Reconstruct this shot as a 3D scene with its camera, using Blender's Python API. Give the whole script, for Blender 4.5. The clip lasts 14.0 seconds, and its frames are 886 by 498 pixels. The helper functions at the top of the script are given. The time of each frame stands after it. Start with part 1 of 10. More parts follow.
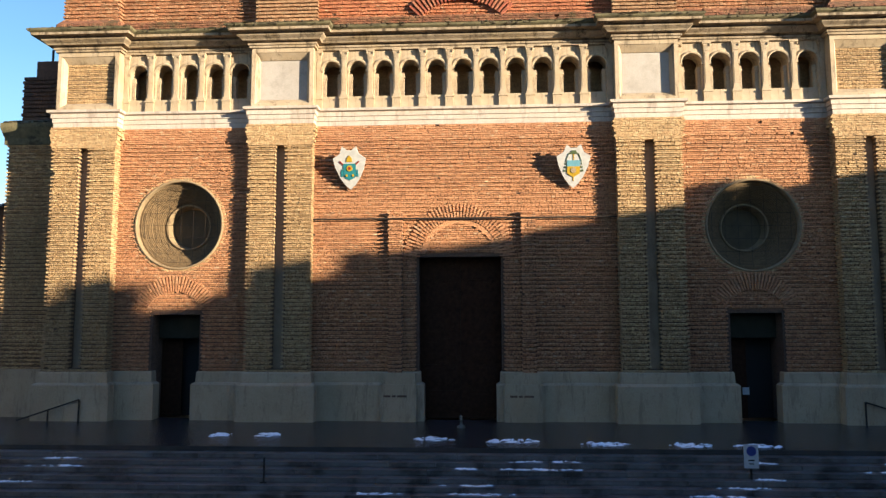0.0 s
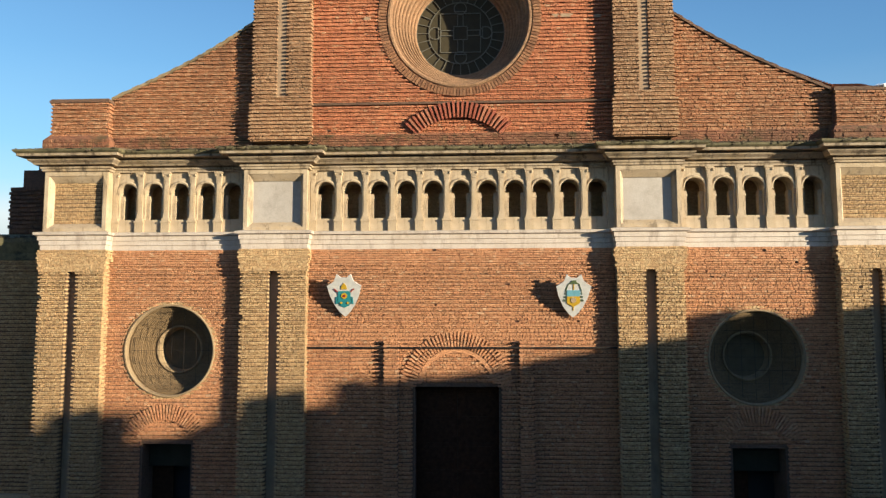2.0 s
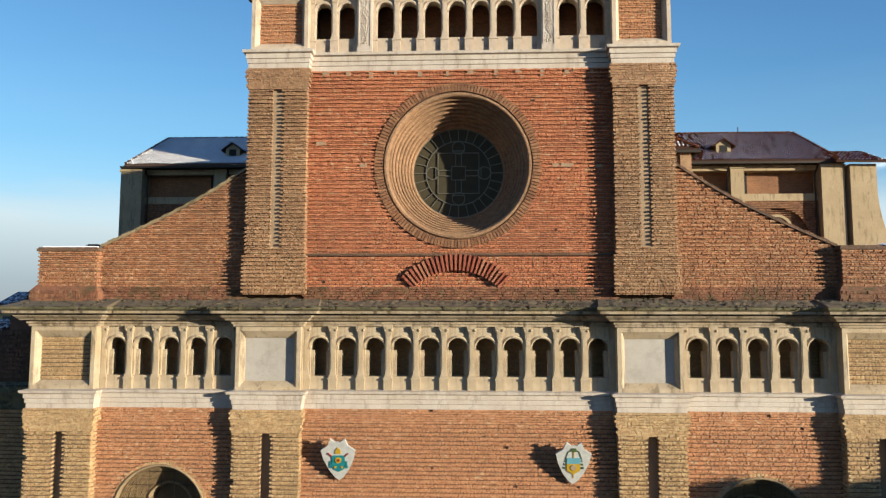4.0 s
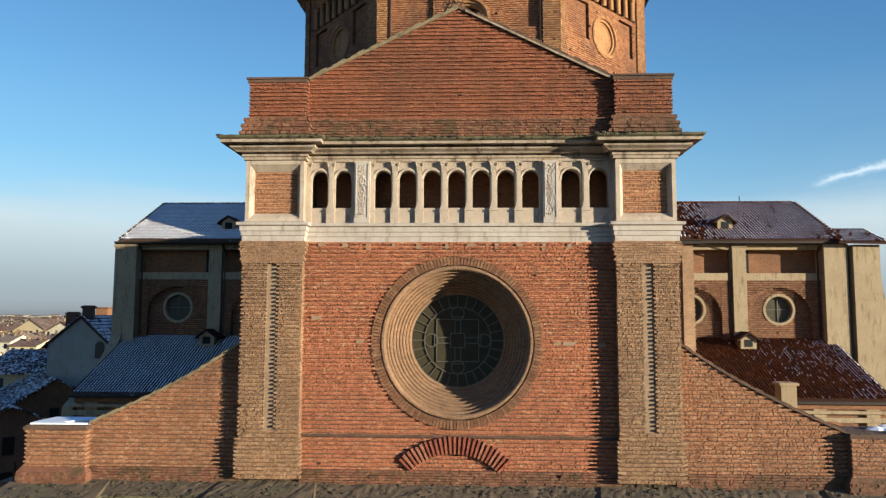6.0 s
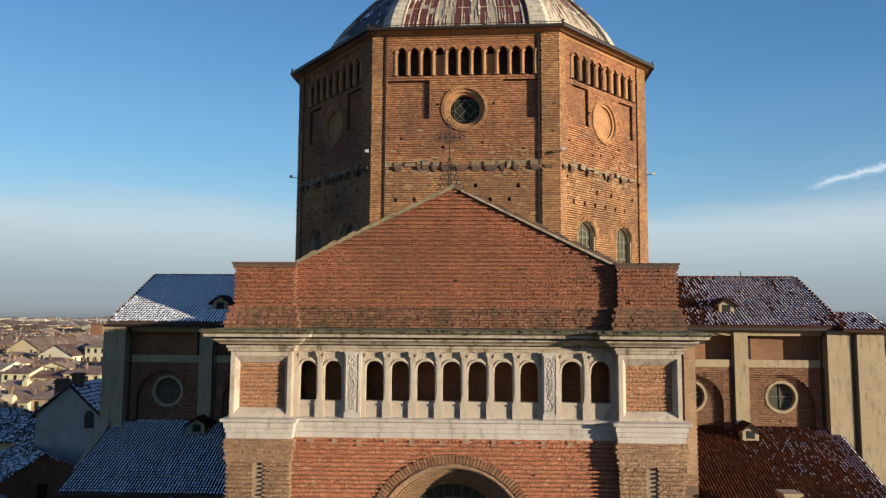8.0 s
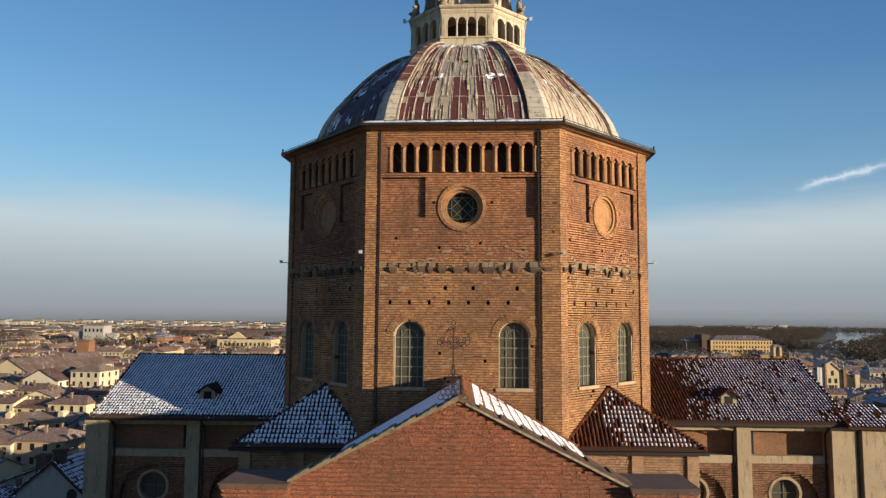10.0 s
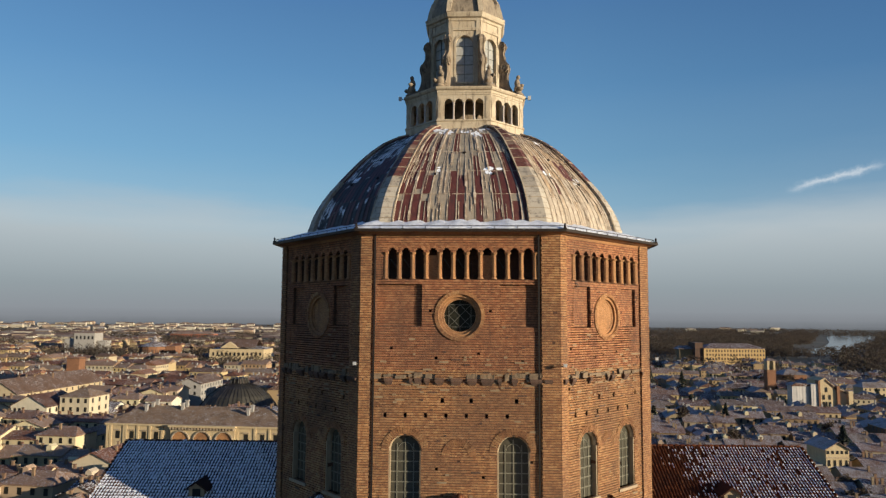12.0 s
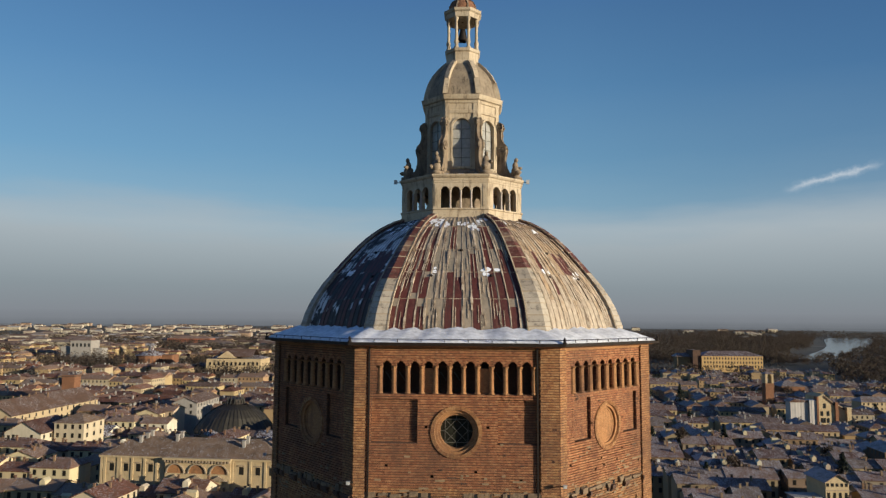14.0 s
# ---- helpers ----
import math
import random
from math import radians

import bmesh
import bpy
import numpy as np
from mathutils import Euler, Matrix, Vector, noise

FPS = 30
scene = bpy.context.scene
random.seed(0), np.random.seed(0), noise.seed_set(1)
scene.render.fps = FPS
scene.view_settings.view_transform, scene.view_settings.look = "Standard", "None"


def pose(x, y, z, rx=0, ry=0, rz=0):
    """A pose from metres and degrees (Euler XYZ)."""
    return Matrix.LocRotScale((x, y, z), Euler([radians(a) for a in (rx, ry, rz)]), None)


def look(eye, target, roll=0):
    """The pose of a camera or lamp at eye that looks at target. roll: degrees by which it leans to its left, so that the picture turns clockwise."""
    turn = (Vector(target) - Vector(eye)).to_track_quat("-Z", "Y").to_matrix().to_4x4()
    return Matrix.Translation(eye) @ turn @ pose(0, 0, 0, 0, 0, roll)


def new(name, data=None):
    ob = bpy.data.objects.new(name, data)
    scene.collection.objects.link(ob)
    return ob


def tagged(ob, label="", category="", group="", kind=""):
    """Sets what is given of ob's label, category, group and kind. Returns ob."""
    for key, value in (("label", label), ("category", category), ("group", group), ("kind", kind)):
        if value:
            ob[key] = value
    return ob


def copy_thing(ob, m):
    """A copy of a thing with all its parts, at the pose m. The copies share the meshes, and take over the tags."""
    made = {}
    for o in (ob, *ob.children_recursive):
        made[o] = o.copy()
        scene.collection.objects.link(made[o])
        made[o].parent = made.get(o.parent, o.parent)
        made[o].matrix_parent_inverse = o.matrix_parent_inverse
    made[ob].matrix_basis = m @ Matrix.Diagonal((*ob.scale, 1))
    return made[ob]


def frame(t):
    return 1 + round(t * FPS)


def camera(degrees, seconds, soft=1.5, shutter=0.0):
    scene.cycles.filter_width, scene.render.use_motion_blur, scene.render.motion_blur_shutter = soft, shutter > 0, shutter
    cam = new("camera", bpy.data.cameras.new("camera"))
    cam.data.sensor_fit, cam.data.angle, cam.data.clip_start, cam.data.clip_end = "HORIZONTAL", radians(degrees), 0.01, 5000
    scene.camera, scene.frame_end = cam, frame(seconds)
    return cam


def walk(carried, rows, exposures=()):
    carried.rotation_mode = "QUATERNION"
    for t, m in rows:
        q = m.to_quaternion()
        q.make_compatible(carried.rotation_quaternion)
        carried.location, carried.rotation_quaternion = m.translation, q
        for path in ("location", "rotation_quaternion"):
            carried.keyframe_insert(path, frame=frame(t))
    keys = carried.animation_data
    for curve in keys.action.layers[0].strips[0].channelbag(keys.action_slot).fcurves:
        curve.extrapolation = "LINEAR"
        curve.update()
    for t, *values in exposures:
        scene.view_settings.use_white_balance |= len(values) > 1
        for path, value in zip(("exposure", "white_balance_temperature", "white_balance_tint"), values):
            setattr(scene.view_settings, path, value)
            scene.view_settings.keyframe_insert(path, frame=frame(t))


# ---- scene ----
cam = camera(64.0, 14.0, soft=1.35)
PATH = [
    (0, 0.943, -30.501, 4.32, 95.555, 0.151, 3.107),
    (0.5, 0.881, -30.424, 5.755, 95.182, 0.166, 2.909),
    (1, 0.845, -30.366, 7.16, 94.957, 0.182, 2.759),
    (1.5, 0.872, -30.321, 8.624, 95.075, 0.193, 2.769),
    (2, 0.922, -30.322, 10.08, 95.1, 0.096, 2.811),
    (2.5, 0.946, -30.307, 11.648, 95.155, 0.068, 2.776),
    (3, 0.968, -30.227, 13.306, 95.145, 0.05, 2.698),
    (5.5, 0.811, -30.119, 22.505, 95.228, -0.258, 2.416),
    (6, 0.844, -30.016, 24.474, 95.263, -0.233, 2.384),
    (6.5, 0.896, -29.893, 26.464, 95.304, -0.254, 2.356),
    (7, 0.918, -29.729, 28.466, 95.399, -0.265, 2.297),
    (7.5, 0.917, -29.553, 30.515, 95.392, -0.329, 2.239),
    (8, 0.888, -29.323, 32.617, 95.392, -0.342, 2.153),
    (10.5, 0.055, -27.751, 43.562, 95.456, -0.386, 1.113),
    (11, -0.095, -27.476, 45.784, 95.472, -0.368, 0.939),
    (11.5, -0.152, -27.253, 47.998, 95.484, -0.389, 0.845),
    (12, -0.142, -27.011, 50.297, 95.47, -0.418, 0.792),
    (12.5, -0.155, -26.823, 52.568, 95.467, -0.398, 0.711),
    (13, -0.161, -26.624, 54.851, 95.461, -0.443, 0.661),
    (13.5, -0.149, -26.437, 57.128, 95.436, -0.406, 0.616),
    (14, -0.091, -26.245, 59.378, 95.463, -0.383, 0.609),
]
EXPOSURES = [(0.0, 1.86, 6800, 8), (2.0, 1.45, 6600, 5), (3.0, 1.31, 6330, 3), (5.5, 1.22, 6100, 3), (8.0, 0.97, 6120, 5), (10.5, 0.86, 6380, 8), (14.0, 0.45, 6230, 8)]
walk(cam, [(t, pose(x, y, z, rx, ry, rz)) for t, x, y, z, rx, ry, rz in PATH], EXPOSURES)

# ---- daylight: low winter sun from the right, behind the camera ----
SUN_AZ, SUN_EL = 62.0, 8.0          # degrees from the facade's normal towards +x, and up
az, el = radians(SUN_AZ), radians(SUN_EL)
TO_SUN = Vector((math.sin(az) * math.cos(el), -math.cos(az) * math.cos(el), math.sin(el)))
sun = new("sun", bpy.data.lights.new("sun", "SUN"))
sun.data.energy, sun.data.angle, sun.data.color = 5.0, radians(0.6), (1.0, 0.875, 0.69)
sun.matrix_world = look(TO_SUN * 100, (0, 0, 0))
world = bpy.data.worlds.new("sky")
scene.world = world
world.use_nodes = True
wn = world.node_tree
sky = wn.nodes.new("ShaderNodeTexSky")
sky.sky_type, sky.sun_disc = "NISHITA", False
sky.sun_elevation, sky.sun_rotation = el, math.pi - az
sky.altitude, sky.air_density, sky.dust_density, sky.ozone_density = 100, 1.0, 0.8, 2.0
bg = wn.nodes["Background"]
bg.inputs["Strength"].default_value = 0.079
# a pale haze bank lies along the horizon under the clear blue
tc = wn.nodes.new("ShaderNodeTexCoord")
sep = wn.nodes.new("ShaderNodeSeparateXYZ")
wn.links.new(tc.outputs["Generated"], sep.inputs["Vector"])
stretch = wn.nodes.new("ShaderNodeMapping")
stretch.inputs["Scale"].default_value = (1.6, 1.6, 9.0)
wn.links.new(tc.outputs["Generated"], stretch.inputs["Vector"])
wisps = wn.nodes.new("ShaderNodeTexNoise")
wisps.inputs["Scale"].default_value, wisps.inputs["Detail"].default_value, wisps.inputs["Roughness"].default_value = 1.3, 5.0, 0.55
wn.links.new(stretch.outputs["Vector"], wisps.inputs["Vector"])
shift = wn.nodes.new("ShaderNodeMath")
shift.operation = "MULTIPLY_ADD"
shift.inputs[1].default_value, shift.inputs[2].default_value = 0.11, -0.055
wn.links.new(wisps.outputs["Fac"], shift.inputs[0])
lift = wn.nodes.new("ShaderNodeMath")
wn.links.new(sep.outputs["Z"], lift.inputs[0])
wn.links.new(shift.outputs[0], lift.inputs[1])


def sky_ramp(source, stops):
    r = wn.nodes.new("ShaderNodeValToRGB")
    while len(r.color_ramp.elements) < len(stops):
        r.color_ramp.elements.new(0.5)
    for e, (p, c) in zip(r.color_ramp.elements, stops):
        e.position, e.color = p, (*c, 1)
    wn.links.new(source, r.inputs["Fac"])
    return r.outputs["Color"]


def sky_mix(fac, a, b, how="MIX"):
    m = wn.nodes.new("ShaderNodeMix")
    m.data_type, m.blend_type = "RGBA", how
    for sock, v in ((m.inputs[0], fac), (m.inputs[6], a), (m.inputs[7], b)):
        if isinstance(v, float):
            sock.default_value = v
        elif isinstance(v, tuple):
            sock.default_value = (*v, 1)
        else:
            wn.links.new(v, sock)
    return m.outputs[2]


clear = sky_mix(1.0, sky.outputs["Color"], (0.78, 1.02, 1.29), "MULTIPLY")
even = sky_ramp(sep.outputs["Z"], [(0.16, (1.8, 3.75, 5.1)), (0.3, (1.15, 2.65, 4.4)), (0.45, (0.62, 1.55, 3.3))])
blue = sky_mix(sky_ramp(sep.outputs["Z"], [(0.42, (0.55, 0.55, 0.55)), (0.65, (0.0, 0.0, 0.0))]), clear, even)
# the sky is deepest at right angles to the sun
blue = sky_mix(1.0, blue, sky_ramp(sep.outputs["X"], [(0.15, (1.0, 1.0, 1.0)), (0.55, (0.70, 0.74, 0.82))]), "MULTIPLY")
bank = sky_ramp(sep.outputs["Z"], [(0.0, (2.15, 2.25, 2.42)), (0.04, (2.45, 2.75, 2.9)), (0.12, (4.0, 4.35, 4.5)), (0.2, (3.0, 3.8, 4.5))])
amount = sky_ramp(lift.outputs[0], [(0.0, (1.0, 1.0, 1.0)), (0.10, (0.95, 0.95, 0.95)), (0.13, (0.7, 0.7, 0.7)), (0.16, (0.26, 0.26, 0.26)), (0.22, (0.08, 0.08, 0.08)), (0.32, (0.0, 0.0, 0.0))])
# one short vapour trail, high up on the right
mid_way = Vector((0.4690, 0.8650, 0.1745)).normalized()
along = Vector((0.9630, 0.0, 0.2670))
along = (along - mid_way * along.dot(mid_way)).normalized()
aside = along.cross(mid_way).normalized()


def sky_math(kind, a, b=None):
    m = wn.nodes.new("ShaderNodeMath")
    m.operation = kind
    for sock, v in zip(m.inputs, (a, b)):
        if isinstance(v, float):
            sock.default_value = v
        elif v is not None:
            wn.links.new(v, sock)
    return m.outputs[0]


def sky_dot(axis):
    d = wn.nodes.new("ShaderNodeVectorMath")
    d.operation = "DOT_PRODUCT"
    d.inputs[1].default_value = tuple(axis)
    wn.links.new(tc.outputs["Generated"], d.inputs[0])
    return d.outputs["Value"]


fluff = wn.nodes.new("ShaderNodeTexNoise")
fluff.inputs["Scale"].default_value, fluff.inputs["Detail"].default_value, fluff.inputs["Roughness"].default_value = 70.0, 6.0, 0.65
wn.links.new(tc.outputs["Generated"], fluff.inputs["Vector"])
ahead = sky_math("GREATER_THAN", sky_dot(mid_way), 0.9)
wobble = sky_math("MULTIPLY", sky_math("SUBTRACT", fluff.outputs["Fac"], 0.5), 0.014)
off = sky_math("ABSOLUTE", sky_math("ADD", sky_dot(aside), wobble))
ends = sky_math("MULTIPLY", sky_math("ABSOLUTE", sky_dot(along)), 1.0)
thin = sky_ramp(off, [(0.0, (0.75, 0.75, 0.75)), (0.0018, (0.55, 0.55, 0.55)), (0.0048, (0.0, 0.0, 0.0))])
short = sky_ramp(ends, [(0.0, (1.0, 1.0, 1.0)), (0.032, (0.85, 0.85, 0.85)), (0.058, (0.0, 0.0, 0.0))])
trail = sky_math("MULTIPLY", sky_math("MULTIPLY", thin, short), ahead)
# the blue deepens towards the zenith
zenith = sky_mix(1.0, blue, sky_ramp(sep.outputs["Z"], [(0.4, (1.0, 1.0, 1.0)), (0.75, (0.95, 1.0, 1.42))]), "MULTIPLY")
hazed = sky_mix(amount, zenith, bank)
wn.links.new(sky_mix(trail, hazed, (5.7, 6.0, 6.3)), bg.inputs["Color"])

# ---- building tools ----
import itertools
from mathutils import geometry, noise

rng = random.Random(7)


class MB:
    """Collects vertices and faces of one mesh."""

    def __init__(self, m=None):
        self.v, self.f, self.m = [], [], m or Matrix.Identity(4)

    def add(self, verts, faces):
        n = len(self.v)
        self.v += [tuple(self.m @ Vector(p)) for p in verts]
        self.f += [tuple(n + i for i in q) for q in faces]
        return self

    def box(self, x0, x1, y0, y1, z0, z1):
        p = [(x, y, z) for z in (z0, z1) for y in (y0, y1) for x in (x0, x1)]
        return self.add(p, [(0, 2, 3, 1), (4, 5, 7, 6), (0, 1, 5, 4), (2, 6, 7, 3), (0, 4, 6, 2), (1, 3, 7, 5)])

    def prism(self, pts, y0, y1):
        """A polygon of (x, z) pushed from y0 to y1."""
        n = len(pts)
        p = [(x, y0, z) for x, z in pts] + [(x, y1, z) for x, z in pts]
        return self.add(p, [tuple(range(n)), tuple(range(2 * n - 1, n - 1, -1))] + [(i, i + n, (i + 1) % n + n, (i + 1) % n) for i in range(n)])

    def slab(self, pts, z0, z1):
        """A polygon of (x, y), counter-clockwise, raised from z0 to z1."""
        n = len(pts)
        p = [(x, y, z0) for x, y in pts] + [(x, y, z1) for x, y in pts]
        return self.add(p, [tuple(range(n - 1, -1, -1)), tuple(range(n, 2 * n))] + [(i, (i + 1) % n, (i + 1) % n + n, i + n) for i in range(n)])

    def lathe(self, prof, cx, cy, n=16, a0=0.0, a1=2 * math.pi):
        """Profile of (radius, z) turned about an upright axis."""
        full = abs(a1 - a0 - 2 * math.pi) < 1e-6
        k = n if full else n + 1
        p = [(cx + r * math.cos(a0 + (a1 - a0) * i / n), cy + r * math.sin(a0 + (a1 - a0) * i / n), z) for r, z in prof for i in range(k)]
        f = [(j * k + i, j * k + (i + 1) % k, (j + 1) * k + (i + 1) % k, (j + 1) * k + i) for j in range(len(prof) - 1) for i in range(n)]
        return self.add(p, f)

    def ring(self, prof, cx, cz, n=48, a0=0.0, a1=2 * math.pi):
        """Profile of (radius, y) turned about an axis along y."""
        full = abs(a1 - a0 - 2 * math.pi) < 1e-6
        k = n if full else n + 1
        p = [(cx + r * math.cos(a0 + (a1 - a0) * i / n), y, cz + r * math.sin(a0 + (a1 - a0) * i / n)) for r, y in prof for i in range(k)]
        f = [(j * k + i, (j + 1) * k + i, (j + 1) * k + (i + 1) % k, j * k + (i + 1) % k) for j in range(len(prof) - 1) for i in range(n)]
        return self.add(p, f)

    def wedge(self, cx, cz, r0, r1, a, da, y0, y1):
        """One voussoir of a ring in the plane of x and z."""
        pts = [(cx + r * math.cos(b), cz + r * math.sin(b)) for r, b in ((r0, a - da), (r1, a - da), (r1, a + da), (r0, a + da))]
        return self.prism(pts, y0, y1)

    def bar(self, a, b, w):
        """A square bar from a to b."""
        a, b = Vector(a), Vector(b)
        d = (b - a).normalized()
        s = d.cross(Vector((0, 0, 1)) if abs(d.z) < 0.9 else Vector((1, 0, 0))).normalized() * w / 2
        t = d.cross(s).normalized() * w / 2
        p = [c + i * s + j * t for c in (a, b) for i, j in ((-1, -1), (1, -1), (1, 1), (-1, 1))]
        return self.add(p, [(3, 2, 1, 0), (4, 5, 6, 7)] + [(i, (i + 1) % 4, (i + 1) % 4 + 4, i + 4) for i in range(4)])

    def ball(self, c, rx, ry, rz, n=8, k=5):
        prof = [(math.cos(-math.pi / 2 + math.pi * j / k), math.sin(-math.pi / 2 + math.pi * j / k)) for j in range(k + 1)]
        p = [(c[0] + rx * r * math.cos(2 * math.pi * i / n), c[1] + ry * r * math.sin(2 * math.pi * i / n), c[2] + rz * z) for r, z in prof for i in range(n)]
        return self.add(p, [(j * n + i, j * n + (i + 1) % n, (j + 1) * n + (i + 1) % n, (j + 1) * n + i) for j in range(k) for i in range(n)])

    def sweep(self, plan, prof, closed=False):
        """A moulding: the profile of (out, z) along a plan of (x, y), walked with the outside on its right, mitred at its corners."""
        n, rows = len(plan), []
        for i, (x, y) in enumerate(plan):
            before = plan[i - 1] if (i or closed) else None
            after = plan[(i + 1) % n] if (i < n - 1 or closed) else None
            ns = []
            for a, b in ((before, (x, y)), ((x, y), after)):
                if a and b:
                    d = Vector((b[0] - a[0], b[1] - a[1])).normalized()
                    ns.append(Vector((d.y, -d.x)))
            mit = sum(ns, Vector((0, 0)))
            mit = mit / max(mit.dot(ns[0]), 0.2)
            rows.append([(x + mit.x * o, y + mit.y * o, z) for o, z in prof])
        k = len(prof)
        f = [(i * k + j, ((i + 1) % n) * k + j, ((i + 1) % n) * k + j + 1, i * k + j + 1) for i in range(n if closed else n - 1) for j in range(k - 1)]
        if not closed:
            f += [tuple(range(k)), tuple(range(n * k - 1, (n - 1) * k - 1, -1))]
        return self.add([p for r in rows for p in r], f)

    def mesh(self, name, material, smooth=False):
        me = bpy.data.meshes.new(name)
        me.from_pydata(self.v, [], self.f)
        me.materials.append(material)
        bm = bmesh.new()
        bm.from_mesh(me)
        bmesh.ops.recalc_face_normals(bm, faces=bm.faces)
        bm.to_mesh(me)
        bm.free()
        if smooth:
            me.shade_smooth()
        return me


def part(name, mb, material, parent, label="", smooth=False, kind=""):
    """One mesh object under a thing or a part."""
    ob = new(name, mb.mesh(name, material, smooth) if isinstance(mb, MB) else mb)
    ob.parent = parent
    return tagged(ob, label=label, kind=kind)


def thing(name, label, category, at=(0, 0, 0), group="", kind=""):
    ob = new(name)
    ob.location = at
    ob.empty_display_size = 0.3
    return tagged(ob, label, category, group, kind)


def solid(name, mb, material, label, category, group="", kind="", smooth=False):
    """A thing that is one mesh."""
    return tagged(new(name, mb.mesh(name, material, smooth)), label, category, group, kind)


def lone(mesh, name, parent, m=None):
    """One more part on a mesh that is already there."""
    ob = new(name, mesh)
    ob.parent = parent
    if m is not None:
        ob.matrix_basis = m
    return ob


def arch_plate(mb, x0, x1, z0, z1, cx, r, spring, y0, y1, n=10):
    """A wall panel from x0 to x1 with an arched opening down to z0."""
    arc = [(cx - r, z0)] + [(cx - r * math.cos(math.pi * i / n), spring + r * math.sin(math.pi * i / n)) for i in range(n + 1)] + [(cx + r, z0)]
    top = [(x0, z0), (x0, spring)] + [(x0 + (x1 - x0) * i / n, z1) for i in range(1, n)] + [(x1, spring), (x1, z0)]
    k = len(arc)
    p = [(x, y, z) for y in (y0, y1) for q in (arc, top) for x, z in q]
    f = []
    for i in range(k - 1):
        f += [(i, i + 1, k + i + 1, k + i), (2 * k + i, 3 * k + i, 3 * k + i + 1, 2 * k + i + 1), (i, 2 * k + i, 2 * k + i + 1, i + 1), (k + i, k + i + 1, 3 * k + i + 1, 3 * k + i)]
    mb.add(p, f)
    for a, b in (((x0, spring), (x0, z1)), ((x1, z1), (x1, spring))):
        j = [(a[0], a[1]), (b[0], b[1]), (x0 + (x1 - x0) / n, z1) if a[0] == x0 else (x1 - (x1 - x0) / n, z1)]
        mb.prism(j, y0, y1)
    return mb


# openings in walls: each gives the stretch of x that it takes at a height, or None, and carries its outline
def round_hole(cx, cz, r):
    def at(z):
        return (cx - math.sqrt(r * r - (z - cz) ** 2), cx + math.sqrt(r * r - (z - cz) ** 2)) if abs(z - cz) < r else None
    at.loop = [(cx + r * math.cos(2 * math.pi * k / 48), cz + r * math.sin(2 * math.pi * k / 48)) for k in range(48)]
    return at


def square_hole(x0, x1, z0, z1):
    def at(z):
        return (x0, x1) if z0 < z < z1 else None
    at.loop = [(x0, z0), (x1, z0), (x1, z1), (x0, z1)]
    return at


def arched_hole(x0, x1, z0, spring):
    r, cx = (x1 - x0) / 2, (x0 + x1) / 2

    def at(z):
        if z0 < z <= spring:
            return x0, x1
        if spring < z < spring + r:
            w = math.sqrt(r * r - (z - spring) ** 2)
            return cx - w, cx + w
    at.loop = [(x0, z0), (x1, z0)] + [(cx + r * math.cos(math.pi * k / 12), spring + r * math.sin(math.pi * k / 12)) for k in range(13)]
    return at


def spans(x0, x1, z, holes):
    out = [(x0, x1)]
    for h in holes:
        g = h(z)
        if g:
            out = [s for a, b in out for s in ((a, min(b, g[0])), (max(a, g[1]), b)) if s[1] - s[0] > 0.03]
    return out


def edges(v):
    return v if callable(v) else (lambda z: v)


def plate(mb, outline, loops, y0, y1):
    """A flat wall with its openings cut through: outline and loops of (x, z)."""
    flat = [[Vector((x, z, 0)) for x, z in lp] for lp in (outline, *loops)]
    tris = geometry.tessellate_polygon(flat)
    pts = [p for lp in (outline, *loops) for p in lp]
    n = len(pts)
    f = [tuple(t) for t in tris] + [tuple(n + k for k in reversed(t)) for t in tris]
    at = 0
    for lp in (outline, *loops):
        k = len(lp)
        f += [(at + i, at + (i + 1) % k, n + at + (i + 1) % k, n + at + i) for i in range(k)]
        at += k
    return mb.add([(x, y0, z) for x, z in pts] + [(x, y1, z) for x, z in pts], f)


def backing(mb, x0, x1, z0, z1, y0, y1, holes, row=0.13):
    """The body of a wall in one piece, with its openings; those that reach its foot notch the outline."""
    sides = []
    for v in (x0, x1):
        fx = edges(v)
        sides.append([(fx(z), z) for z in (np.linspace(z0, z1, 25) if callable(v) else (z0, z1))])
    foot, loops = [], []
    for hole in holes:
        zs = [q[1] for q in hole.loop]
        xs = [q[0] for q in hole.loop]
        if min(zs) <= z0:
            foot.append((min(xs), max(xs), max(zs)))
        else:
            loops.append(hole.loop)
    bottom = []
    for a, c, top in sorted(foot):
        bottom += [(a, z0), (a, top), (c, top), (c, z0)]
    outline = [(float(x), float(z)) for x, z in [sides[0][0]] + bottom + sides[1] + sides[0][:0:-1]]
    return plate(mb, outline, loops, y0, y1)


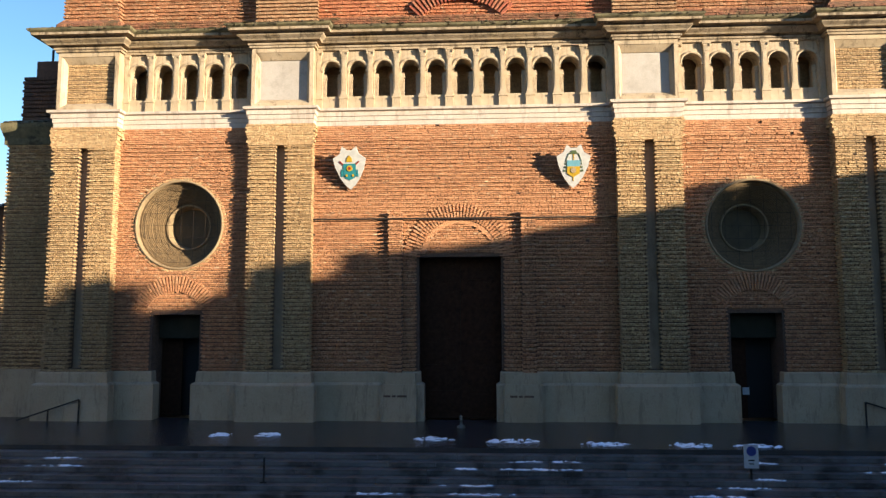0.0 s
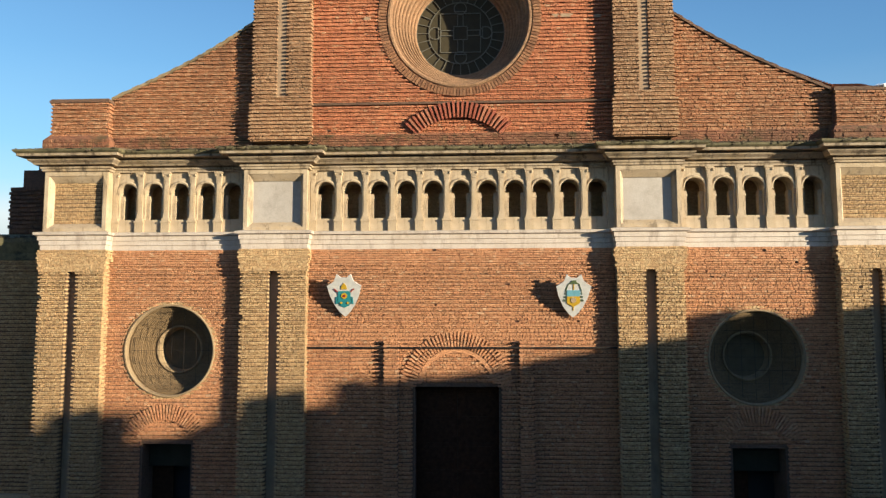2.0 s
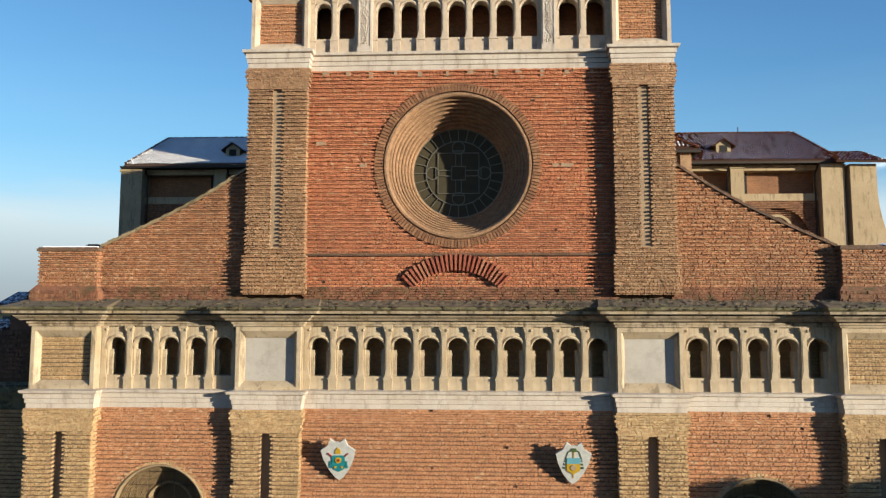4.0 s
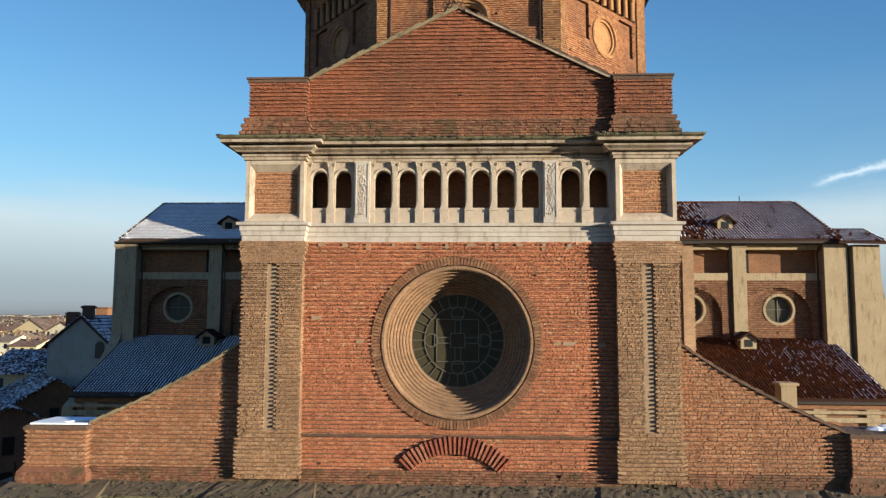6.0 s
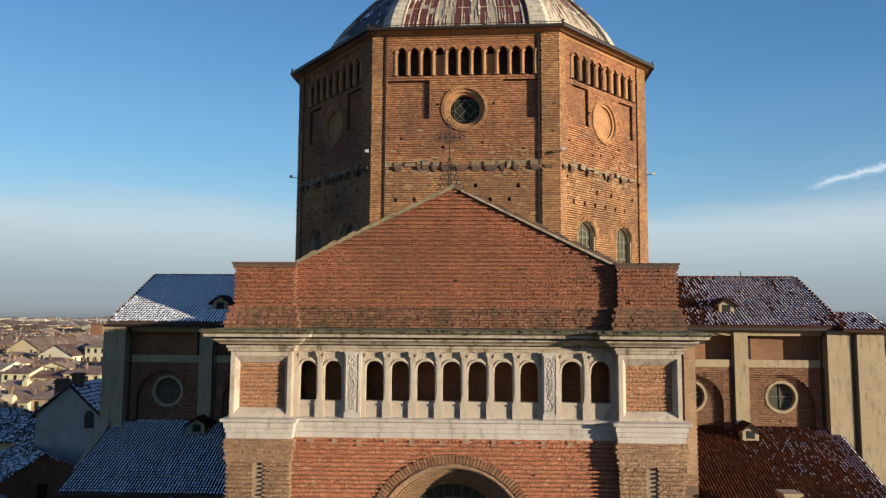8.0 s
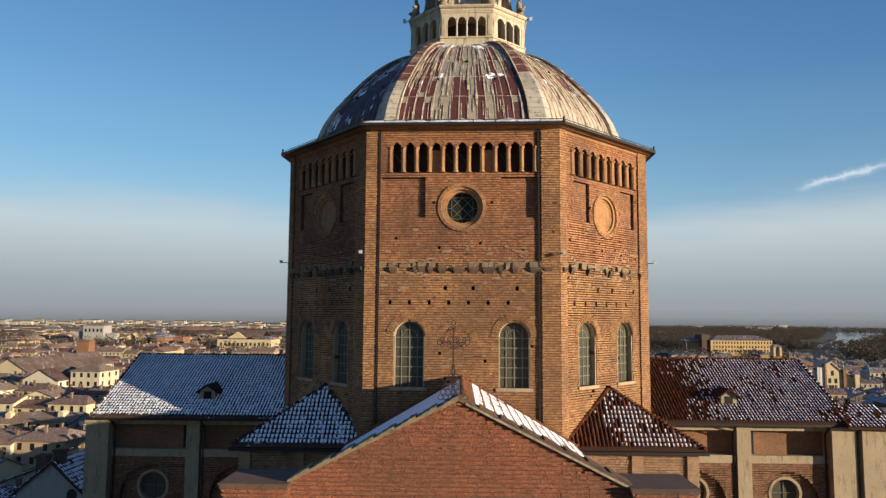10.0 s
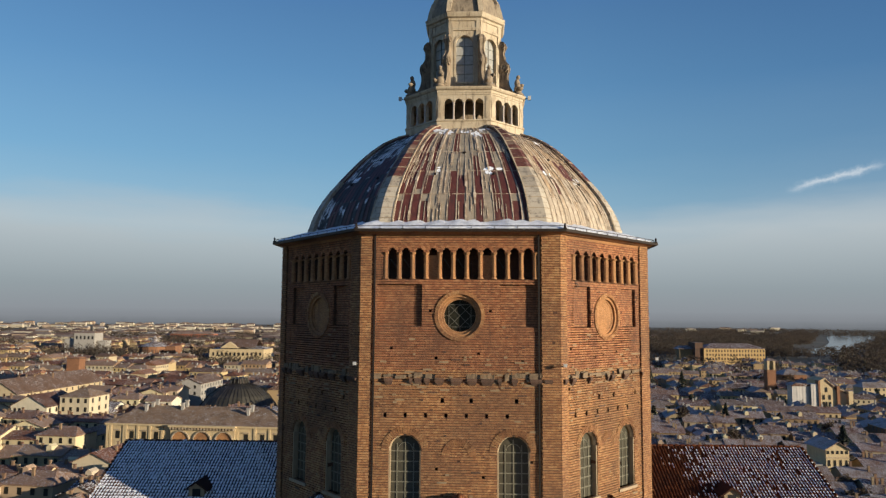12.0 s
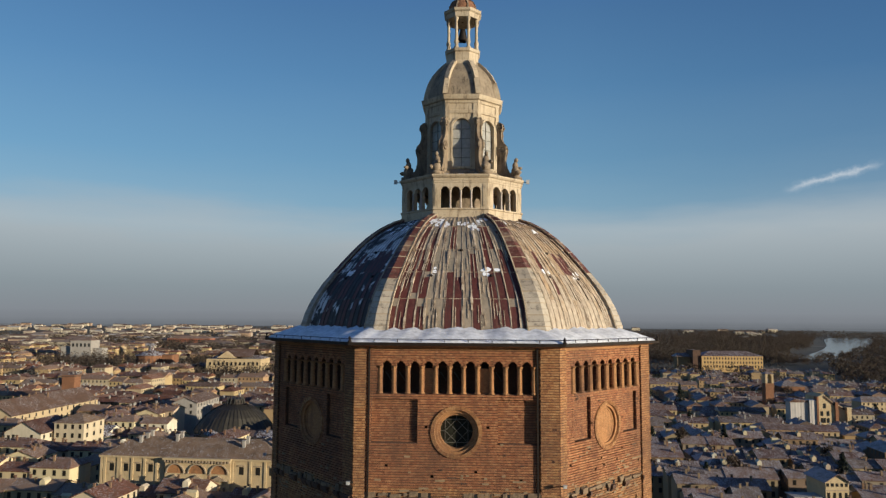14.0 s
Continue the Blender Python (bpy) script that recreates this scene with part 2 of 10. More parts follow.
def brick_list(x0, x1, z0, z1, holes, row=0.175, tall=0.142, long=0.155, out=0.10, seed=1, tooth=0.03, rough=1.0, twin=None):
    """Bricks that stand proud in courses: rows of (x0, x1, z0, z1, out)."""
    r = random.Random(seed)
    twin = 0.17 < row < 0.195 if twin is None else twin
    fx0, fx1 = edges(x0), edges(x1)
    made, n = [], max(1, round((z1 - z0) / row))
    h = (z1 - z0) / n
    for i in range(n):
        z = z0 + (i + 0.5) * h
        wave = out * (1 + rough * r.uniform(-0.18, 0.08))
        full = min(row * 0.97, tall * r.choice((0.9, 0.96, 1.0, 1.06)))
        for a, b in spans(fx0(z), fx1(z), z, holes):
            # a proud course over a set-back one, whose headers stand a little apart
            for low, high, bite, far, gap in ((z - 0.06 * full, z + 0.5 * full, tooth, 1.0, 0.016), (z - 0.5 * full, z - 0.13 * full, -tooth, 0.32, 0.028)) if twin else ((z - full / 2, z + full / 2, tooth if i % 2 else -tooth, 1.0, 0.002),):
                x, end = a - bite + 0.3 * tooth * r.uniform(-1, 1), b + bite + 0.3 * tooth * r.uniform(-1, 1)
                while x < end - 0.02:
                    w = min(long * r.choice((0.8, 1.0, 1.0, 1.35 if far == 1.0 else 1.2)) * r.uniform(0.9, 1.1), end - x)
                    if r.random() > 0.0012 * rough:
                        ragged = 0.05 * tall * rough
                        o = wave * far * (1 + rough * r.uniform(-0.24, 0.12))
                        made.append((x, x + max(0.02, w - gap * r.uniform(0.3, 1.5)), low + r.uniform(-1, 1) * ragged, high + r.uniform(-1, 1) * ragged, o))
                    x += w
    return made


def brick_mesh(name, bricks, y, material, m=None, depth=0.04):
    """All bricks of a list as one mesh, five faces each, on a wall whose face is at y and looks to -y."""
    a = np.array(bricks)
    x0, x1, z0, z1, o = a.T
    yf, yb = y - o, np.full(len(a), y + depth)
    c = np.stack([np.stack(q, -1) for q in ((x0, yf, z0), (x1, yf, z0), (x1, yf, z1), (x0, yf, z1), (x0, yb, z0), (x1, yb, z0), (x1, yb, z1), (x0, yb, z1))], 1)
    chip = np.random.RandomState(len(a)).uniform(-0.006, 0.006, c.shape)
    chip[:, 4:] = 0
    v = (c + chip).reshape(-1, 3)
    if m is not None:
        mm = np.array(m)
        v = v @ mm[:3, :3].T + mm[:3, 3]
    q = np.array([(0, 1, 2, 3), (3, 2, 6, 7), (1, 0, 4, 5), (0, 3, 7, 4), (2, 1, 5, 6)])
    f = (np.arange(len(a))[:, None, None] * 8 + q).reshape(-1, 4)
    me = bpy.data.meshes.new(name)
    me.from_pydata(v.tolist(), [], f.tolist())
    me.materials.append(material)
    return me


def tile_roof(name, corner, across, down, width, length, material, parent, pitch=0.34, tile=0.62, left=None, right=None, seed=3, rise=0.09, kind="stuff", snow=None, half=0.1, pat=(0.13, 0.07)):
    """Curved cover tiles in columns down a slope: corner at the upper left, unit ways across and down, limits by the way down (0 to 1); snow: how likely a pat of snow lies in the channel at a place (x, way down)."""
    r = random.Random(seed)
    across, down = Vector(across).normalized(), Vector(down).normalized()
    up = across.cross(down)
    up = up if up.z > 0 else -up
    left, right = left or (lambda t: 0.0), right or (lambda t: width)
    v, f, sv, sf = [], [], [], []
    base = Vector(corner)
    for i in range(int(width / pitch)):
        x = (i + 0.5) * pitch
        for j in range(int(length / tile)):
            t = (j + 0.5) * tile / length
            if not left(t) <= x <= right(t):
                continue
            n = len(v)
            dx, lift = r.uniform(-0.02, 0.02), r.uniform(0, 0.025)
            for d, w, h in ((j * tile, half * 0.85, rise * 0.75), ((j + 1) * tile + 0.06, half * 1.15, rise + 0.03)):
                for k in range(5):
                    a = math.pi * k / 4
                    v.append(tuple(base + across * (x + dx - w * math.cos(a)) + down * d + up * (h * math.sin(a) + lift)))
            f += [(n + k, n + k + 1, n + k + 6, n + k + 5) for k in range(4)] + [(n + 5, n + 6, n + 7, n + 8, n + 9)]
            if snow and r.random() < snow(x, t):
                n, (pw, ph) = len(sv), pat
                q = r.uniform(0.75, 1.1) * min(1.0, 0.35 + snow(x, t))
                d0, d1 = j * tile + 0.09 + r.uniform(-0.03, 0.03), (j + 1) * tile - 0.01 + r.uniform(-0.05, 0.02)
                for w, h, e in ((pw, -0.01, 0.0), (pw * 0.75, ph, 0.05)):
                    for d, c in ((d0 + e, -1), (d0 + e, 1), (d1 - e, 1), (d1 - e, -1)):
                        sv.append(tuple(base + across * (x + pitch / 2 + dx + c * w * q) + down * d + up * h))
                sf += [(n + 4, n + 5, n + 6, n + 7)] + [(n + k, n + (k + 1) % 4, n + 4 + (k + 1) % 4, n + 4 + k) for k in range(4)]
    me = bpy.data.meshes.new(name)
    me.from_pydata(v, [], f)
    me.materials.append(material)
    ob = new(name, me)
    ob.parent = parent
    if sv:
        me = bpy.data.meshes.new("snow")
        me.from_pydata(sv, [], sf)
        me.materials.append(SNOW)
        bm = bmesh.new()
        bm.from_mesh(me)
        bmesh.ops.recalc_face_normals(bm, faces=bm.faces)
        bm.to_mesh(me)
        bm.free()
        tagged(new("snow", me), "snow lying between the tiles", kind="stuff").parent = parent
    return tagged(ob, kind=kind)


def drift(scale, low, high, seed):
    """A likelihood that wanders over a slope of its own."""
    def at(x, y):
        k = 0.5 + 0.5 * noise.fractal(Vector((x * scale, y * scale * 9, seed * 7.3)), 1.0, 2.0, 3)
        return low + (high - low) * min(1.0, max(0.0, (k - 0.3) / 0.4))
    return at


# ---- materials ----
class Nodes:
    def __init__(self, name, rough=0.85, metal=0.0, tone=(0.78, 0.70, 0.585)):
        self.tone = tone
        self.mat = bpy.data.materials.new(name)
        self.mat.use_nodes = True
        self.t = self.mat.node_tree
        self.b = self.t.nodes["Principled BSDF"]
        self.b.inputs["Roughness"].default_value, self.b.inputs["Metallic"].default_value = rough, metal
        self.co = self.t.nodes.new("ShaderNodeTexCoord").outputs["Object"]

    def node(self, kind, **kw):
        n = self.t.nodes.new(kind)
        for k, v in kw.items():
            n.inputs[k].default_value = v
        return n

    def noise(self, scale, detail=4.0, rough=0.6, stretch=None):
        n = self.node("ShaderNodeTexNoise", Scale=scale, Detail=detail, Roughness=rough)
        co = self.co
        if stretch:
            mp = self.node("ShaderNodeMapping")
            mp.inputs["Scale"].default_value = stretch
            self.t.links.new(self.co, mp.inputs["Vector"])
            co = mp.outputs["Vector"]
        self.t.links.new(co, n.inputs["Vector"])
        return n.outputs["Fac"]

    def ramp(self, fac, stops):
        r = self.t.nodes.new("ShaderNodeValToRGB")
        while len(r.color_ramp.elements) < len(stops):
            r.color_ramp.elements.new(0.5)
        for e, (p, c) in zip(r.color_ramp.elements, stops):
            e.position = p
            e.color = (*c, 1) if isinstance(c, tuple) else (c, c, c, 1)
        self.t.links.new(fac, r.inputs["Fac"])
        return r.outputs["Color"]

    def mix(self, fac, a, b, how="MIX"):
        m = self.t.nodes.new("ShaderNodeMix")
        m.data_type, m.blend_type = "RGBA", how
        for sock, v in ((m.inputs[0], fac), (m.inputs[6], a), (m.inputs[7], b)):
            if isinstance(v, (int, float)):
                sock.default_value = v if sock == m.inputs[0] else (v, v, v, 1)
            elif isinstance(v, tuple):
                sock.default_value = (*v, 1)
            else:
                self.t.links.new(v, sock)
        return m.outputs[2]

    def island(self):
        return self.t.nodes.new("ShaderNodeNewGeometry").outputs["Random Per Island"]

    def each(self):
        return self.t.nodes.new("ShaderNodeObjectInfo").outputs["Random"]

    def bump(self, fac, strength, distance=0.02):
        n = self.node("ShaderNodeBump", Strength=strength, Distance=distance)
        self.t.links.new(fac, n.inputs["Height"])
        self.t.links.new(n.outputs["Normal"], self.b.inputs["Normal"])

    def color(self, c):
        if self.tone:
            c = self.mix(1.0, c, tuple(0.8 * v for v in self.tone), "MULTIPLY")
        self.t.links.new(c, self.b.inputs["Base Color"])
        return self

    def rough(self, c):
        self.t.links.new(c, self.b.inputs["Roughness"])
        return self


def brick_material(name, stops, dirt=(0.13, 0.10, 0.08), dirty=0.45, moss=0.0, pale=0.3):
    """Old brick: own tone for each, mottled faces, lime smears, soot in broad drifts, moss."""
    n = Nodes(name, 0.93)
    own = n.ramp(n.island(), stops)
    own = n.mix(n.ramp(n.each(), [(0.0, 0.0), (1.0, 0.25)]), own, stops[0][1], "MIX")
    mottle = n.noise(3.2, 6, 0.72, (0.6, 0.6, 2.6))
    own = n.mix(0.8, own, n.ramp(mottle, [(0.3, 0.62), (0.5, 1.0), (0.72, 1.28)]), "MULTIPLY")
    lime = n.ramp(n.noise(1.6, 7, 0.78, (0.6, 0.6, 2.6)), [(0.55, 0.0), (0.74, pale)])
    own = n.mix(lime, own, tuple(0.5 * v + 0.5 * w for v, w in zip(stops[-1][1], (0.62, 0.52, 0.40))))
    big = n.ramp(n.noise(0.16, 7, 0.68), [(0.42, 0.0), (0.70, dirty)])
    c = n.mix(big, own, dirt)
    streak = n.ramp(n.noise(0.8, 6, 0.72, (1.2, 1.2, 0.2)), [(0.52, 0.0), (0.75, dirty * 0.8)])
    c = n.mix(streak, c, dirt)
    grain = n.noise(11, 7, 0.8)
    c = n.mix(0.8, c, n.ramp(grain, [(0.28, 0.3), (0.48, 0.95), (0.72, 1.5)]), "MULTIPLY")
    if moss:
        c = n.mix(n.ramp(n.noise(1.3, 6, 0.7), [(0.5, 0.0), (0.65, moss)]), c, (0.07, 0.068, 0.025))
    n.color(c)
    n.bump(grain, 0.9, 0.04)
    return n.mat


def stone_material(name, light, dark, scale=0.8, rough=0.75, stain=0.5, streaky=True, grain_size=22, warm=0.0):
    """Weathered stone: two tones, dark runs, rusty patches, fine grain; joined blocks differ a little."""
    n = Nodes(name, rough, 0.0, (0.78, 0.735, 0.68))
    c = n.mix(n.ramp(n.noise(scale, 7, 0.68), [(0.35, 0.0), (0.7, 1.0)]), light, dark)
    if warm:
        c = n.mix(n.ramp(n.noise(scale * 0.6, 6, 0.7, (1.0, 1.0, 0.6)), [(0.45, 0.0), (0.65, warm)]), c, (0.56, 0.40, 0.19))
    st = n.ramp(n.noise(1.1, 7, 0.74, (2.4, 2.4, 0.45) if streaky else None), [(0.52, 0.0), (0.64, stain)])
    c = n.mix(st, c, (dark[0] * 0.30, dark[1] * 0.27, dark[2] * 0.24))
    blot = n.ramp(n.noise(3.4, 6, 0.75), [(0.58, 0.0), (0.68, stain * 0.8)])
    c = n.mix(blot, c, (dark[0] * 0.45, dark[1] * 0.42, dark[2] * 0.38))
    grain = n.noise(grain_size, 6, 0.7)
    c = n.mix(0.45, c, n.ramp(grain, [(0.3, 0.65), (0.7, 1.22)]), "MULTIPLY")
    c = n.mix(n.ramp(n.island(), [(0.0, 0.0), (1.0, 0.25)]), c, dark)
    n.color(c)
    n.bump(grain, 0.5, 0.025)
    return n.mat


def tile_material(name, stops, snow=0.5, size=0.5, fine_size=5.0, fineness=0.45):
    """Old clay tiles with thin snow caught in specks and patches."""
    n = Nodes(name, 0.95)
    n.b.inputs["Specular IOR Level"].default_value = 0.08
    c = n.ramp(n.island(), stops)
    c = n.mix(n.ramp(n.noise(0.35, 5, 0.6), [(0.4, 0.0), (0.7, 0.5)]), c, (0.05, 0.04, 0.035))
    grain = n.noise(20, 5, 0.7)
    c = n.mix(0.5, c, n.ramp(grain, [(0.3, 0.6), (0.7, 1.3)]), "MULTIPLY")
    if snow:
        both = n.mix(0.14, n.mix(fineness, n.noise(size, 7, 0.72), n.noise(fine_size, 2, 0.6)), n.island())
        edge = 0.70 - 0.38 * snow
        c = n.mix(n.ramp(both, [(edge, 0.0), (edge + 0.07, 1.0)]), c, (0.94, 1.03, 1.20))
    n.color(c)
    n.bump(grain, 0.4, 0.02)
    return n.mat


def plain_material(name, col, rough=0.6, metal=0.0, vary=0.25, scale=3.0, tone=(0.78, 0.70, 0.585)):
    n = Nodes(name, rough, metal, tone)
    g = n.noise(scale, 6, 0.65)
    n.color(n.mix(n.ramp(g, [(0.35, 0.0), (0.7, 1.0)]), col, tuple(v * (1 - vary) for v in col)))
    n.bump(g, 0.15, 0.01)
    return n.mat


BRICK_RED = brick_material("brick_red", [(0.0, (0.575, 0.275, 0.15)), (0.6, (0.63, 0.325, 0.18)), (0.95, (0.65, 0.36, 0.21)), (1.0, (0.70, 0.485, 0.33))], dirt=(0.30, 0.155, 0.10), dirty=0.35)
BRICK_TAN = brick_material("brick_tan", [(0.0, (0.53, 0.355, 0.195)), (0.5, (0.595, 0.415, 0.235)), (1.0, (0.67, 0.51, 0.31))], dirt=(0.25, 0.175, 0.10), dirty=0.5)
BRICK_UP = brick_material("brick_upper", [(0.0, (0.55, 0.197, 0.105)), (0.6, (0.635, 0.252, 0.136)), (0.95, (0.66, 0.29, 0.16)), (1.0, (0.68, 0.46, 0.31))], dirt=(0.26, 0.105, 0.065), dirty=0.45, pale=0.42)
BRICK_SIDE = brick_material("brick_side", [(0.0, (0.45, 0.20, 0.105)), (0.6, (0.53, 0.255, 0.138)), (1.0, (0.60, 0.38, 0.245))], dirt=(0.17, 0.095, 0.06), dirty=0.6, moss=0.12)
BRICK_HIGH = brick_material("brick_brown_tan", [(0.0, (0.41, 0.235, 0.135)), (0.5, (0.50, 0.30, 0.18)), (1.0, (0.58, 0.40, 0.26))], dirt=(0.19, 0.115, 0.075), dirty=0.6)
BRICK_TOP = brick_material("brick_gable", [(0.0, (0.39, 0.128, 0.064)), (0.5, (0.455, 0.158, 0.079)), (1.0, (0.51, 0.20, 0.105))], dirt=(0.13, 0.07, 0.048), dirty=0.65, moss=0.2, pale=0.2)
BRICK_MOSS = brick_material("mossy_brick", [(0.0, (0.22, 0.085, 0.05)), (0.6, (0.31, 0.13, 0.075)), (1.0, (0.38, 0.20, 0.12))], dirt=(0.10, 0.065, 0.04), dirty=0.7, moss=0.75, pale=0.15)
BRICK_FAN = brick_material("arch_brick", [(0.0, (0.36, 0.09, 0.055)), (0.7, (0.45, 0.14, 0.08)), (1.0, (0.52, 0.24, 0.15))], dirt=(0.16, 0.07, 0.05), dirty=0.3)
BRICK_DRUM = brick_material("brick_drum", [(0.0, (0.40, 0.185, 0.078)), (0.5, (0.555, 0.287, 0.122)), (1.0, (0.645, 0.385, 0.185))], dirt=(0.16, 0.085, 0.052), dirty=0.85, pale=0.5)
BRICK_BROWN = brick_material("brick_brown", [(0.0, (0.25, 0.115, 0.06)), (0.5, (0.36, 0.175, 0.092)), (1.0, (0.44, 0.24, 0.135))], dirt=(0.11, 0.06, 0.04), dirty=0.5, pale=0.2)
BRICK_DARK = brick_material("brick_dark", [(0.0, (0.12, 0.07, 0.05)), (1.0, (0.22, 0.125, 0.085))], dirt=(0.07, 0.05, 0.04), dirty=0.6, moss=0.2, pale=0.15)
# mortar beds, coloured dark for the shade deep between the courses
MORTAR = brick_material("mortar_bed", [(0.0, (0.17, 0.088, 0.053)), (1.0, (0.21, 0.112, 0.07))], dirty=0.5, pale=0.0)
MORTAR_TAN = brick_material("mortar_tan", [(0.0, (0.18, 0.115, 0.07)), (1.0, (0.22, 0.145, 0.09))], dirty=0.5, pale=0.0)
MORTAR_DRUM = brick_material("mortar_drum", [(0.0, (0.13, 0.058, 0.03)), (1.0, (0.165, 0.076, 0.04))], dirty=0.5, pale=0.0)
BRICK_CROWN = brick_material("brick_drum_crown", [(0.0, (0.37, 0.142, 0.064)), (0.5, (0.53, 0.232, 0.105)), (1.0, (0.61, 0.32, 0.16))], dirt=(0.15, 0.075, 0.048), dirty=0.85, pale=0.45)
SLOT = stone_material("slot_mortar", (0.46, 0.33, 0.215), (0.34, 0.235, 0.15), 1.2, 0.9, 0.3)
MOSSY = brick_material("mossy_ledge", [(0.0, (0.075, 0.06, 0.038)), (1.0, (0.12, 0.09, 0.05))], dirt=(0.045, 0.04, 0.025), dirty=0.6, moss=0.8, pale=0.2)
MARBLE = stone_material("white_stone", (0.75, 0.675, 0.615), (0.57, 0.49, 0.42), 0.9, 0.7, 0.5, warm=0.12)
STONE_HIGH = stone_material("upper_cream_stone", (0.72, 0.61, 0.50), (0.52, 0.415, 0.315), 0.9, 0.75, 0.6, warm=0.2)
CORNICE_HIGH = stone_material("upper_weathered_cornice", (0.68, 0.57, 0.47), (0.34, 0.255, 0.175), 1.5, 0.85, 0.95, warm=0.25)
STONE = stone_material("cream_stone", (0.65, 0.54, 0.40), (0.44, 0.345, 0.23), 0.9, 0.75, 0.75, warm=0.4)
CORNICE = stone_material("weathered_cornice", (0.60, 0.50, 0.385), (0.25, 0.19, 0.12), 1.7, 0.85, 1.0, warm=0.4)
CAP_MOSS = stone_material("mossy_cornice_cap", (0.25, 0.215, 0.115), (0.085, 0.08, 0.036), 2.4, 0.9, 0.9, False)
SLAB = stone_material("pale_smooth_slab", (0.56, 0.53, 0.50), (0.44, 0.405, 0.37), 0.8, 0.7, 0.25, False)
LANTERN = stone_material("lantern_stone", (0.84, 0.73, 0.54), (0.62, 0.50, 0.34), 0.7, 0.8, 0.85, warm=0.2)
PLINTH = stone_material("plinth_plaster", (0.60, 0.465, 0.315), (0.45, 0.33, 0.20), 0.5, 0.9, 0.45)
PAVING = stone_material("dark_wet_paving", (0.085, 0.078, 0.074), (0.05, 0.046, 0.045), 0.7, 0.16, 0.5, False)
STEP = stone_material("grey_granite_step", (0.25, 0.235, 0.22), (0.075, 0.072, 0.07), 1.1, 0.36, 0.9, False)
PLASTER = stone_material("ochre_plaster", (0.56, 0.445, 0.285), (0.41, 0.31, 0.185), 0.35, 0.9, 0.6)
WOOD = plain_material("dark_door_wood", (0.062, 0.030, 0.018), 0.9, 0, 0.5, 6)
WOOD.node_tree.nodes["Principled BSDF"].inputs["Specular IOR Level"].default_value = 0.1
# near-black for openings, their unlit depth given as colour; also sign print
BLACK = plain_material("dark_void", (0.012, 0.011, 0.011), 0.9, 0, 0.3)
IRON = plain_material("wrought_iron", (0.05, 0.04, 0.035), 0.6, 0.6, 0.4, 8)
RUST = plain_material("rusty_iron", (0.075, 0.045, 0.03), 0.8, 0.1, 0.5, 5)
LEAD = plain_material("lead_came", (0.20, 0.20, 0.175), 0.5, 0.3, 0.3, 8)
GLAZING = plain_material("pale_glazing_bars", (0.28, 0.28, 0.22), 0.5, 0, 0.25, 8)
PIPE = plain_material("copper_pipe", (0.06, 0.045, 0.035), 0.5, 0.5, 0.4, 2)
SNOW = plain_material("snow", (0.84, 0.835, 0.83), 0.7, 0, 0.1, 2, None)
OLD_SNOW = plain_material("old_snow", (0.80, 0.795, 0.785), 0.75, 0, 0.45, 1.6, None)
WHITE = plain_material("white_enamel", (0.42, 0.405, 0.375), 0.5, 0, 0.25, 5, None)
TEAL = plain_material("teal_enamel", (0.03, 0.28, 0.36), 0.4, 0, 0.15)
SKYBLUE = plain_material("blue_enamel", (0.18, 0.48, 0.68), 0.4, 0, 0.15)
GOLD = plain_material("gold_enamel", (0.62, 0.42, 0.04), 0.4, 0, 0.2)
GREEN = plain_material("green_enamel", (0.10, 0.16, 0.07), 0.5, 0, 0.2)
RED = plain_material("red_enamel", (0.35, 0.04, 0.03), 0.5, 0, 0.2)
TILE_RED = tile_material("clay_tiles_red", [(0.0, (0.095, 0.028, 0.013)), (0.6, (0.16, 0.052, 0.024)), (1.0, (0.23, 0.09, 0.042))], 0.05, 0.09, 3.4, 0.55)
TILE_SNOWY = tile_material("clay_tiles_snowy", [(0.0, (0.07, 0.045, 0.04)), (1.0, (0.18, 0.10, 0.075))], 0.42, 0.5, 3.2, 0.6)
TILE_SPECK = tile_material("clay_tiles_specked", [(0.0, (0.05, 0.035, 0.032)), (1.0, (0.13, 0.075, 0.055))], 0.15, 0.25, 3.0, 0.85)
TILE_ORANGE = tile_material("clay_tiles_orange", [(0.0, (0.24, 0.10, 0.055)), (1.0, (0.38, 0.17, 0.095))], 0.1)
BED_SNOW = tile_material("snow_in_channels", [(0.0, (0.10, 0.06, 0.05)), (1.0, (0.14, 0.09, 0.07))], 0.30, 0.5)
BED_DARK = tile_material("tile_channels", [(0.0, (0.06, 0.03, 0.022)), (1.0, (0.09, 0.045, 0.035))], 0.1, 0.22)


def glass_material(name, tint=(0.035, 0.045, 0.045), rough=0.12, shine=0.3):
    n = Nodes(name, rough, 0.0, None)
    g = n.noise(2.5, 4, 0.6)
    n.color(n.mix(g, tint, tuple(v * 2.2 for v in tint)))
    n.b.inputs["IOR"].default_value = 1.45
    n.b.inputs["Specular IOR Level"].default_value = shine
    n.bump(g, 0.1, 0.01)
    return n.mat


GLASS = glass_material("dark_leaded_glass", (0.015, 0.0145, 0.010), 0.35, 0.06)
DUSTY = glass_material("dusty_brown_glass", (0.055, 0.042, 0.026), 0.6, 0.08)
ROSE_GLASS = glass_material("rose_window_glass", (0.028, 0.023, 0.014), 0.5, 0.08)
PANE = glass_material("drum_window_glass", (0.040, 0.035, 0.024), 0.35, 0.14)

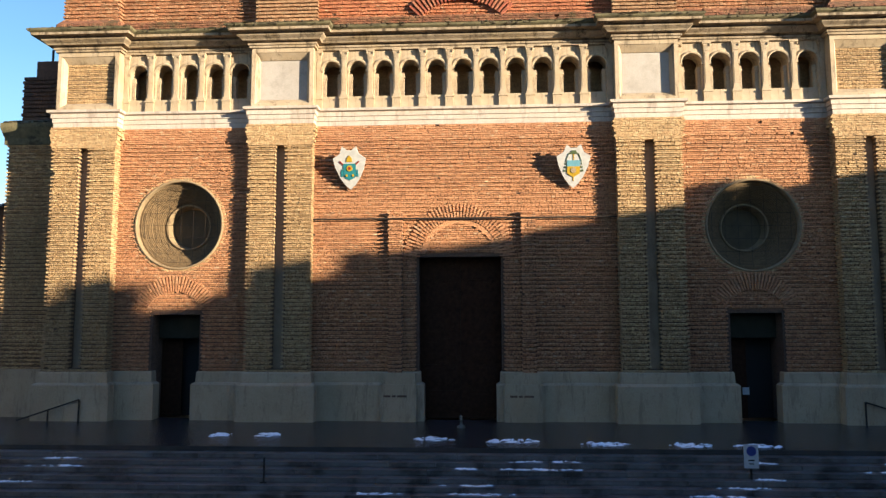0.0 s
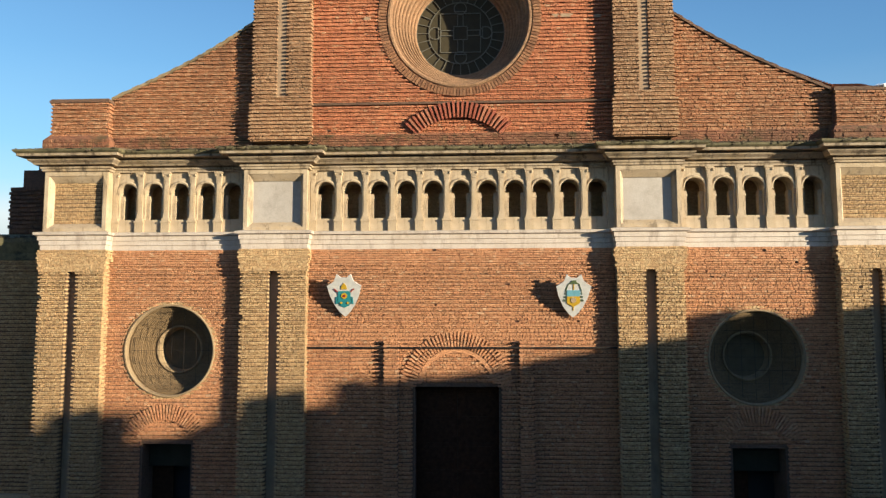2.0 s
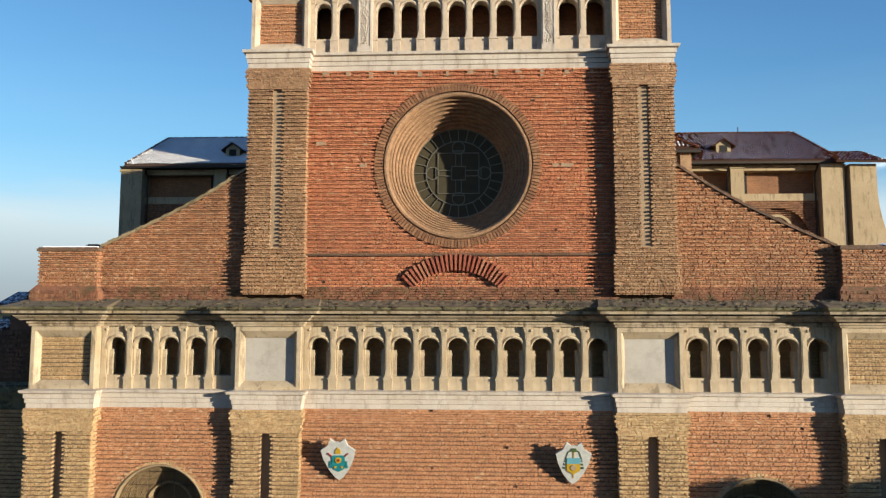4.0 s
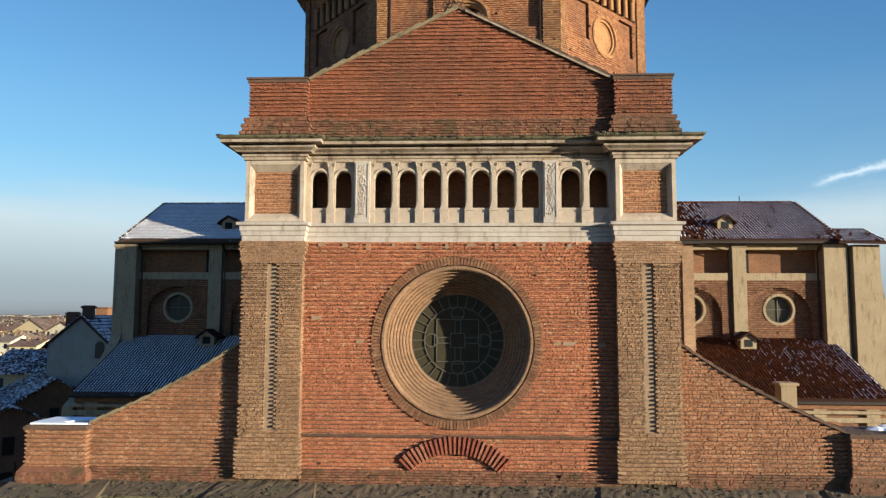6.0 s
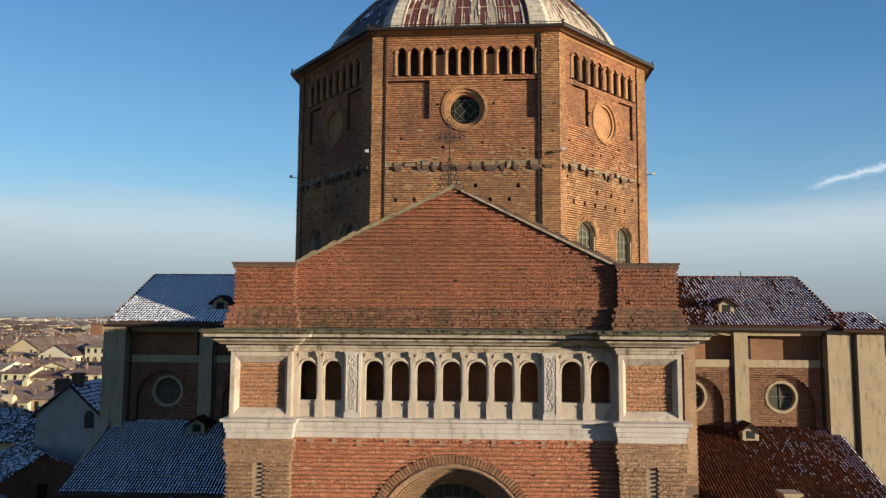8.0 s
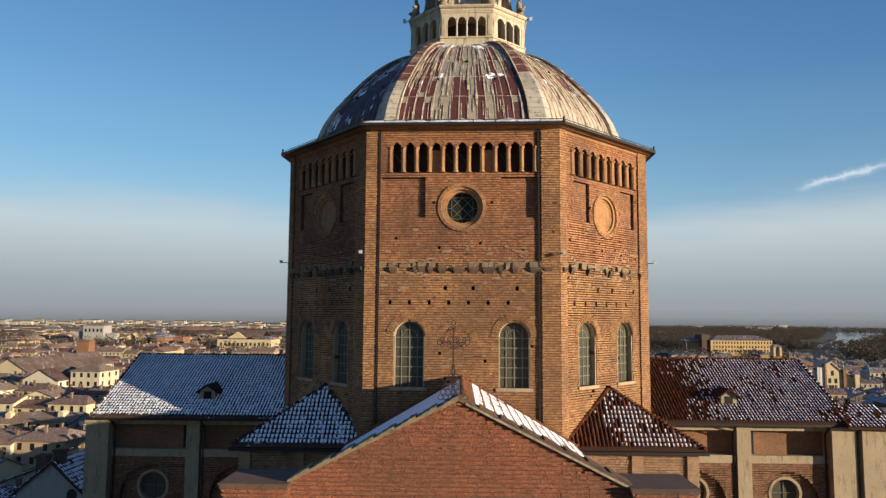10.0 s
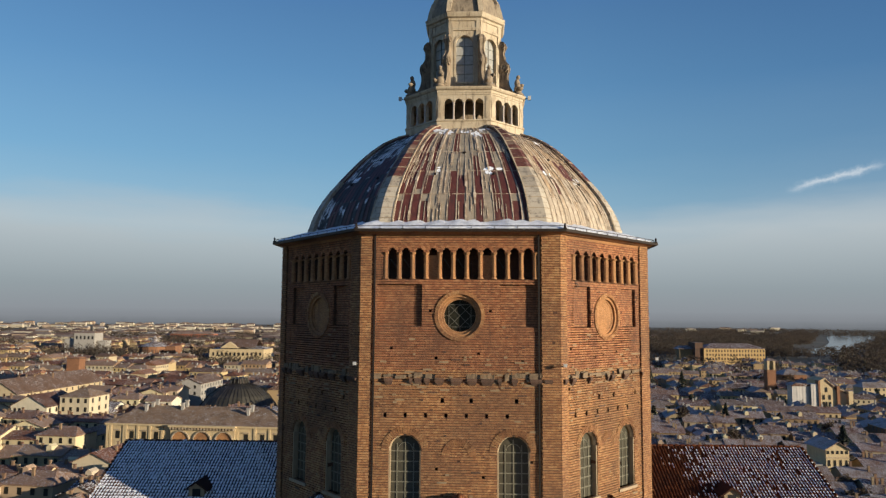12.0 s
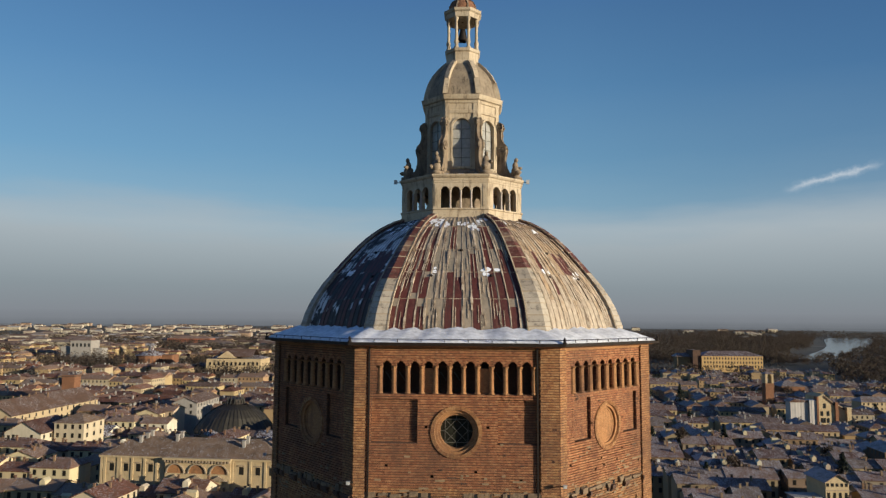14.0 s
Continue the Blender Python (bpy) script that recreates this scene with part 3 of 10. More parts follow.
# ---- ground and steps ----
GROUND = -2.4
mb = MB()
mb.add([(-4600, -4600, GROUND), (4600, -4600, GROUND), (4600, 4600, GROUND), (-4600, 4600, GROUND)], [(0, 1, 2, 3)])
n = Nodes("winter_plain", 0.95)
c = n.mix(n.ramp(n.noise(0.004, 8, 0.7), [(0.4, 0.0), (0.62, 1.0)]), (0.10, 0.085, 0.06), (0.055, 0.06, 0.04))
c = n.mix(n.ramp(n.noise(0.012, 7, 0.7), [(0.58, 0.0), (0.66, 0.35)]), c, (0.40, 0.40, 0.41))
n.color(c)
solid("ground", mb, n.mat, "flat town ground and frosty winter plain", "ground", kind="structure")
mb = MB()
mb.slab([(-40, -60), (40, -60), (40, -10.4), (-40, -10.4)], GROUND + 0.002, GROUND + 0.05)
solid("pavement", mb, PAVING, "dark stone paving of the cathedral square", "pavement", kind="structure")

steps = thing("steps", "broad flight of dark granite steps before the cathedral", "steps", kind="structure")
PLAT_Y, RISE, GOING = -6.3, 0.165, 0.40
mb = MB()
mb.box(-24, 24, PLAT_Y, 0.4, GROUND, 0)
part("platform", mb, PAVING, steps, "wet dark paving of the platform")
r = random.Random(11)
for i in range(12):
    mb = MB()
    y1 = PLAT_Y - GOING * i
    z1 = -RISE * (i + 1)
    x = -24.0
    mb.box(-24, 24, y1 - GOING + 0.03, y1 + 0.2, GROUND, z1 - 0.149)
    step = part("step", mb, STEP, steps)
    while x < 24:
        w = r.uniform(1.3, 2.6)
        slab = MB()
        slab.box(x, min(x + w - 0.015, 24), y1 - GOING - r.uniform(0, 0.02), y1 + 0.25, z1 - 0.15, z1 + r.uniform(-0.006, 0.004))
        part("step_slab", slab, STEP, step)
        x += w


def snow_patch(mb, x, y, z, rx, ry, seed, count=9):
    r = random.Random(seed)
    for _ in range(count):
        a, d = r.uniform(0, 6.3), r.random() ** 0.7
        px, py, s = x + rx * d * math.cos(a), y + ry * d * math.sin(a), r.uniform(0.03, 0.16)
        k = 9
        rim = [(px + s * r.uniform(0.6, 1.5) * math.cos(2 * math.pi * i / k), py + 0.45 * s * r.uniform(0.6, 1.3) * math.sin(2 * math.pi * i / k)) for i in range(k)]
        mb.add([(*q, z) for q in rim] + [(px, py, z + r.uniform(0.02, 0.05))], [(i, (i + 1) % k, k) for i in range(k)])
    return mb


scraps = MB()
for i, (x, y, rx) in enumerate(((-0.8, -4.6, 0.7), (2.0, -5.0, 0.9), (5.1, -5.4, 0.8), (7.9, -5.5, 0.8), (10.2, -5.7, 0.8), (-7.0, -3.9, 0.5), (-8.8, -4.0, 0.4))):
    snow_patch(scraps, x, y, 0.004, rx, 0.45, 40 + i, 40)
for i in range(26):
    k = rng.randrange(1, 9)
    snow_patch(scraps, rng.uniform(-15, 15) if i % 2 else rng.uniform(0, 14), PLAT_Y - GOING * k - 0.2, -RISE * (k + 1) + 0.006, rng.uniform(0.25, 1.4), 0.12, 80 + i, 12)

solid("snow_scraps", scraps, SNOW, "thin ragged scraps of old snow on the steps and platform", "snow", kind="stuff")

# ---- cathedral facade ----
fac = thing("cathedral_facade", "unfinished brick cathedral front with stone arcades and a gable", "cathedral")
PIL = [(-18.0, -15.2), (-9.14, -6.38), (6.76, 9.45), (15.8, 18.6)]
YP = -0.5
YU_ = 0.4
BAND0, SPR0, ENT0 = 12.8, 14.15, 16.25
DOOR = (-1.75, 1.8)
SIDE_DOORS = [(-13.5, -11.26), (11.27, 13.53)]
OCULI = [(-12.38, 8.45), (12.44, 8.2)]
RO = 2.0
holes = [square_hole(DOOR[0] - 0.12, DOOR[1] + 0.12, -1, 7.05)] + [square_hole(a - 0.05, b + 0.05, -1, 4.6) for a, b in SIDE_DOORS] + [round_hole(x, z, RO) for x, z in OCULI]
mb = MB()
backing(mb, -17.9, 18.5, 0, BAND0, 0.0, 1.3, holes)
wall = part("facade_wall", mb, MORTAR, fac, "rough red brick wall with toothed courses")
pil_holes = [square_hole(a, b, -1, 99) for a, b in PIL]
PIERS = [(-3.05, -2.45), (2.66, 3.26)]
pier_holes = [square_hole(a, b, -1, 8.9) for a, b in PIERS]
low_bricks = brick_list(-17.9, 18.5, 2.05, 12.2, holes + pil_holes + pier_holes, seed=2)
frieze = brick_list(-17.9, 18.5, 12.2, BAND0, holes + pil_holes, row=0.1, tall=0.085, out=0.07, seed=3)
PICK = (-6.3, 6.7, 8.95, 10.0)         # the stretch above the main door whose bricks are single parts
near = [b for b in low_bricks if PICK[0] < b[0] < PICK[1] and PICK[2] < b[2] < PICK[3]][:300]
taken = set(near)
part("brickwork", brick_mesh("brickwork", [b for b in low_bricks if b not in taken] + frieze, 0.0, BRICK_RED), None, wall, kind="stuff")


def turned(x, y, deg):
    return Matrix.Translation((x, y, 0)) @ Matrix.Rotation(radians(deg), 4, "Z")


def pilaster(name, x0, x1, y, back, z0, z1, slot, flare_low, deep, seed, label):
    """A brick pilaster with a narrow sunk slot and toothed edges."""
    mb = MB()
    sx = (x0 + x1) / 2
    hole = arched_hole(sx - 0.25, sx + 0.25, slot[0], slot[1] - 0.25)
    backing(mb, x0 + 0.03, x1 - 0.03, z0, z1, y, back, [hole])
    ob = part(name, mb, MORTAR_TAN, fac, label)
    mb = MB()
    mb.box(sx - 0.4, sx + 0.4, y + deep, y + deep + 0.14, slot[0] - 0.1, slot[1] + 0.1)
    part("slot_back", mb, SLOT, ob, "mortar at the back of the slot")
    fr = brick_list(x0, x1, z0 + flare_low, z1 - 0.95, [hole], seed=seed, tooth=0.05)
    fr += brick_list(x0 - 0.1, x1 + 0.1, z1 - 0.95, z1 - 0.5, [], seed=seed + 1, row=0.12, tall=0.112, out=0.11, rough=0.5)
    fr += brick_list(x0 - 0.16, x1 + 0.16, z1 - 0.5, z1, [], seed=seed + 1, row=0.1, tall=0.092, out=0.13, rough=0.5)
    if flare_low:
        fr += brick_list(x0 - 0.12, x1 + 0.12, z0, z0 + flare_low, [], seed=seed + 5, out=0.13, tall=0.15, rough=0.6)
    tan = BRICK_TAN if z0 < 10 else BRICK_HIGH
    part("brickwork", brick_mesh("brickwork", fr, y, tan, depth=0.12), None, ob, kind="stuff")
    d = back - y
    for m, a in ((turned(x1 - 0.03, y, 90), 0), (turned(x0 + 0.03, back, -90), 0)):
        sd = brick_list(0, d, z0, z1 - 0.5, [], seed=seed + 9, tooth=0.02, out=0.05)
        sd += brick_list(0, d, z1 - 0.5, z1, [], seed=seed + 3, row=0.1, tall=0.09, out=0.18)
        part("brickwork", brick_mesh("brickwork", sd, 0, tan, m), None, ob, kind="stuff")
    return ob


for i, (a, b) in enumerate(PIL):
    pilaster("pilaster", a, b, YP, 0.0, 2.0, BAND0, (2.2, 11.9), 0, 0.27, 20 + i * 17, "tan brick pilaster with a narrow sunk slot")
for i, (a, b) in enumerate(PIERS):
    mb = MB()
    mb.box(a, b, -0.22, 0.02, 2.0, 8.85)
    ob = part("door_pier", mb, MORTAR, fac)
    part("brickwork", brick_mesh("brickwork", brick_list(a, b, 2.0, 8.9, [], seed=70 + i, tooth=0.02), -0.22, BRICK_RED), None, ob, kind="stuff")

# stone-coloured plinth in two tiers, following wall, piers and pilasters
plan_low = [(-18.0, 1.2), (-18.0, YP)]
for i, (a, b) in enumerate(PIL):
    if i:
        plan_low += [(a, 0.0), (a, YP)]
    plan_low += [(b, YP), (b, 0.0)] if i < 3 else [(b, YP), (b, 1.2)]


def plan_piece(x0, x1):
    """The stretch of the front's plan between two openings."""
    inner = [p for p in plan_low if x0 < p[0] < x1]
    start = [(x0, 0.3), (x0, 0.0)] if x0 > -18 else []
    stop = [(x1, 0.0), (x1, 0.3)] if x1 < 18.6 else []
    return start + inner + stop


cuts = [-18.2, SIDE_DOORS[0][0], SIDE_DOORS[0][1], DOOR[0] - 0.05, DOOR[1] + 0.05, SIDE_DOORS[1][0], SIDE_DOORS[1][1], 18.8]
for k in range(0, 8, 2):
    x0, x1 = cuts[k], cuts[k + 1]
    mb = MB()
    mb.sweep(plan_piece(x0, x1), [(0.0, 0.0), (0.30, 0.0), (0.30, 1.5), (0.24, 1.56), (0.15, 1.6), (0.13, 2.0), (0.10, 2.06), (-0.02, 2.06)])
    part("plinth", mb, PLINTH, fac, "grey plastered plinth with damp stains")

for x0, x1 in ((-3.3, DOOR[0] - 0.06), (DOOR[1] + 0.06, 3.45)):
    mb = MB()
    mb.prism([(x0, 0.0), (x1, 0.0), (x1, 1.55), (x0, 1.55)], -0.5, 0.0)
    mb.box(x0 + 0.05, x1 - 0.05, -0.42, 0.0, 1.55, 2.02)
    part("plinth_block", mb, PLINTH, fac, "plinth block beside the main door")

# main door with its frame
mb = MB()
mb.box(DOOR[0] - 0.12, DOOR[0], -0.05, 1.25, 0, 7.05).box(DOOR[1], DOOR[1] + 0.12, -0.05, 1.25, 0, 7.05).box(DOOR[0] - 0.12, DOOR[1] + 0.12, -0.03, 1.25, 6.95, 7.08)
part("door_frame", mb, BRICK_DARK, fac)
door = thing("main_door", "tall dark double-leaf wooden cathedral door, closed", "door")
for s, (a, b) in enumerate(((DOOR[0], 0.02), (0.03, DOOR[1]))):
    mb = MB()
    mb.box(a, b, 0.55, 0.65, 0.02, 6.95)
    leaf = part("door_leaf", mb, WOOD, door)
    for k in range(6):
        mb = MB()
        z = 0.3 + k * 1.11
        for p in ((a + 0.18, b - 0.18, 0.52, 0.56, z, z + 0.9), (a + 0.32, b - 0.32, 0.49, 0.53, z + 0.14, z + 0.76)):
            mb.box(*p)
        part("door_panel", mb, WOOD, leaf)
mb = MB()
mb.box(DOOR[0] - 0.2, DOOR[1] + 0.2, 0.66, 1.4, 0, 7.1)
part("door_lining", mb, BLACK, fac)

for s, (a, b) in enumerate(SIDE_DOORS):
    mb = MB()
    mb.box(a - 0.06, a + 0.06, -0.06, 1.3, 0, 4.6).box(b - 0.06, b + 0.06, -0.06, 1.3, 0, 4.6).box(a - 0.06, b + 0.06, -0.04, 1.3, 4.5, 4.62)
    part("door_frame", mb, BRICK_DARK, fac)
    d = thing("side_door", "dark recessed side entrance of the cathedral", "door", group="side entrances")
    mb = MB()
    mb.box(a, b, 1.32, 1.4, 0, 4.55)
    part("door_lining", mb, BLACK, d)
    mb = MB()
    mb.box(a + 0.08, b - 0.08, 0.6, 0.66, 3.45, 4.5)
    part("transom_pane", mb, GLASS, d, "dark glass transom")
    mb = MB()
    w = (b - a) / 2
    mb.box(a + 0.06, a + w * 0.9, 1.0, 1.06, 0.02, 3.4)
    part("door_leaf", mb, WOOD, d)
    if s:
        mb = MB()
        mb.box(12.08, 12.36, 0.95, 0.99, 1.02, 1.32)
        solid("notice", mb, WHITE, "small white paper notice on the side entrance", "notice")


def fan(parent, cx, cz, r0, r1, half, count, y, out, seed, mat, rows=2):
    """A flat relieving arch of bricks set on end."""
    r = random.Random(seed)
    mb = MB()
    for k in range(rows):
        a0, a1 = r0 + (r1 - r0) * k / rows, r0 + (r1 - r0) * (k + 1) / rows - 0.03
        for i in range(count):
            a = math.pi / 2 + half * (2 * (i + 0.5) / count - 1)
            mb.wedge(cx, cz, a0, a1 + r.uniform(-0.03, 0.03), a, half / count * 0.52, y - 0.05 - out * r.uniform(0.85, 1.15), y + 0.03)
    ob = new("relieving_arch", mb.mesh("relieving_arch", mat))
    ob.parent = parent
    return tagged(ob, kind="stuff")


fan(fac, 0.02, 6.86, 1.72, 2.42, radians(88), 44, 0.0, 0.075, 5, BRICK_RED)
for (x, z) in OCULI:
    fan(fac, x - 0.08, 4.15, 1.35, 2.05, radians(62), 28, 0.0, 0.09, 6, BRICK_RED)
# smooth tympanum over the main door
mb = MB()
mb.ring([(1.70, -0.02), (1.70, -0.09), (1.52, -0.09), (1.52, 0.0)], 0.02, 6.86, 28, radians(8), radians(172))
part("arch_moulding", mb, BRICK_RED, fac)

RIM = stone_material("buff_rim", (0.42, 0.315, 0.185), (0.30, 0.215, 0.125), 1.2, 0.9, 0.4)
# reveal brick toned down, with the shade inside the funnel in its colour
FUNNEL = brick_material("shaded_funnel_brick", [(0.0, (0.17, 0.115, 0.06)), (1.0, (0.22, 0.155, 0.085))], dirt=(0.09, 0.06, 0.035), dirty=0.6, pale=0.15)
for i, (x, z) in enumerate(OCULI):
    oc = thing("round_window", "deep round brick window with netting in front", "window", group="front oculi")
    mb = MB()
    for k in range(84):
        mb.wedge(x, z, RO - 0.02, RO + 0.12, 2 * math.pi * k / 84, math.pi / 84 * 0.86, -0.07, 0.1)
    part("brick_surround", mb, BRICK_TAN, oc, kind="stuff")
    part("rim", MB().ring([(RO + 0.0, 0.05), (RO + 0.0, -0.11), (RO - 0.03, -0.14), (RO - 0.07, -0.14), (RO - 0.1, -0.1), (RO - 0.1, 0.12)], x, z, 64), RIM, oc, "smooth buff rim")
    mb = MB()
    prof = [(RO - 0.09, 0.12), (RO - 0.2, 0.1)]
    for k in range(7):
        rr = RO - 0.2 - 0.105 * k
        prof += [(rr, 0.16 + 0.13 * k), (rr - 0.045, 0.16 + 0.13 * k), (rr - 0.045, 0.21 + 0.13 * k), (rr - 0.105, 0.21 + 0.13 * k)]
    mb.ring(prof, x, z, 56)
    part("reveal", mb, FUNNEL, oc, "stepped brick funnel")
    mb = MB()
    mb.ring([(1.2, 1.45), (0.0, 1.46)], x, z, 40)
    part("pane", mb, DUSTY, oc)
    mb = MB()
    mb.ring([(1.07, 1.02), (1.05, 0.94), (1.01, 0.92), (0.975, 0.94), (0.9, 1.47)], x, z, 40)
    part("window_frame", mb, RIM, oc)
    mb = MB()
    for k in range(-3, 4):
        w = math.sqrt(max(0, 1.75 ** 2 - (k * 0.55) ** 2))
        mb.bar((x - w, 0.12, z + k * 0.55), (x + w, 0.12, z + k * 0.55), 0.012).bar((x + k * 0.55, 0.12, z - w), (x + k * 0.55, 0.12, z + w), 0.012)
    part("netting", mb, IRON, oc)

# thin string course at door-arch height
for a, b in ((-6.4, 6.8),):
    mb = MB()
    mb.box(a, b, -0.29, -0.24, 8.57, 8.63)
    part("iron_band", mb, IRON, fac, "thin dark iron band")

# lower stone band, sill and entablature
mb = MB()
mb.sweep(plan_low, [(-0.05, BAND0), (0.06, BAND0), (0.06, 13.0), (0.10, 13.02), (0.10, 13.2), (0.15, 13.22), (0.15, 13.4), (0.27, 13.44), (0.29, 13.55), (0.05, 13.6), (-0.3, 13.6)])
part("stone_band", mb, MARBLE, fac, "pale stone band")
mb = MB()
mb.sweep(plan_low, [(-0.3, ENT0), (0.10, ENT0), (0.10, 16.34), (0.16, 16.36), (0.16, 16.44), (0.05, 16.45), (0.05, 16.48), (0.34, 16.5), (0.38, 16.56), (0.52, 16.66), (0.55, 16.72), (0.30, 16.73), (0.30, 16.77), (0.82, 16.79), (0.83, 16.90), (-0.3, 16.92)])
part("cornice", mb, CORNICE, fac, "weathered projecting stone cornice")
mb = MB()
mb.sweep(plan_low, [(-0.3, 16.9), (0.84, 16.9), (0.87, 16.92), (0.93, 16.97), (0.95, 17.06), (-0.3, 17.3)])
part("cornice_cap", mb, CAP_MOSS, fac, "mossy upper moulding of the cornice")
LEDGE_TOP = stone_material("mossy_mortar_ledge", (0.23, 0.165, 0.10), (0.115, 0.088, 0.052), 1.3, 0.95, 0.9, False)


def ledge_slope(x0, x1, y0, y1, z0, z1, seed, skew=0.0):
    """A sloping, lumpy ledge of mortar over brick ends; its upper edge is drawn in by skew."""
    r = random.Random(seed)
    mb = MB()
    nx, ny = max(4, int((x1 - x0) / 0.16)), 6
    pts = []
    for j in range(ny + 1):
        t = j / ny
        for k in range(nx + 1):
            x = x0 + skew * t + (x1 - x0 - 2 * skew * t) * k / nx
            lump = 0.05 * noise.noise(Vector((x * 1.7, t * 3, seed))) + 0.03 * noise.noise(Vector((x * 6, t * 9, seed)))
            pts.append((x, y0 + (y1 - y0) * t, z0 + (z1 - z0) * t + lump * min(1, 4 * t)))
    mb.add(pts, [(j * (nx + 1) + k, j * (nx + 1) + k + 1, (j + 1) * (nx + 1) + k + 1, (j + 1) * (nx + 1) + k) for j in range(ny) for k in range(nx)])
    if skew:
        mb.add([(x0, y0, z0), (x0 + skew, y1, z1), (x0, y1, z0)], [(0, 1, 2)]).add([(x1, y0, z0), (x1, y1, z0), (x1 - skew, y1, z1)], [(0, 1, 2)])
    ob = part("ledge", mb, LEDGE_TOP, fac, "sloping mossy ledge on the cornice")
    mb = MB()
    for _ in range(int((x1 - x0) * 9)):
        t = r.uniform(0.05, 0.95)
        x, y, z, w = r.uniform(x0 + skew, x1 - skew), y0 + (y1 - y0) * t, z0 + (z1 - z0) * t, r.uniform(0.03, 0.12)
        mb.ball((x, y, z), w, w * r.uniform(0.5, 1.0), r.uniform(0.02, 0.07), 6, 4)
    part("moss", mb, MOSSY, ob, kind="stuff")


for i, (a, b) in enumerate(PIL):
    ledge_slope(a - 0.9, b + 0.9, -1.45, 0.5, 17.06, 17.45, 70 + i, 0.3)
for i, (a, b) in enumerate(((-15.4, -9.0), (-6.6, 7.0), (9.3, 16.0))):
    ledge_slope(a, b, -0.95, 0.55, 17.07, 17.42, 76 + i)
    part("brickwork", brick_mesh("brickwork", brick_list(a, b, 17.3, 17.95, [], seed=450 + i, row=0.11, tall=0.09, out=0.1), YU_, BRICK_MOSS, depth=0.3), None, fac, "dark mossy brick footing", kind="stuff")


def moss_edge(parent, x0, x1, y, z, seed):
    """Clumps of moss and dirt along the upper lip of a cornice."""
    r = random.Random(seed)
    mb = MB()
    x = x0
    while x < x1:
        w = r.uniform(0.03, 0.16) * (1.8 if r.random() < 0.1 else 1.0)
        if noise.noise(Vector((x * 0.9, seed * 1.7, 0))) > -0.15 + r.uniform(-0.3, 0.3):
            mb.ball((x, y + r.uniform(0.0, 0.2), z + 0.01), w, w * 0.7, r.uniform(0.02, 0.06), 6, 4)
            if r.random() < 0.25:
                mb.ball((x, y - 0.01, z - r.uniform(0.02, 0.1)), w * 0.6, 0.02, r.uniform(0.02, 0.06), 6, 4)
        x += w * r.uniform(0.5, 1.1)
    part("moss", mb, MOSSY, parent, "dark moss along the lip", kind="stuff")


for i, (a, b) in enumerate(PIL):
    moss_edge(fac, a - 0.92, b + 0.92, YP - 0.94, 17.05, 930 + i)
for i, (a, b) in enumerate(((-14.2, -10.1), (-5.4, 5.8), (10.4, 14.8))):
    moss_edge(fac, a, b, -0.94, 17.06, 940 + i)


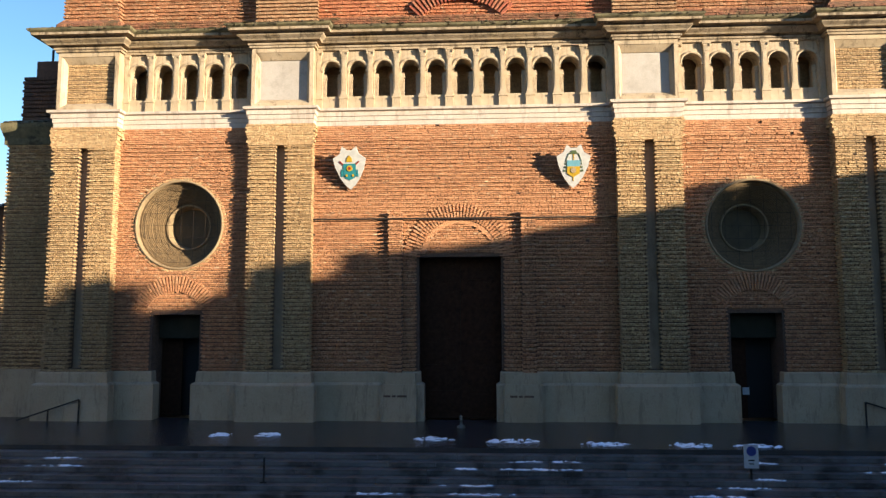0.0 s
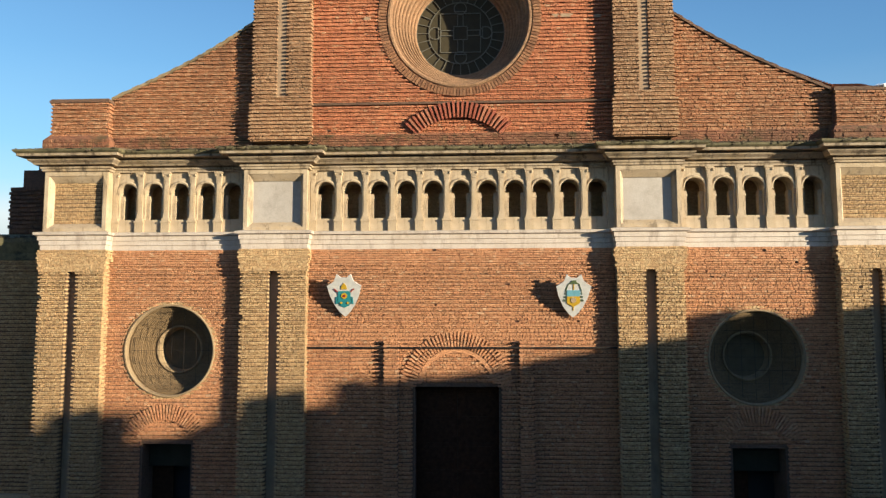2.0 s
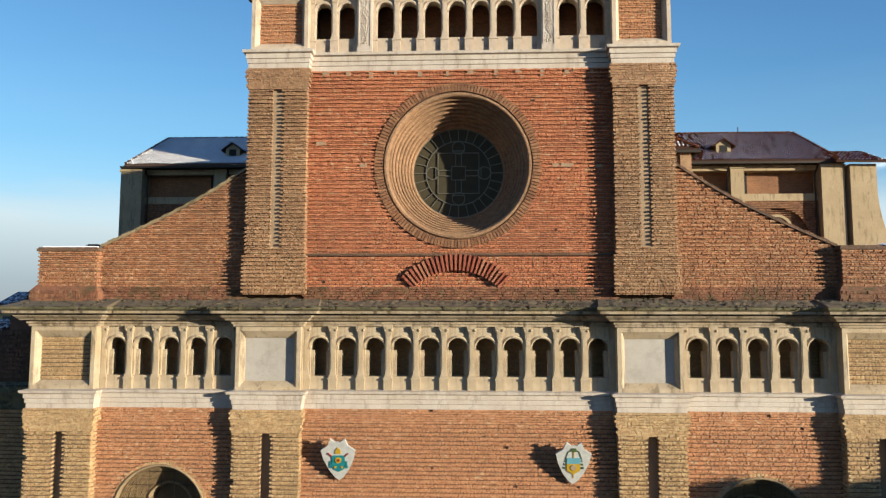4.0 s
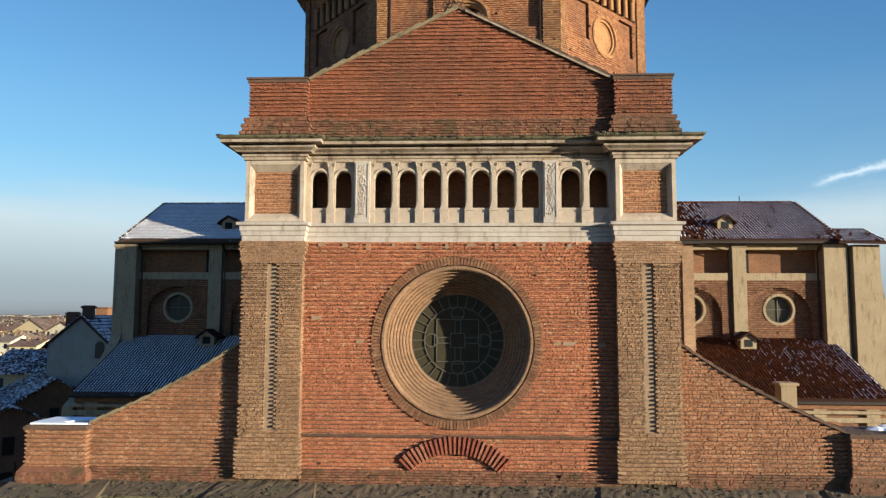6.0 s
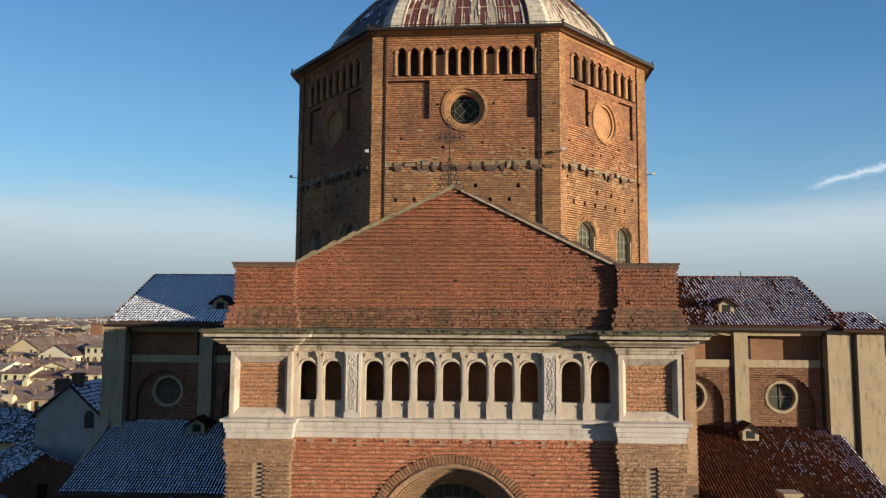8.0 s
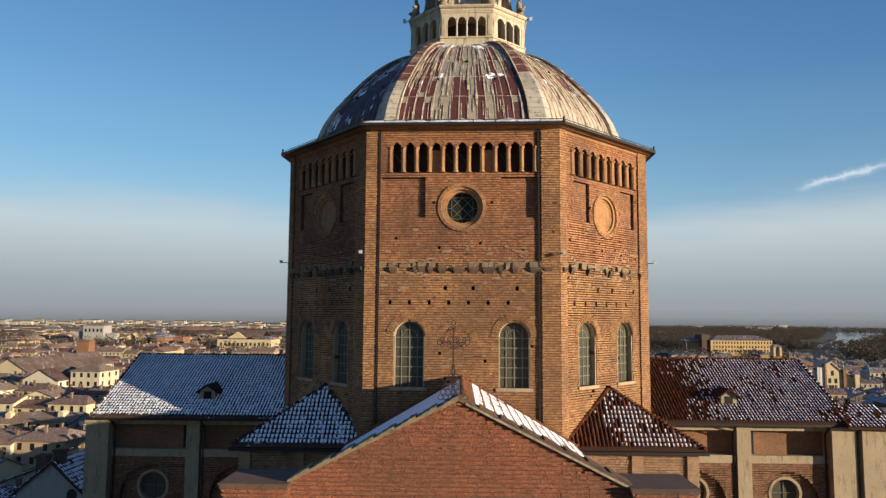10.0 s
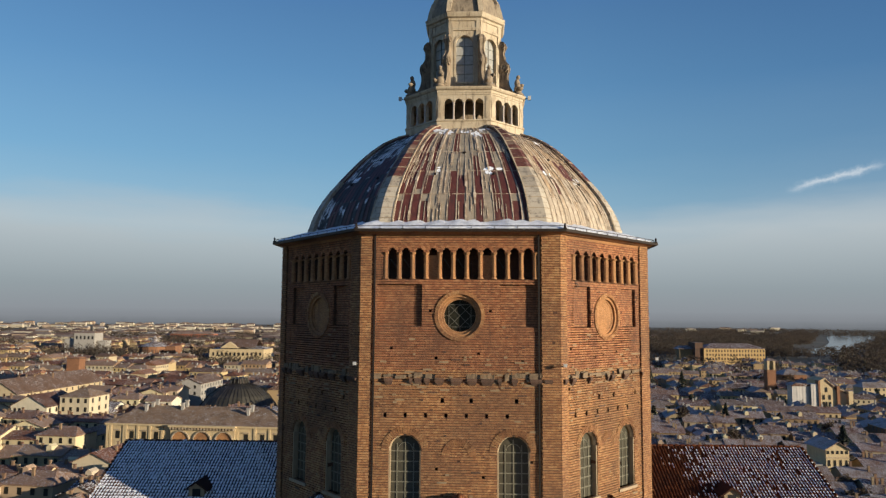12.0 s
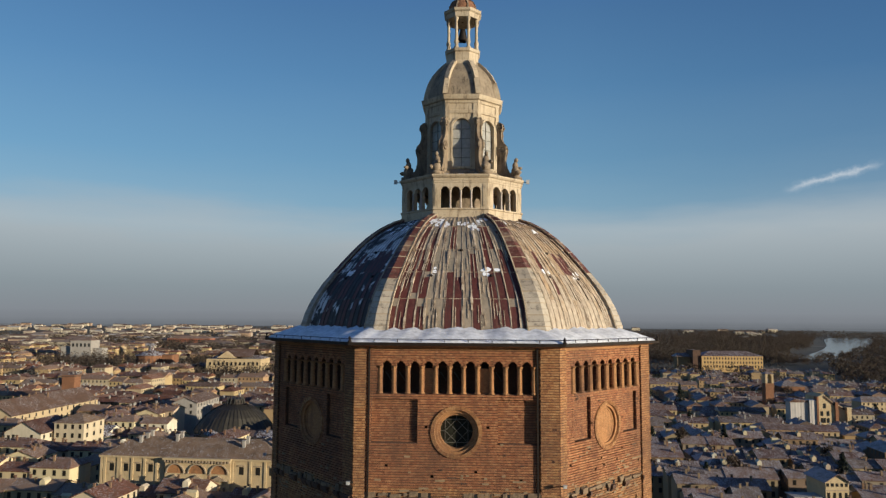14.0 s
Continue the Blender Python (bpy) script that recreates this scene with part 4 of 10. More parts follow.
def arcade(parent, bays, z0, spring_z, z1, y, back, stone, deep=False):
    """Arches on slim pillars over a parapet; bays are (x0, x1, count)."""
    kept = {}
    for x0, x1, count in bays:
        w = (x1 - x0) / count
        key = round(w, 2)
        if key not in kept:
            r = w * 0.35
            a = MB()
            arch_plate(a, -w / 2, w / 2, z0, z1, 0.0, r, spring_z, y + 0.02, back)
            a.box(-r - 0.02, r + 0.02, y + 0.0, back, z0 - 0.75, z0)
            if deep:
                # lower inner pillars behind the front order
                for s in (-1, 1):
                    a.box(min(s * r, s * (r - 0.15)), max(s * r, s * (r - 0.15)), y + 0.2, y + 0.5, z0, spring_z - 0.12)
                    a.box(min(s * r, s * (r - 0.18)), max(s * r, s * (r - 0.18)), y + 0.18, y + 0.5, spring_z - 0.34, spring_z - 0.26)
            p = MB()
            p.ring([(r - 0.005, y + 0.05), (r - 0.005, y - 0.03), (r + 0.05, y - 0.05), (r + 0.10, y - 0.02), (r + 0.10, y + 0.05)], 0.0, spring_z, 14, 0, math.pi)
            for s in (-1, 1):
                p.box(s * (r + 0.05) - 0.07, s * (r + 0.05) + 0.07, y - 0.05, y + 0.05, spring_z - 0.09, spring_z)
            c = MB()
            q = 0.12
            c.box(-q * 1.5, q * 1.5, y - 0.13, back, z0 - 0.75, z0 - 0.12).box(-q * 1.7, q * 1.7, y - 0.16, y + 0.02, z0 - 0.14, z0 - 0.06)
            c.box(-q * 1.3, q * 1.3, y - 0.13, y + 0.05, z0 - 0.06, z0 + 0.06)
            c.box(-q * 0.95, q * 0.95, y - 0.09, y + 0.05, z0 + 0.06, z1 - 0.36)
            c.box(-q * 0.6, q * 0.6, y - 0.105, y - 0.08, z0 + 0.25, z1 - 0.5)
            c.box(-q * 1.05, q * 1.05, y - 0.11, y + 0.05, z1 - 0.38, z1 - 0.34)
            c.add([(sx * q * k, yy, z) for k, z, d in ((0.9, z1 - 0.34, 0.09), (1.45, z1 - 0.08, 0.15)) for sx, yy in ((-1, y - d), (1, y - d), (1, y + 0.04), (-1, y + 0.04))], [(0, 1, 5, 4), (1, 2, 6, 5), (3, 0, 4, 7), (4, 5, 6, 7)])
            for sx in (-1, 1):
                c.ball((sx * q * 1.15, y - 0.14, z1 - 0.15), 0.05, 0.05, 0.06, 6, 4)
            c.box(-q * 1.55, q * 1.55, y - 0.17, y + 0.03, z1 - 0.1, z1)
            kept[key] = (a.mesh("arch", stone), p.mesh("archivolt", stone), c.mesh("column", stone))
        am, pm, cm = kept[key]
        for i in range(count):
            m = Matrix.Translation((x0 + (i + 0.5) * w, 0, 0))
            ob = lone(am, "arch", parent, m)
            lone(pm, "archivolt", ob)
        for i in range(1, count):
            lone(cm, "column", parent, Matrix.Translation((x0 + i * w, 0, 0)))
        for x in (x0 + 0.02, x1 - 0.02):
            lone(cm, "column", parent, Matrix.Translation((x, 0.06, 0)))


arcade(fac, [(-15.1, -9.24, 5), (-6.28, 6.66, 11), (9.55, 15.7, 5)], SPR0, 15.36, ENT0, 0.0, 0.72, STONE, True)
# the gallery behind the lower arcade
mb = MB()
mb.box(-17.9, 18.5, 0.08, 2.4, 13.3, 13.7).box(-17.9, 18.5, 1.25, 2.5, 13.6, 17.3).box(-17.9, 18.5, 0.35, 2.4, 16.3, 17.25)
for x in (-15.2, -9.1, -6.4, 6.8, 9.5, 15.8):
    mb.box(x - 0.15, x + 0.15, 0.4, 2.3, 13.6, 16.4)
part("gallery", mb, BRICK_TAN, fac, "shadowed gallery behind the arches")

def panel_pier(parent, x0, x1, y, back, z0, z1, fill, brick, seed):
    """A stone pier with a moulded frame round a sunk panel."""
    e, g = 0.27, 0.06
    stone = STONE if z0 < 20 else STONE_HIGH
    mb = MB()
    mb.box(x0, x1, y + 0.28, back, z0, z1)
    ob = part("arcade_pier", mb, stone, parent)
    rect = lambda a, b, p, q: [(a, p), (b, p), (b, q), (a, q)]
    lip = (x0 + 0.17, x1 - 0.17, z0 + 0.14, z1 - 0.2)
    mb = MB()
    plate(mb, rect(x0, x1, z0, z1), [rect(*lip)], y - 0.02, y + 0.29)
    part("pier_frame", mb, stone, ob)
    sunk = (x0 + e + g, x1 - e - g, z0 + 0.3 + g, z1 - 0.42 - g)
    mb = MB()
    outer, inner = rect(*lip), rect(*sunk)
    ring = [(x, y + 0.01, z) for x, z in outer] + [(x + (0.06 if k in (0, 3) else -0.06), y + 0.05, z + (0.06 if k < 2 else -0.06)) for k, (x, z) in enumerate(outer)] + [(x, y + 0.22, z) for x, z in inner] + [(x, y + 0.29, z) for x, z in inner]
    mb.add(ring, [(4 * k + i, 4 * k + (i + 1) % 4, 4 * k + 4 + (i + 1) % 4, 4 * k + 4 + i) for k in range(3) for i in range(4)])
    part("inner_frame", mb, stone, ob, "splayed moulded frame")
    fx = (x0 + e + g, x1 - e - g, z0 + 0.3 + g, z1 - 0.42 - g)
    mb = MB()
    mb.box(fx[0], fx[1], y + 0.262, y + 0.285, fx[2], fx[3])
    part("panel", mb, fill, ob)
    if brick:
        part("brickwork", brick_mesh("brickwork", brick_list(*fx, [], seed=seed, tooth=0.0, out=0.05), y + 0.255, BRICK_RED if z0 > 20 else BRICK_TAN), None, ob, kind="stuff")


for i, (a, b) in enumerate(PIL):
    panel_pier(fac, a, b, YP, 0.4, 13.6, ENT0, MORTAR_TAN if i in (0, 3) else SLAB, i in (0, 3), 200 + i)

# ---- upper storey of the front ----
YU, YQ = 0.52, 0.02
QP = [(-9.0, -6.45), (6.92, 9.45)]
ROSE = (0.17, 23.3, 3.62)
mb = MB()
rose_hole = [round_hole(ROSE[0], ROSE[1], 3.3)]
backing(mb, -9.0, 9.4, 17.2, 27.6, YU, 2.6, rose_hole)
up = part("upper_wall", mb, MORTAR, fac, "upper wall of warm red brick")
pl = [square_hole(a, b, -1, 99) for a, b in QP]
ub = brick_list(-6.5, 7.0, 17.7, 27.6, [round_hole(ROSE[0], ROSE[1], 3.6)], seed=31)
part("brickwork", brick_mesh("brickwork", ub, YU, BRICK_UP), None, up, kind="stuff")
for i, (a, b) in enumerate(QP):
    pilaster("pilaster", a, b, YQ, YU, 17.6, 27.58, (19.6, 26.9), 1.7, 0.05, 300 + i * 17, "upper tan brick pilaster with a sunk slot")


def ramp_edge(xa, za, xb, zb):
    """The sloping, slightly sagging top of a half-gable as x by height."""
    def at(z):
        t = min(max((z - za) / (zb - za), 0), 1)
        return xa + (xb - xa) * (t + 0.07 * math.sin(math.pi * t))
    return at


MOSSY_COPING = stone_material("mossy_coping", (0.40, 0.31, 0.19), (0.22, 0.17, 0.09), 1.4, 0.95, 0.85, False)
for s, (xo, zo, xi, zi, xe) in enumerate(((-15.65, 19.72, -9.0, 23.3, -18.2), (16.25, 19.65, 9.42, 23.35, 18.9))):
    edge = ramp_edge(xo, zo, xi, zi)
    x0, x1 = (edge, xi) if s == 0 else (xi, edge)
    mb = MB()
    backing(mb, x0, x1, 17.2, zi, YU, 1.5, [])
    half = part("half_gable", mb, MORTAR, fac, "sloping half-gable of red brick")
    part("brickwork", brick_mesh("brickwork", brick_list(x0, x1, 17.7, zi - 0.1, [], seed=400 + s), YU, BRICK_SIDE), None, half, kind="stuff")
    mb = MB()
    N = 26
    for k in range(N):
        za, zb = zo + (zi - zo) * k / N, zo + (zi - zo) * (k + 1) / N
        xa, xb = edge(za + 1e-4), edge(zb)
        mb.prism([(xa, za - 0.02), (xb, zb - 0.02), (xb, zb + 0.1 + 0.03 * (k % 2)), (xa, za + 0.1 + 0.03 * (k % 2))], YU - 0.14, 1.6)
    part("coping", mb, MOSSY_COPING if s == 0 else BRICK_DARK, half, kind="stuff")
    a, b = min(xe, xo), max(xe, xo)
    mb = MB()
    mb.box(a, b, 0.12, 2.2, 17.2, 19.55)
    block = part("end_block", mb, MORTAR, fac, "square brick block at the roof's end")
    part("brickwork", brick_mesh("brickwork", brick_list(a, b, 17.7, 19.5, [], seed=420 + s, tooth=0.03), 0.12, BRICK_SIDE), None, block, kind="stuff")
    part("brickwork", brick_mesh("brickwork", brick_list(0, 2.0, 17.7, 19.5, [], seed=424 + s), 0, BRICK_SIDE, turned(b, 0.12, 90)), None, block, kind="stuff")
    mb = MB()
    mb.box(a - 0.1, b + 0.1, 0.0, 2.3, 19.5, 19.62).box(a - 0.05, b + 0.05, 0.05, 2.25, 19.62, 19.68)
    part("cap", mb, BRICK_DARK, block)
    mb = MB()
    k = random.Random(60 + s)
    for _ in range(60):
        x, y, w = k.uniform(a, b), k.uniform(0.1, 2.1), k.uniform(0.15, 0.5)
        if x > b - 1.0 and len(mb.v) < 700 and s != 0:
            mb.ball((x, y, 19.68), w, w * 0.7, k.uniform(0.05, 0.14), 7, 4)
    if s == 0:
        rim = [(a - 0.02, 0.34), (b - 0.1, 0.4), (b + 0.02, 0.6), (a + 1.5, 0.6), (a + 1.25, 0.75), (a + 1.7, 1.2), (b - 0.3, 1.5), (b - 0.1, 2.2), (a + 0.1, 2.2), (a - 0.02, 1.1)]
        mb.slab([(x + k.uniform(-0.03, 0.03), y) for x, y in rim], 19.66, 19.75)
    part("snow", mb, SNOW, block, "snow lying on the block's top", kind="stuff")
    mb = MB()
    mb.sweep([(a, 2.2), (a, 0.12), (b, 0.12), (b, 2.2)], [(0.0, 17.2), (0.25, 17.2), (0.25, 17.75), (0.0, 18.1)])
    part("block_base", mb, BRICK_MOSS, block)
    part("brickwork", brick_mesh("brickwork", brick_list(a - 0.2, b + 0.2, 17.25, 17.8, [], seed=480 + s, row=0.16, tall=0.135, out=0.3, rough=0.35), 0.12, BRICK_MOSS, depth=0.3), None, block, kind="stuff")

mb = MB()
mb.box(-6.5, 7.0, YU - 0.14, YU + 0.02, 19.3, 19.4)
part("string_course", mb, BRICK_DARK, fac)
fan(fac, 0.1, 16.05, 2.6, 3.35, radians(46), 25, YU, 0.2, 9, BRICK_FAN, 1)
mb = MB()
for x, z, w in ((-4.0, 23.3, 0.3), (4.45, 23.25, 0.3), (4.95, 23.25, 0.55), (6.3, 23.2, 0.3), (-5.9, 24.3, 0.4)):
    mb.box(x - w / 2, x + w / 2, YU - 0.09, YU + 0.05, z - 0.08, z + 0.08)
for k in range(12):
    x, w = -5.75 + k * 1.08 + rng.uniform(-0.1, 0.1), rng.uniform(0.12, 0.3)
    mb.box(x - w / 2, x + w / 2, YU - 0.085, YU + 0.05, 27.2 + rng.uniform(0, 0.22), 27.55)
part("stone_block", mb, SLOT, fac, kind="stuff")

ROSE_BRICK = brick_material("funnel_brick", [(0.0, (0.40, 0.24, 0.145)), (1.0, (0.48, 0.31, 0.20))], dirt=(0.16, 0.10, 0.06), dirty=0.7)
rose = thing("rose_window", "great round window in a deep stepped brick funnel", "window")
cx, cz, _ = ROSE
mb = MB()
for k in range(150):
    mb.wedge(cx, cz, 3.30, 3.66, 2 * math.pi * k / 150, math.pi / 150 * 0.78, YU - 0.12, YU + 0.15)
part("brick_surround", mb, BRICK_BROWN, rose, kind="stuff")
mb = MB()
prof = [(3.36, YU + 0.2), (3.27, YU + 0.2), (3.27, YU - 0.04), (3.22, YU - 0.1), (3.14, YU - 0.1), (3.08, YU - 0.04), (3.06, YU + 0.18), (2.97, YU + 0.18)]
for k in range(7):
    rr = 2.97 - 0.121 * k
    prof += [(rr, YU + 0.36 + 0.21 * k), (rr - 0.035, YU + 0.40 + 0.21 * k), (rr - 0.06, YU + 0.36 + 0.21 * k), (rr - 0.121, YU + 0.38 + 0.21 * k)]
prof += [(2.0, YU + 2.2)]
mb.ring(prof, cx, cz, 96)
part("reveal", mb, ROSE_BRICK, rose, "stepped brick funnel")
mb = MB()
yg = YU + 1.85
mb.ring([(2.12, yg), (0.0, yg + 0.01)], cx + 0.02, cz, 64)
part("pane", mb, ROSE_GLASS, rose, "dusty leaded glass")
mb = MB()
yb = yg - 0.04
for k in range(28):
    a = 2 * math.pi * k / 28
    mb.bar((cx + 1.5 * math.cos(a), yb, cz + 1.5 * math.sin(a)), (cx + 2.08 * math.cos(a), yb, cz + 2.08 * math.sin(a)), 0.035)
for rr in (1.48, 2.06):
    mb.ring([(rr, yb - 0.02), (rr + 0.04, yb - 0.02), (rr + 0.04, yb + 0.02), (rr, yb + 0.02)], cx, cz, 64)
for a in range(4):
    ca, sa = math.cos(a * math.pi / 2), math.sin(a * math.pi / 2)
    rot = lambda u, v: (cx + u * ca - v * sa, yb, cz + u * sa + v * ca)
    for p, q in (((0.32, -0.32), (0.32, 0.32)), ((0.32, 0.13), (0.95, 0.13)), ((0.32, -0.13), (0.95, -0.13)), ((0.95, -0.95), (0.95, 0.95)), ((1.05, -0.3), (1.05, 0.3))):
        mb.bar(rot(*p), rot(*q), 0.035)
    c0 = rot(1.2, 0)
    mb.ring([(0.27, yb - 0.015), (0.31, yb - 0.015), (0.31, yb + 0.015), (0.27, yb + 0.015)], c0[0], c0[2], 20)
part("tracery", mb, LEAD, rose, "pale leaded tracery with a cross")

plan_up = [(-9.0, 2.4), (-9.0, YQ), (-6.45, YQ), (-6.45, YU), (6.92, YU), (6.92, YQ), (9.45, YQ), (9.45, 2.4)]
mb = MB()
mb.sweep(plan_up, [(-0.05, 27.58), (0.08, 27.58), (0.08, 27.8), (0.12, 27.82), (0.12, 28.0), (0.17, 28.02), (0.17, 28.22), (0.28, 28.26), (0.3, 28.38), (0.0, 28.44), (-0.3, 28.44)])
part("stone_band", mb, MARBLE, fac, "pale stone band")
mb = MB()
mb.sweep(plan_up, [(-0.3, 31.12), (0.10, 31.12), (0.10, 31.24), (0.16, 31.26), (0.16, 31.36), (0.05, 31.37), (0.05, 31.4), (0.36, 31.42), (0.40, 31.48), (0.56, 31.58), (0.58, 31.66), (0.30, 31.67), (0.30, 31.71), (0.88, 31.73), (0.89, 31.85), (-0.3, 31.87)])
part("cornice", mb, CORNICE_HIGH, fac, "weathered projecting stone cornice")
mb = MB()
mb.sweep(plan_up, [(-0.3, 31.85), (0.9, 31.85), (0.93, 31.87), (0.99, 31.92), (1.01, 32.0), (-0.3, 32.15)])
part("cornice_cap", mb, CAP_MOSS, fac, "mossy upper moulding of the cornice")
arcade(fac, [(-6.4, -4.3, 2), (-3.62, 3.9, 7), (4.5, 6.9, 2)], 29.08, 30.36, 31.12, YU - 0.05, 0.9, STONE_HIGH)
for x0, x1 in ((-4.3, -3.62), (3.88, 4.52)):
    mb = MB()
    mb.box(x0, x1, 0.25, 0.9, 28.4, 31.12)
    ob = part("carved_pilaster", mb, MARBLE, fac, "white pilaster with carved tendrils")
    mb = MB()
    r = random.Random(int(x0 * 10))
    stem = [((x0 + x1) / 2 + 0.1 * math.sin(k * 0.42), 0.235, 28.75 + k * 0.056) for k in range(40)]
    for k in range(39):
        mb.bar(stem[k], stem[k + 1], 0.026)
        if k % 2:
            sgn = 1 if math.sin(k * 0.42) < 0 else -1
            px, _, pz = stem[k]
            mb.ball((px + sgn * r.uniform(0.08, 0.16), 0.24, pz + r.uniform(-0.02, 0.05)), 0.04, 0.02, 0.03, 6, 4)
    for k in range(150):
        u, v2 = r.uniform(-0.2, 0.2), r.uniform(28.75, 30.95)
        mb.ball(((x0 + x1) / 2 + u, 0.245, v2), r.uniform(0.015, 0.04), 0.025, r.uniform(0.015, 0.045), 6, 4)
    mb.box(x0 + 0.06, x0 + 0.1, 0.22, 0.27, 28.65, 31.02).box(x1 - 0.1, x1 - 0.06, 0.22, 0.27, 28.65, 31.02)
    part("carving", mb, MARBLE, ob, kind="stuff")
for i, (a, b) in enumerate(QP):
    panel_pier(fac, a, b, YQ, 0.9, 28.44, 31.12, MORTAR_TAN, True, 210 + i)
mb = MB()
mb.box(-8.9, 9.35, 0.5, 2.6, 28.1, 28.45).box(-8.9, 9.35, 1.9, 2.6, 28.3, 32.1).box(-8.9, 9.35, 0.85, 2.5, 31.14, 32.1)
for x in (-6.5, -4.0, 4.2, 7.0):
    mb.box(x - 0.15, x + 0.15, 0.85, 2.4, 28.3, 31.3)
part("gallery", mb, BRICK_BROWN, fac, "dark gallery behind the arches")

# gable with end blocks
APEX = (0.2, 38.05)
gx0, gx1 = (lambda z: -6.5 if z < 34.8 else -6.5 + (APEX[0] + 6.5) * (z - 34.8) / (APEX[1] - 34.8)), (lambda z: 7.0 if z < 34.8 else 7.0 + (APEX[0] - 7.0) * (z - 34.8) / (APEX[1] - 34.8))
mb = MB()
backing(mb, gx0, gx1, 31.95, APEX[1], YU, 1.3, [])
gab = part("gable", mb, MORTAR, fac, "dark red brick gable")
part("brickwork", brick_mesh("brickwork", brick_list(gx0, gx1, 32.95, APEX[1] - 0.1, [], seed=55, row=0.175, tall=0.142), YU, BRICK_TOP), None, gab, kind="stuff")
mb = MB()
for xa, sgn in ((-6.5, 1), (7.0, -1)):
    N = 24
    for k in range(N):
        t0, t1 = k / N, (k + 1) / N
        p, q = (xa + (APEX[0] - xa) * t0, 34.8 + (APEX[1] - 34.8) * t0), (xa + (APEX[0] - xa) * t1, 34.8 + (APEX[1] - 34.8) * t1)
        h = 0.1 + 0.04 * ((k * 7) % 3)
        mb.prism([(p[0], p[1] - 0.03), (q[0], q[1] - 0.03), (q[0], q[1] + h), (p[0], p[1] + h)], YU - 0.15, 1.4)
    part("coping", mb, MOSSY_COPING if sgn > 0 else BRICK_DARK, gab, "weathered mossy coping tiles" if sgn > 0 else "dark weathered coping", kind="stuff")
    mb = MB()
part("coping_strip", MB().prism([(7.0, 34.66), (APEX[0] + 0.3, 37.87), (APEX[0] + 0.3, 37.96), (7.0, 34.76)], YU - 0.19, YU - 0.1), CORNICE, gab, "thin pale strip under the coping")
mb = MB()
mb.add([(-6.5, -0.42, 31.99), (7.0, -0.42, 31.99), (7.0, YU + 0.02, 32.12), (-6.5, YU + 0.02, 32.12)], [(0, 1, 2, 3)])
part("ledge", mb, MOSSY, fac, "mossy ledge under the gable")
part("brickwork", brick_mesh("brickwork", brick_list(-6.5, 7.0, 32.1, 33.0, [], seed=57, row=0.11, tall=0.09, out=0.12), YU - 0.15, BRICK_MOSS, depth=0.4), None, gab, kind="stuff")
for i, (a, b) in enumerate(((-8.95, -6.5), (6.98, 9.35))):
    mb = MB()
    mb.box(a, b, 0.15, 2.5, 31.95, 34.65)
    block = part("end_block", mb, MORTAR, fac, "square brick block at the gable's foot")
    part("brickwork", brick_mesh("brickwork", brick_list(a, b, 32.9, 34.6, [], seed=440 + i, tooth=0.04), 0.15, BRICK_TOP), None, block, kind="stuff")
    part("brickwork", brick_mesh("brickwork", brick_list(0, 2.3, 32.9, 34.6, [], seed=443 + i), 0, BRICK_TOP, turned(b, 0.15, 90)), None, block, kind="stuff")
    mb = MB()
    mb.box(a - 0.1, b + 0.1, 0.03, 2.6, 34.6, 34.75).box(a - 0.15, b + 0.15, -0.02, 2.65, 34.75, 34.83)
    part("cap", mb, BRICK_DARK, block)
    mb = MB()
    mb.sweep([(a, 2.5), (a, 0.15), (b, 0.15), (b, 2.5)], [(0.0, 31.9), (0.35, 31.95), (0.22, 32.7), (0.0, 33.1)])
    part("block_base", mb, BRICK_MOSS, block)
    for o, zz0, zz1 in ((0.36, 32.02, 32.4), (0.3, 32.4, 32.72), (0.2, 32.72, 33.0)):
        part("brickwork", brick_mesh("brickwork", brick_list(a - o * 0.9, b + o * 0.9, zz0, zz1, [], seed=470 + i, row=0.16, tall=0.135, out=o + 0.04, rough=0.35), 0.15, BRICK_MOSS, depth=0.3), None, block, kind="stuff")

for i, (a, b) in enumerate(((-9.95, -5.5), (5.97, 10.4))):
    moss_edge(fac, a, b, YQ - 0.99, 32.0, 950 + i)
moss_edge(fac, -5.45, 5.9, YU - 0.99, 32.0, 955)

# iron cross on the gable
cr = thing("iron_cross", "ornate wrought-iron cross on top of the gable", "cross")
mb = MB()
x, y = 0.0, 0.7
mb.bar((x - 0.04, y, 37.9), (x - 0.04, y, 39.4), 0.04).bar((x + 0.04, y, 37.9), (x + 0.04, y, 39.4), 0.04).bar((x, y, 39.3), (x, y, 40.9), 0.055)
mb.bar((x - 0.5, y, 40.3), (x + 0.5, y, 40.3), 0.055)
part("shaft", mb, RUST, cr)
mb = MB()
hoop = lambda px, pz, rr, t=0.03: mb.ring([(rr, y - 0.02), (rr + t, y - 0.02), (rr + t, y + 0.02), (rr, y + 0.02)], px, pz, 12)
for row in range(6):
    for k in range(6 - row):
        hoop(x + (k - (5 - row) / 2) * 0.2, 38.12 + row * 0.21, 0.085)
for sx in (-1, 1):
    for sz in (-1, 1):
        hoop(x + sx * 0.14, 40.3 + sz * 0.14, 0.08)
        mb.bar((x + sx * 0.25, y, 40.3 + sz * 0.02), (x + sx * 0.05, y, 40.3 + sz * 0.25), 0.035)
    hoop(x + sx * 0.56, 40.3, 0.08)
    hoop(x + sx * 0.44, 40.42, 0.06)
    hoop(x + sx * 0.44, 40.18, 0.06)
    hoop(x + sx * 0.12, 40.86, 0.06)
hoop(x, 41.08, 0.08)
part("scrollwork", mb, RUST, cr, kind="stuff")


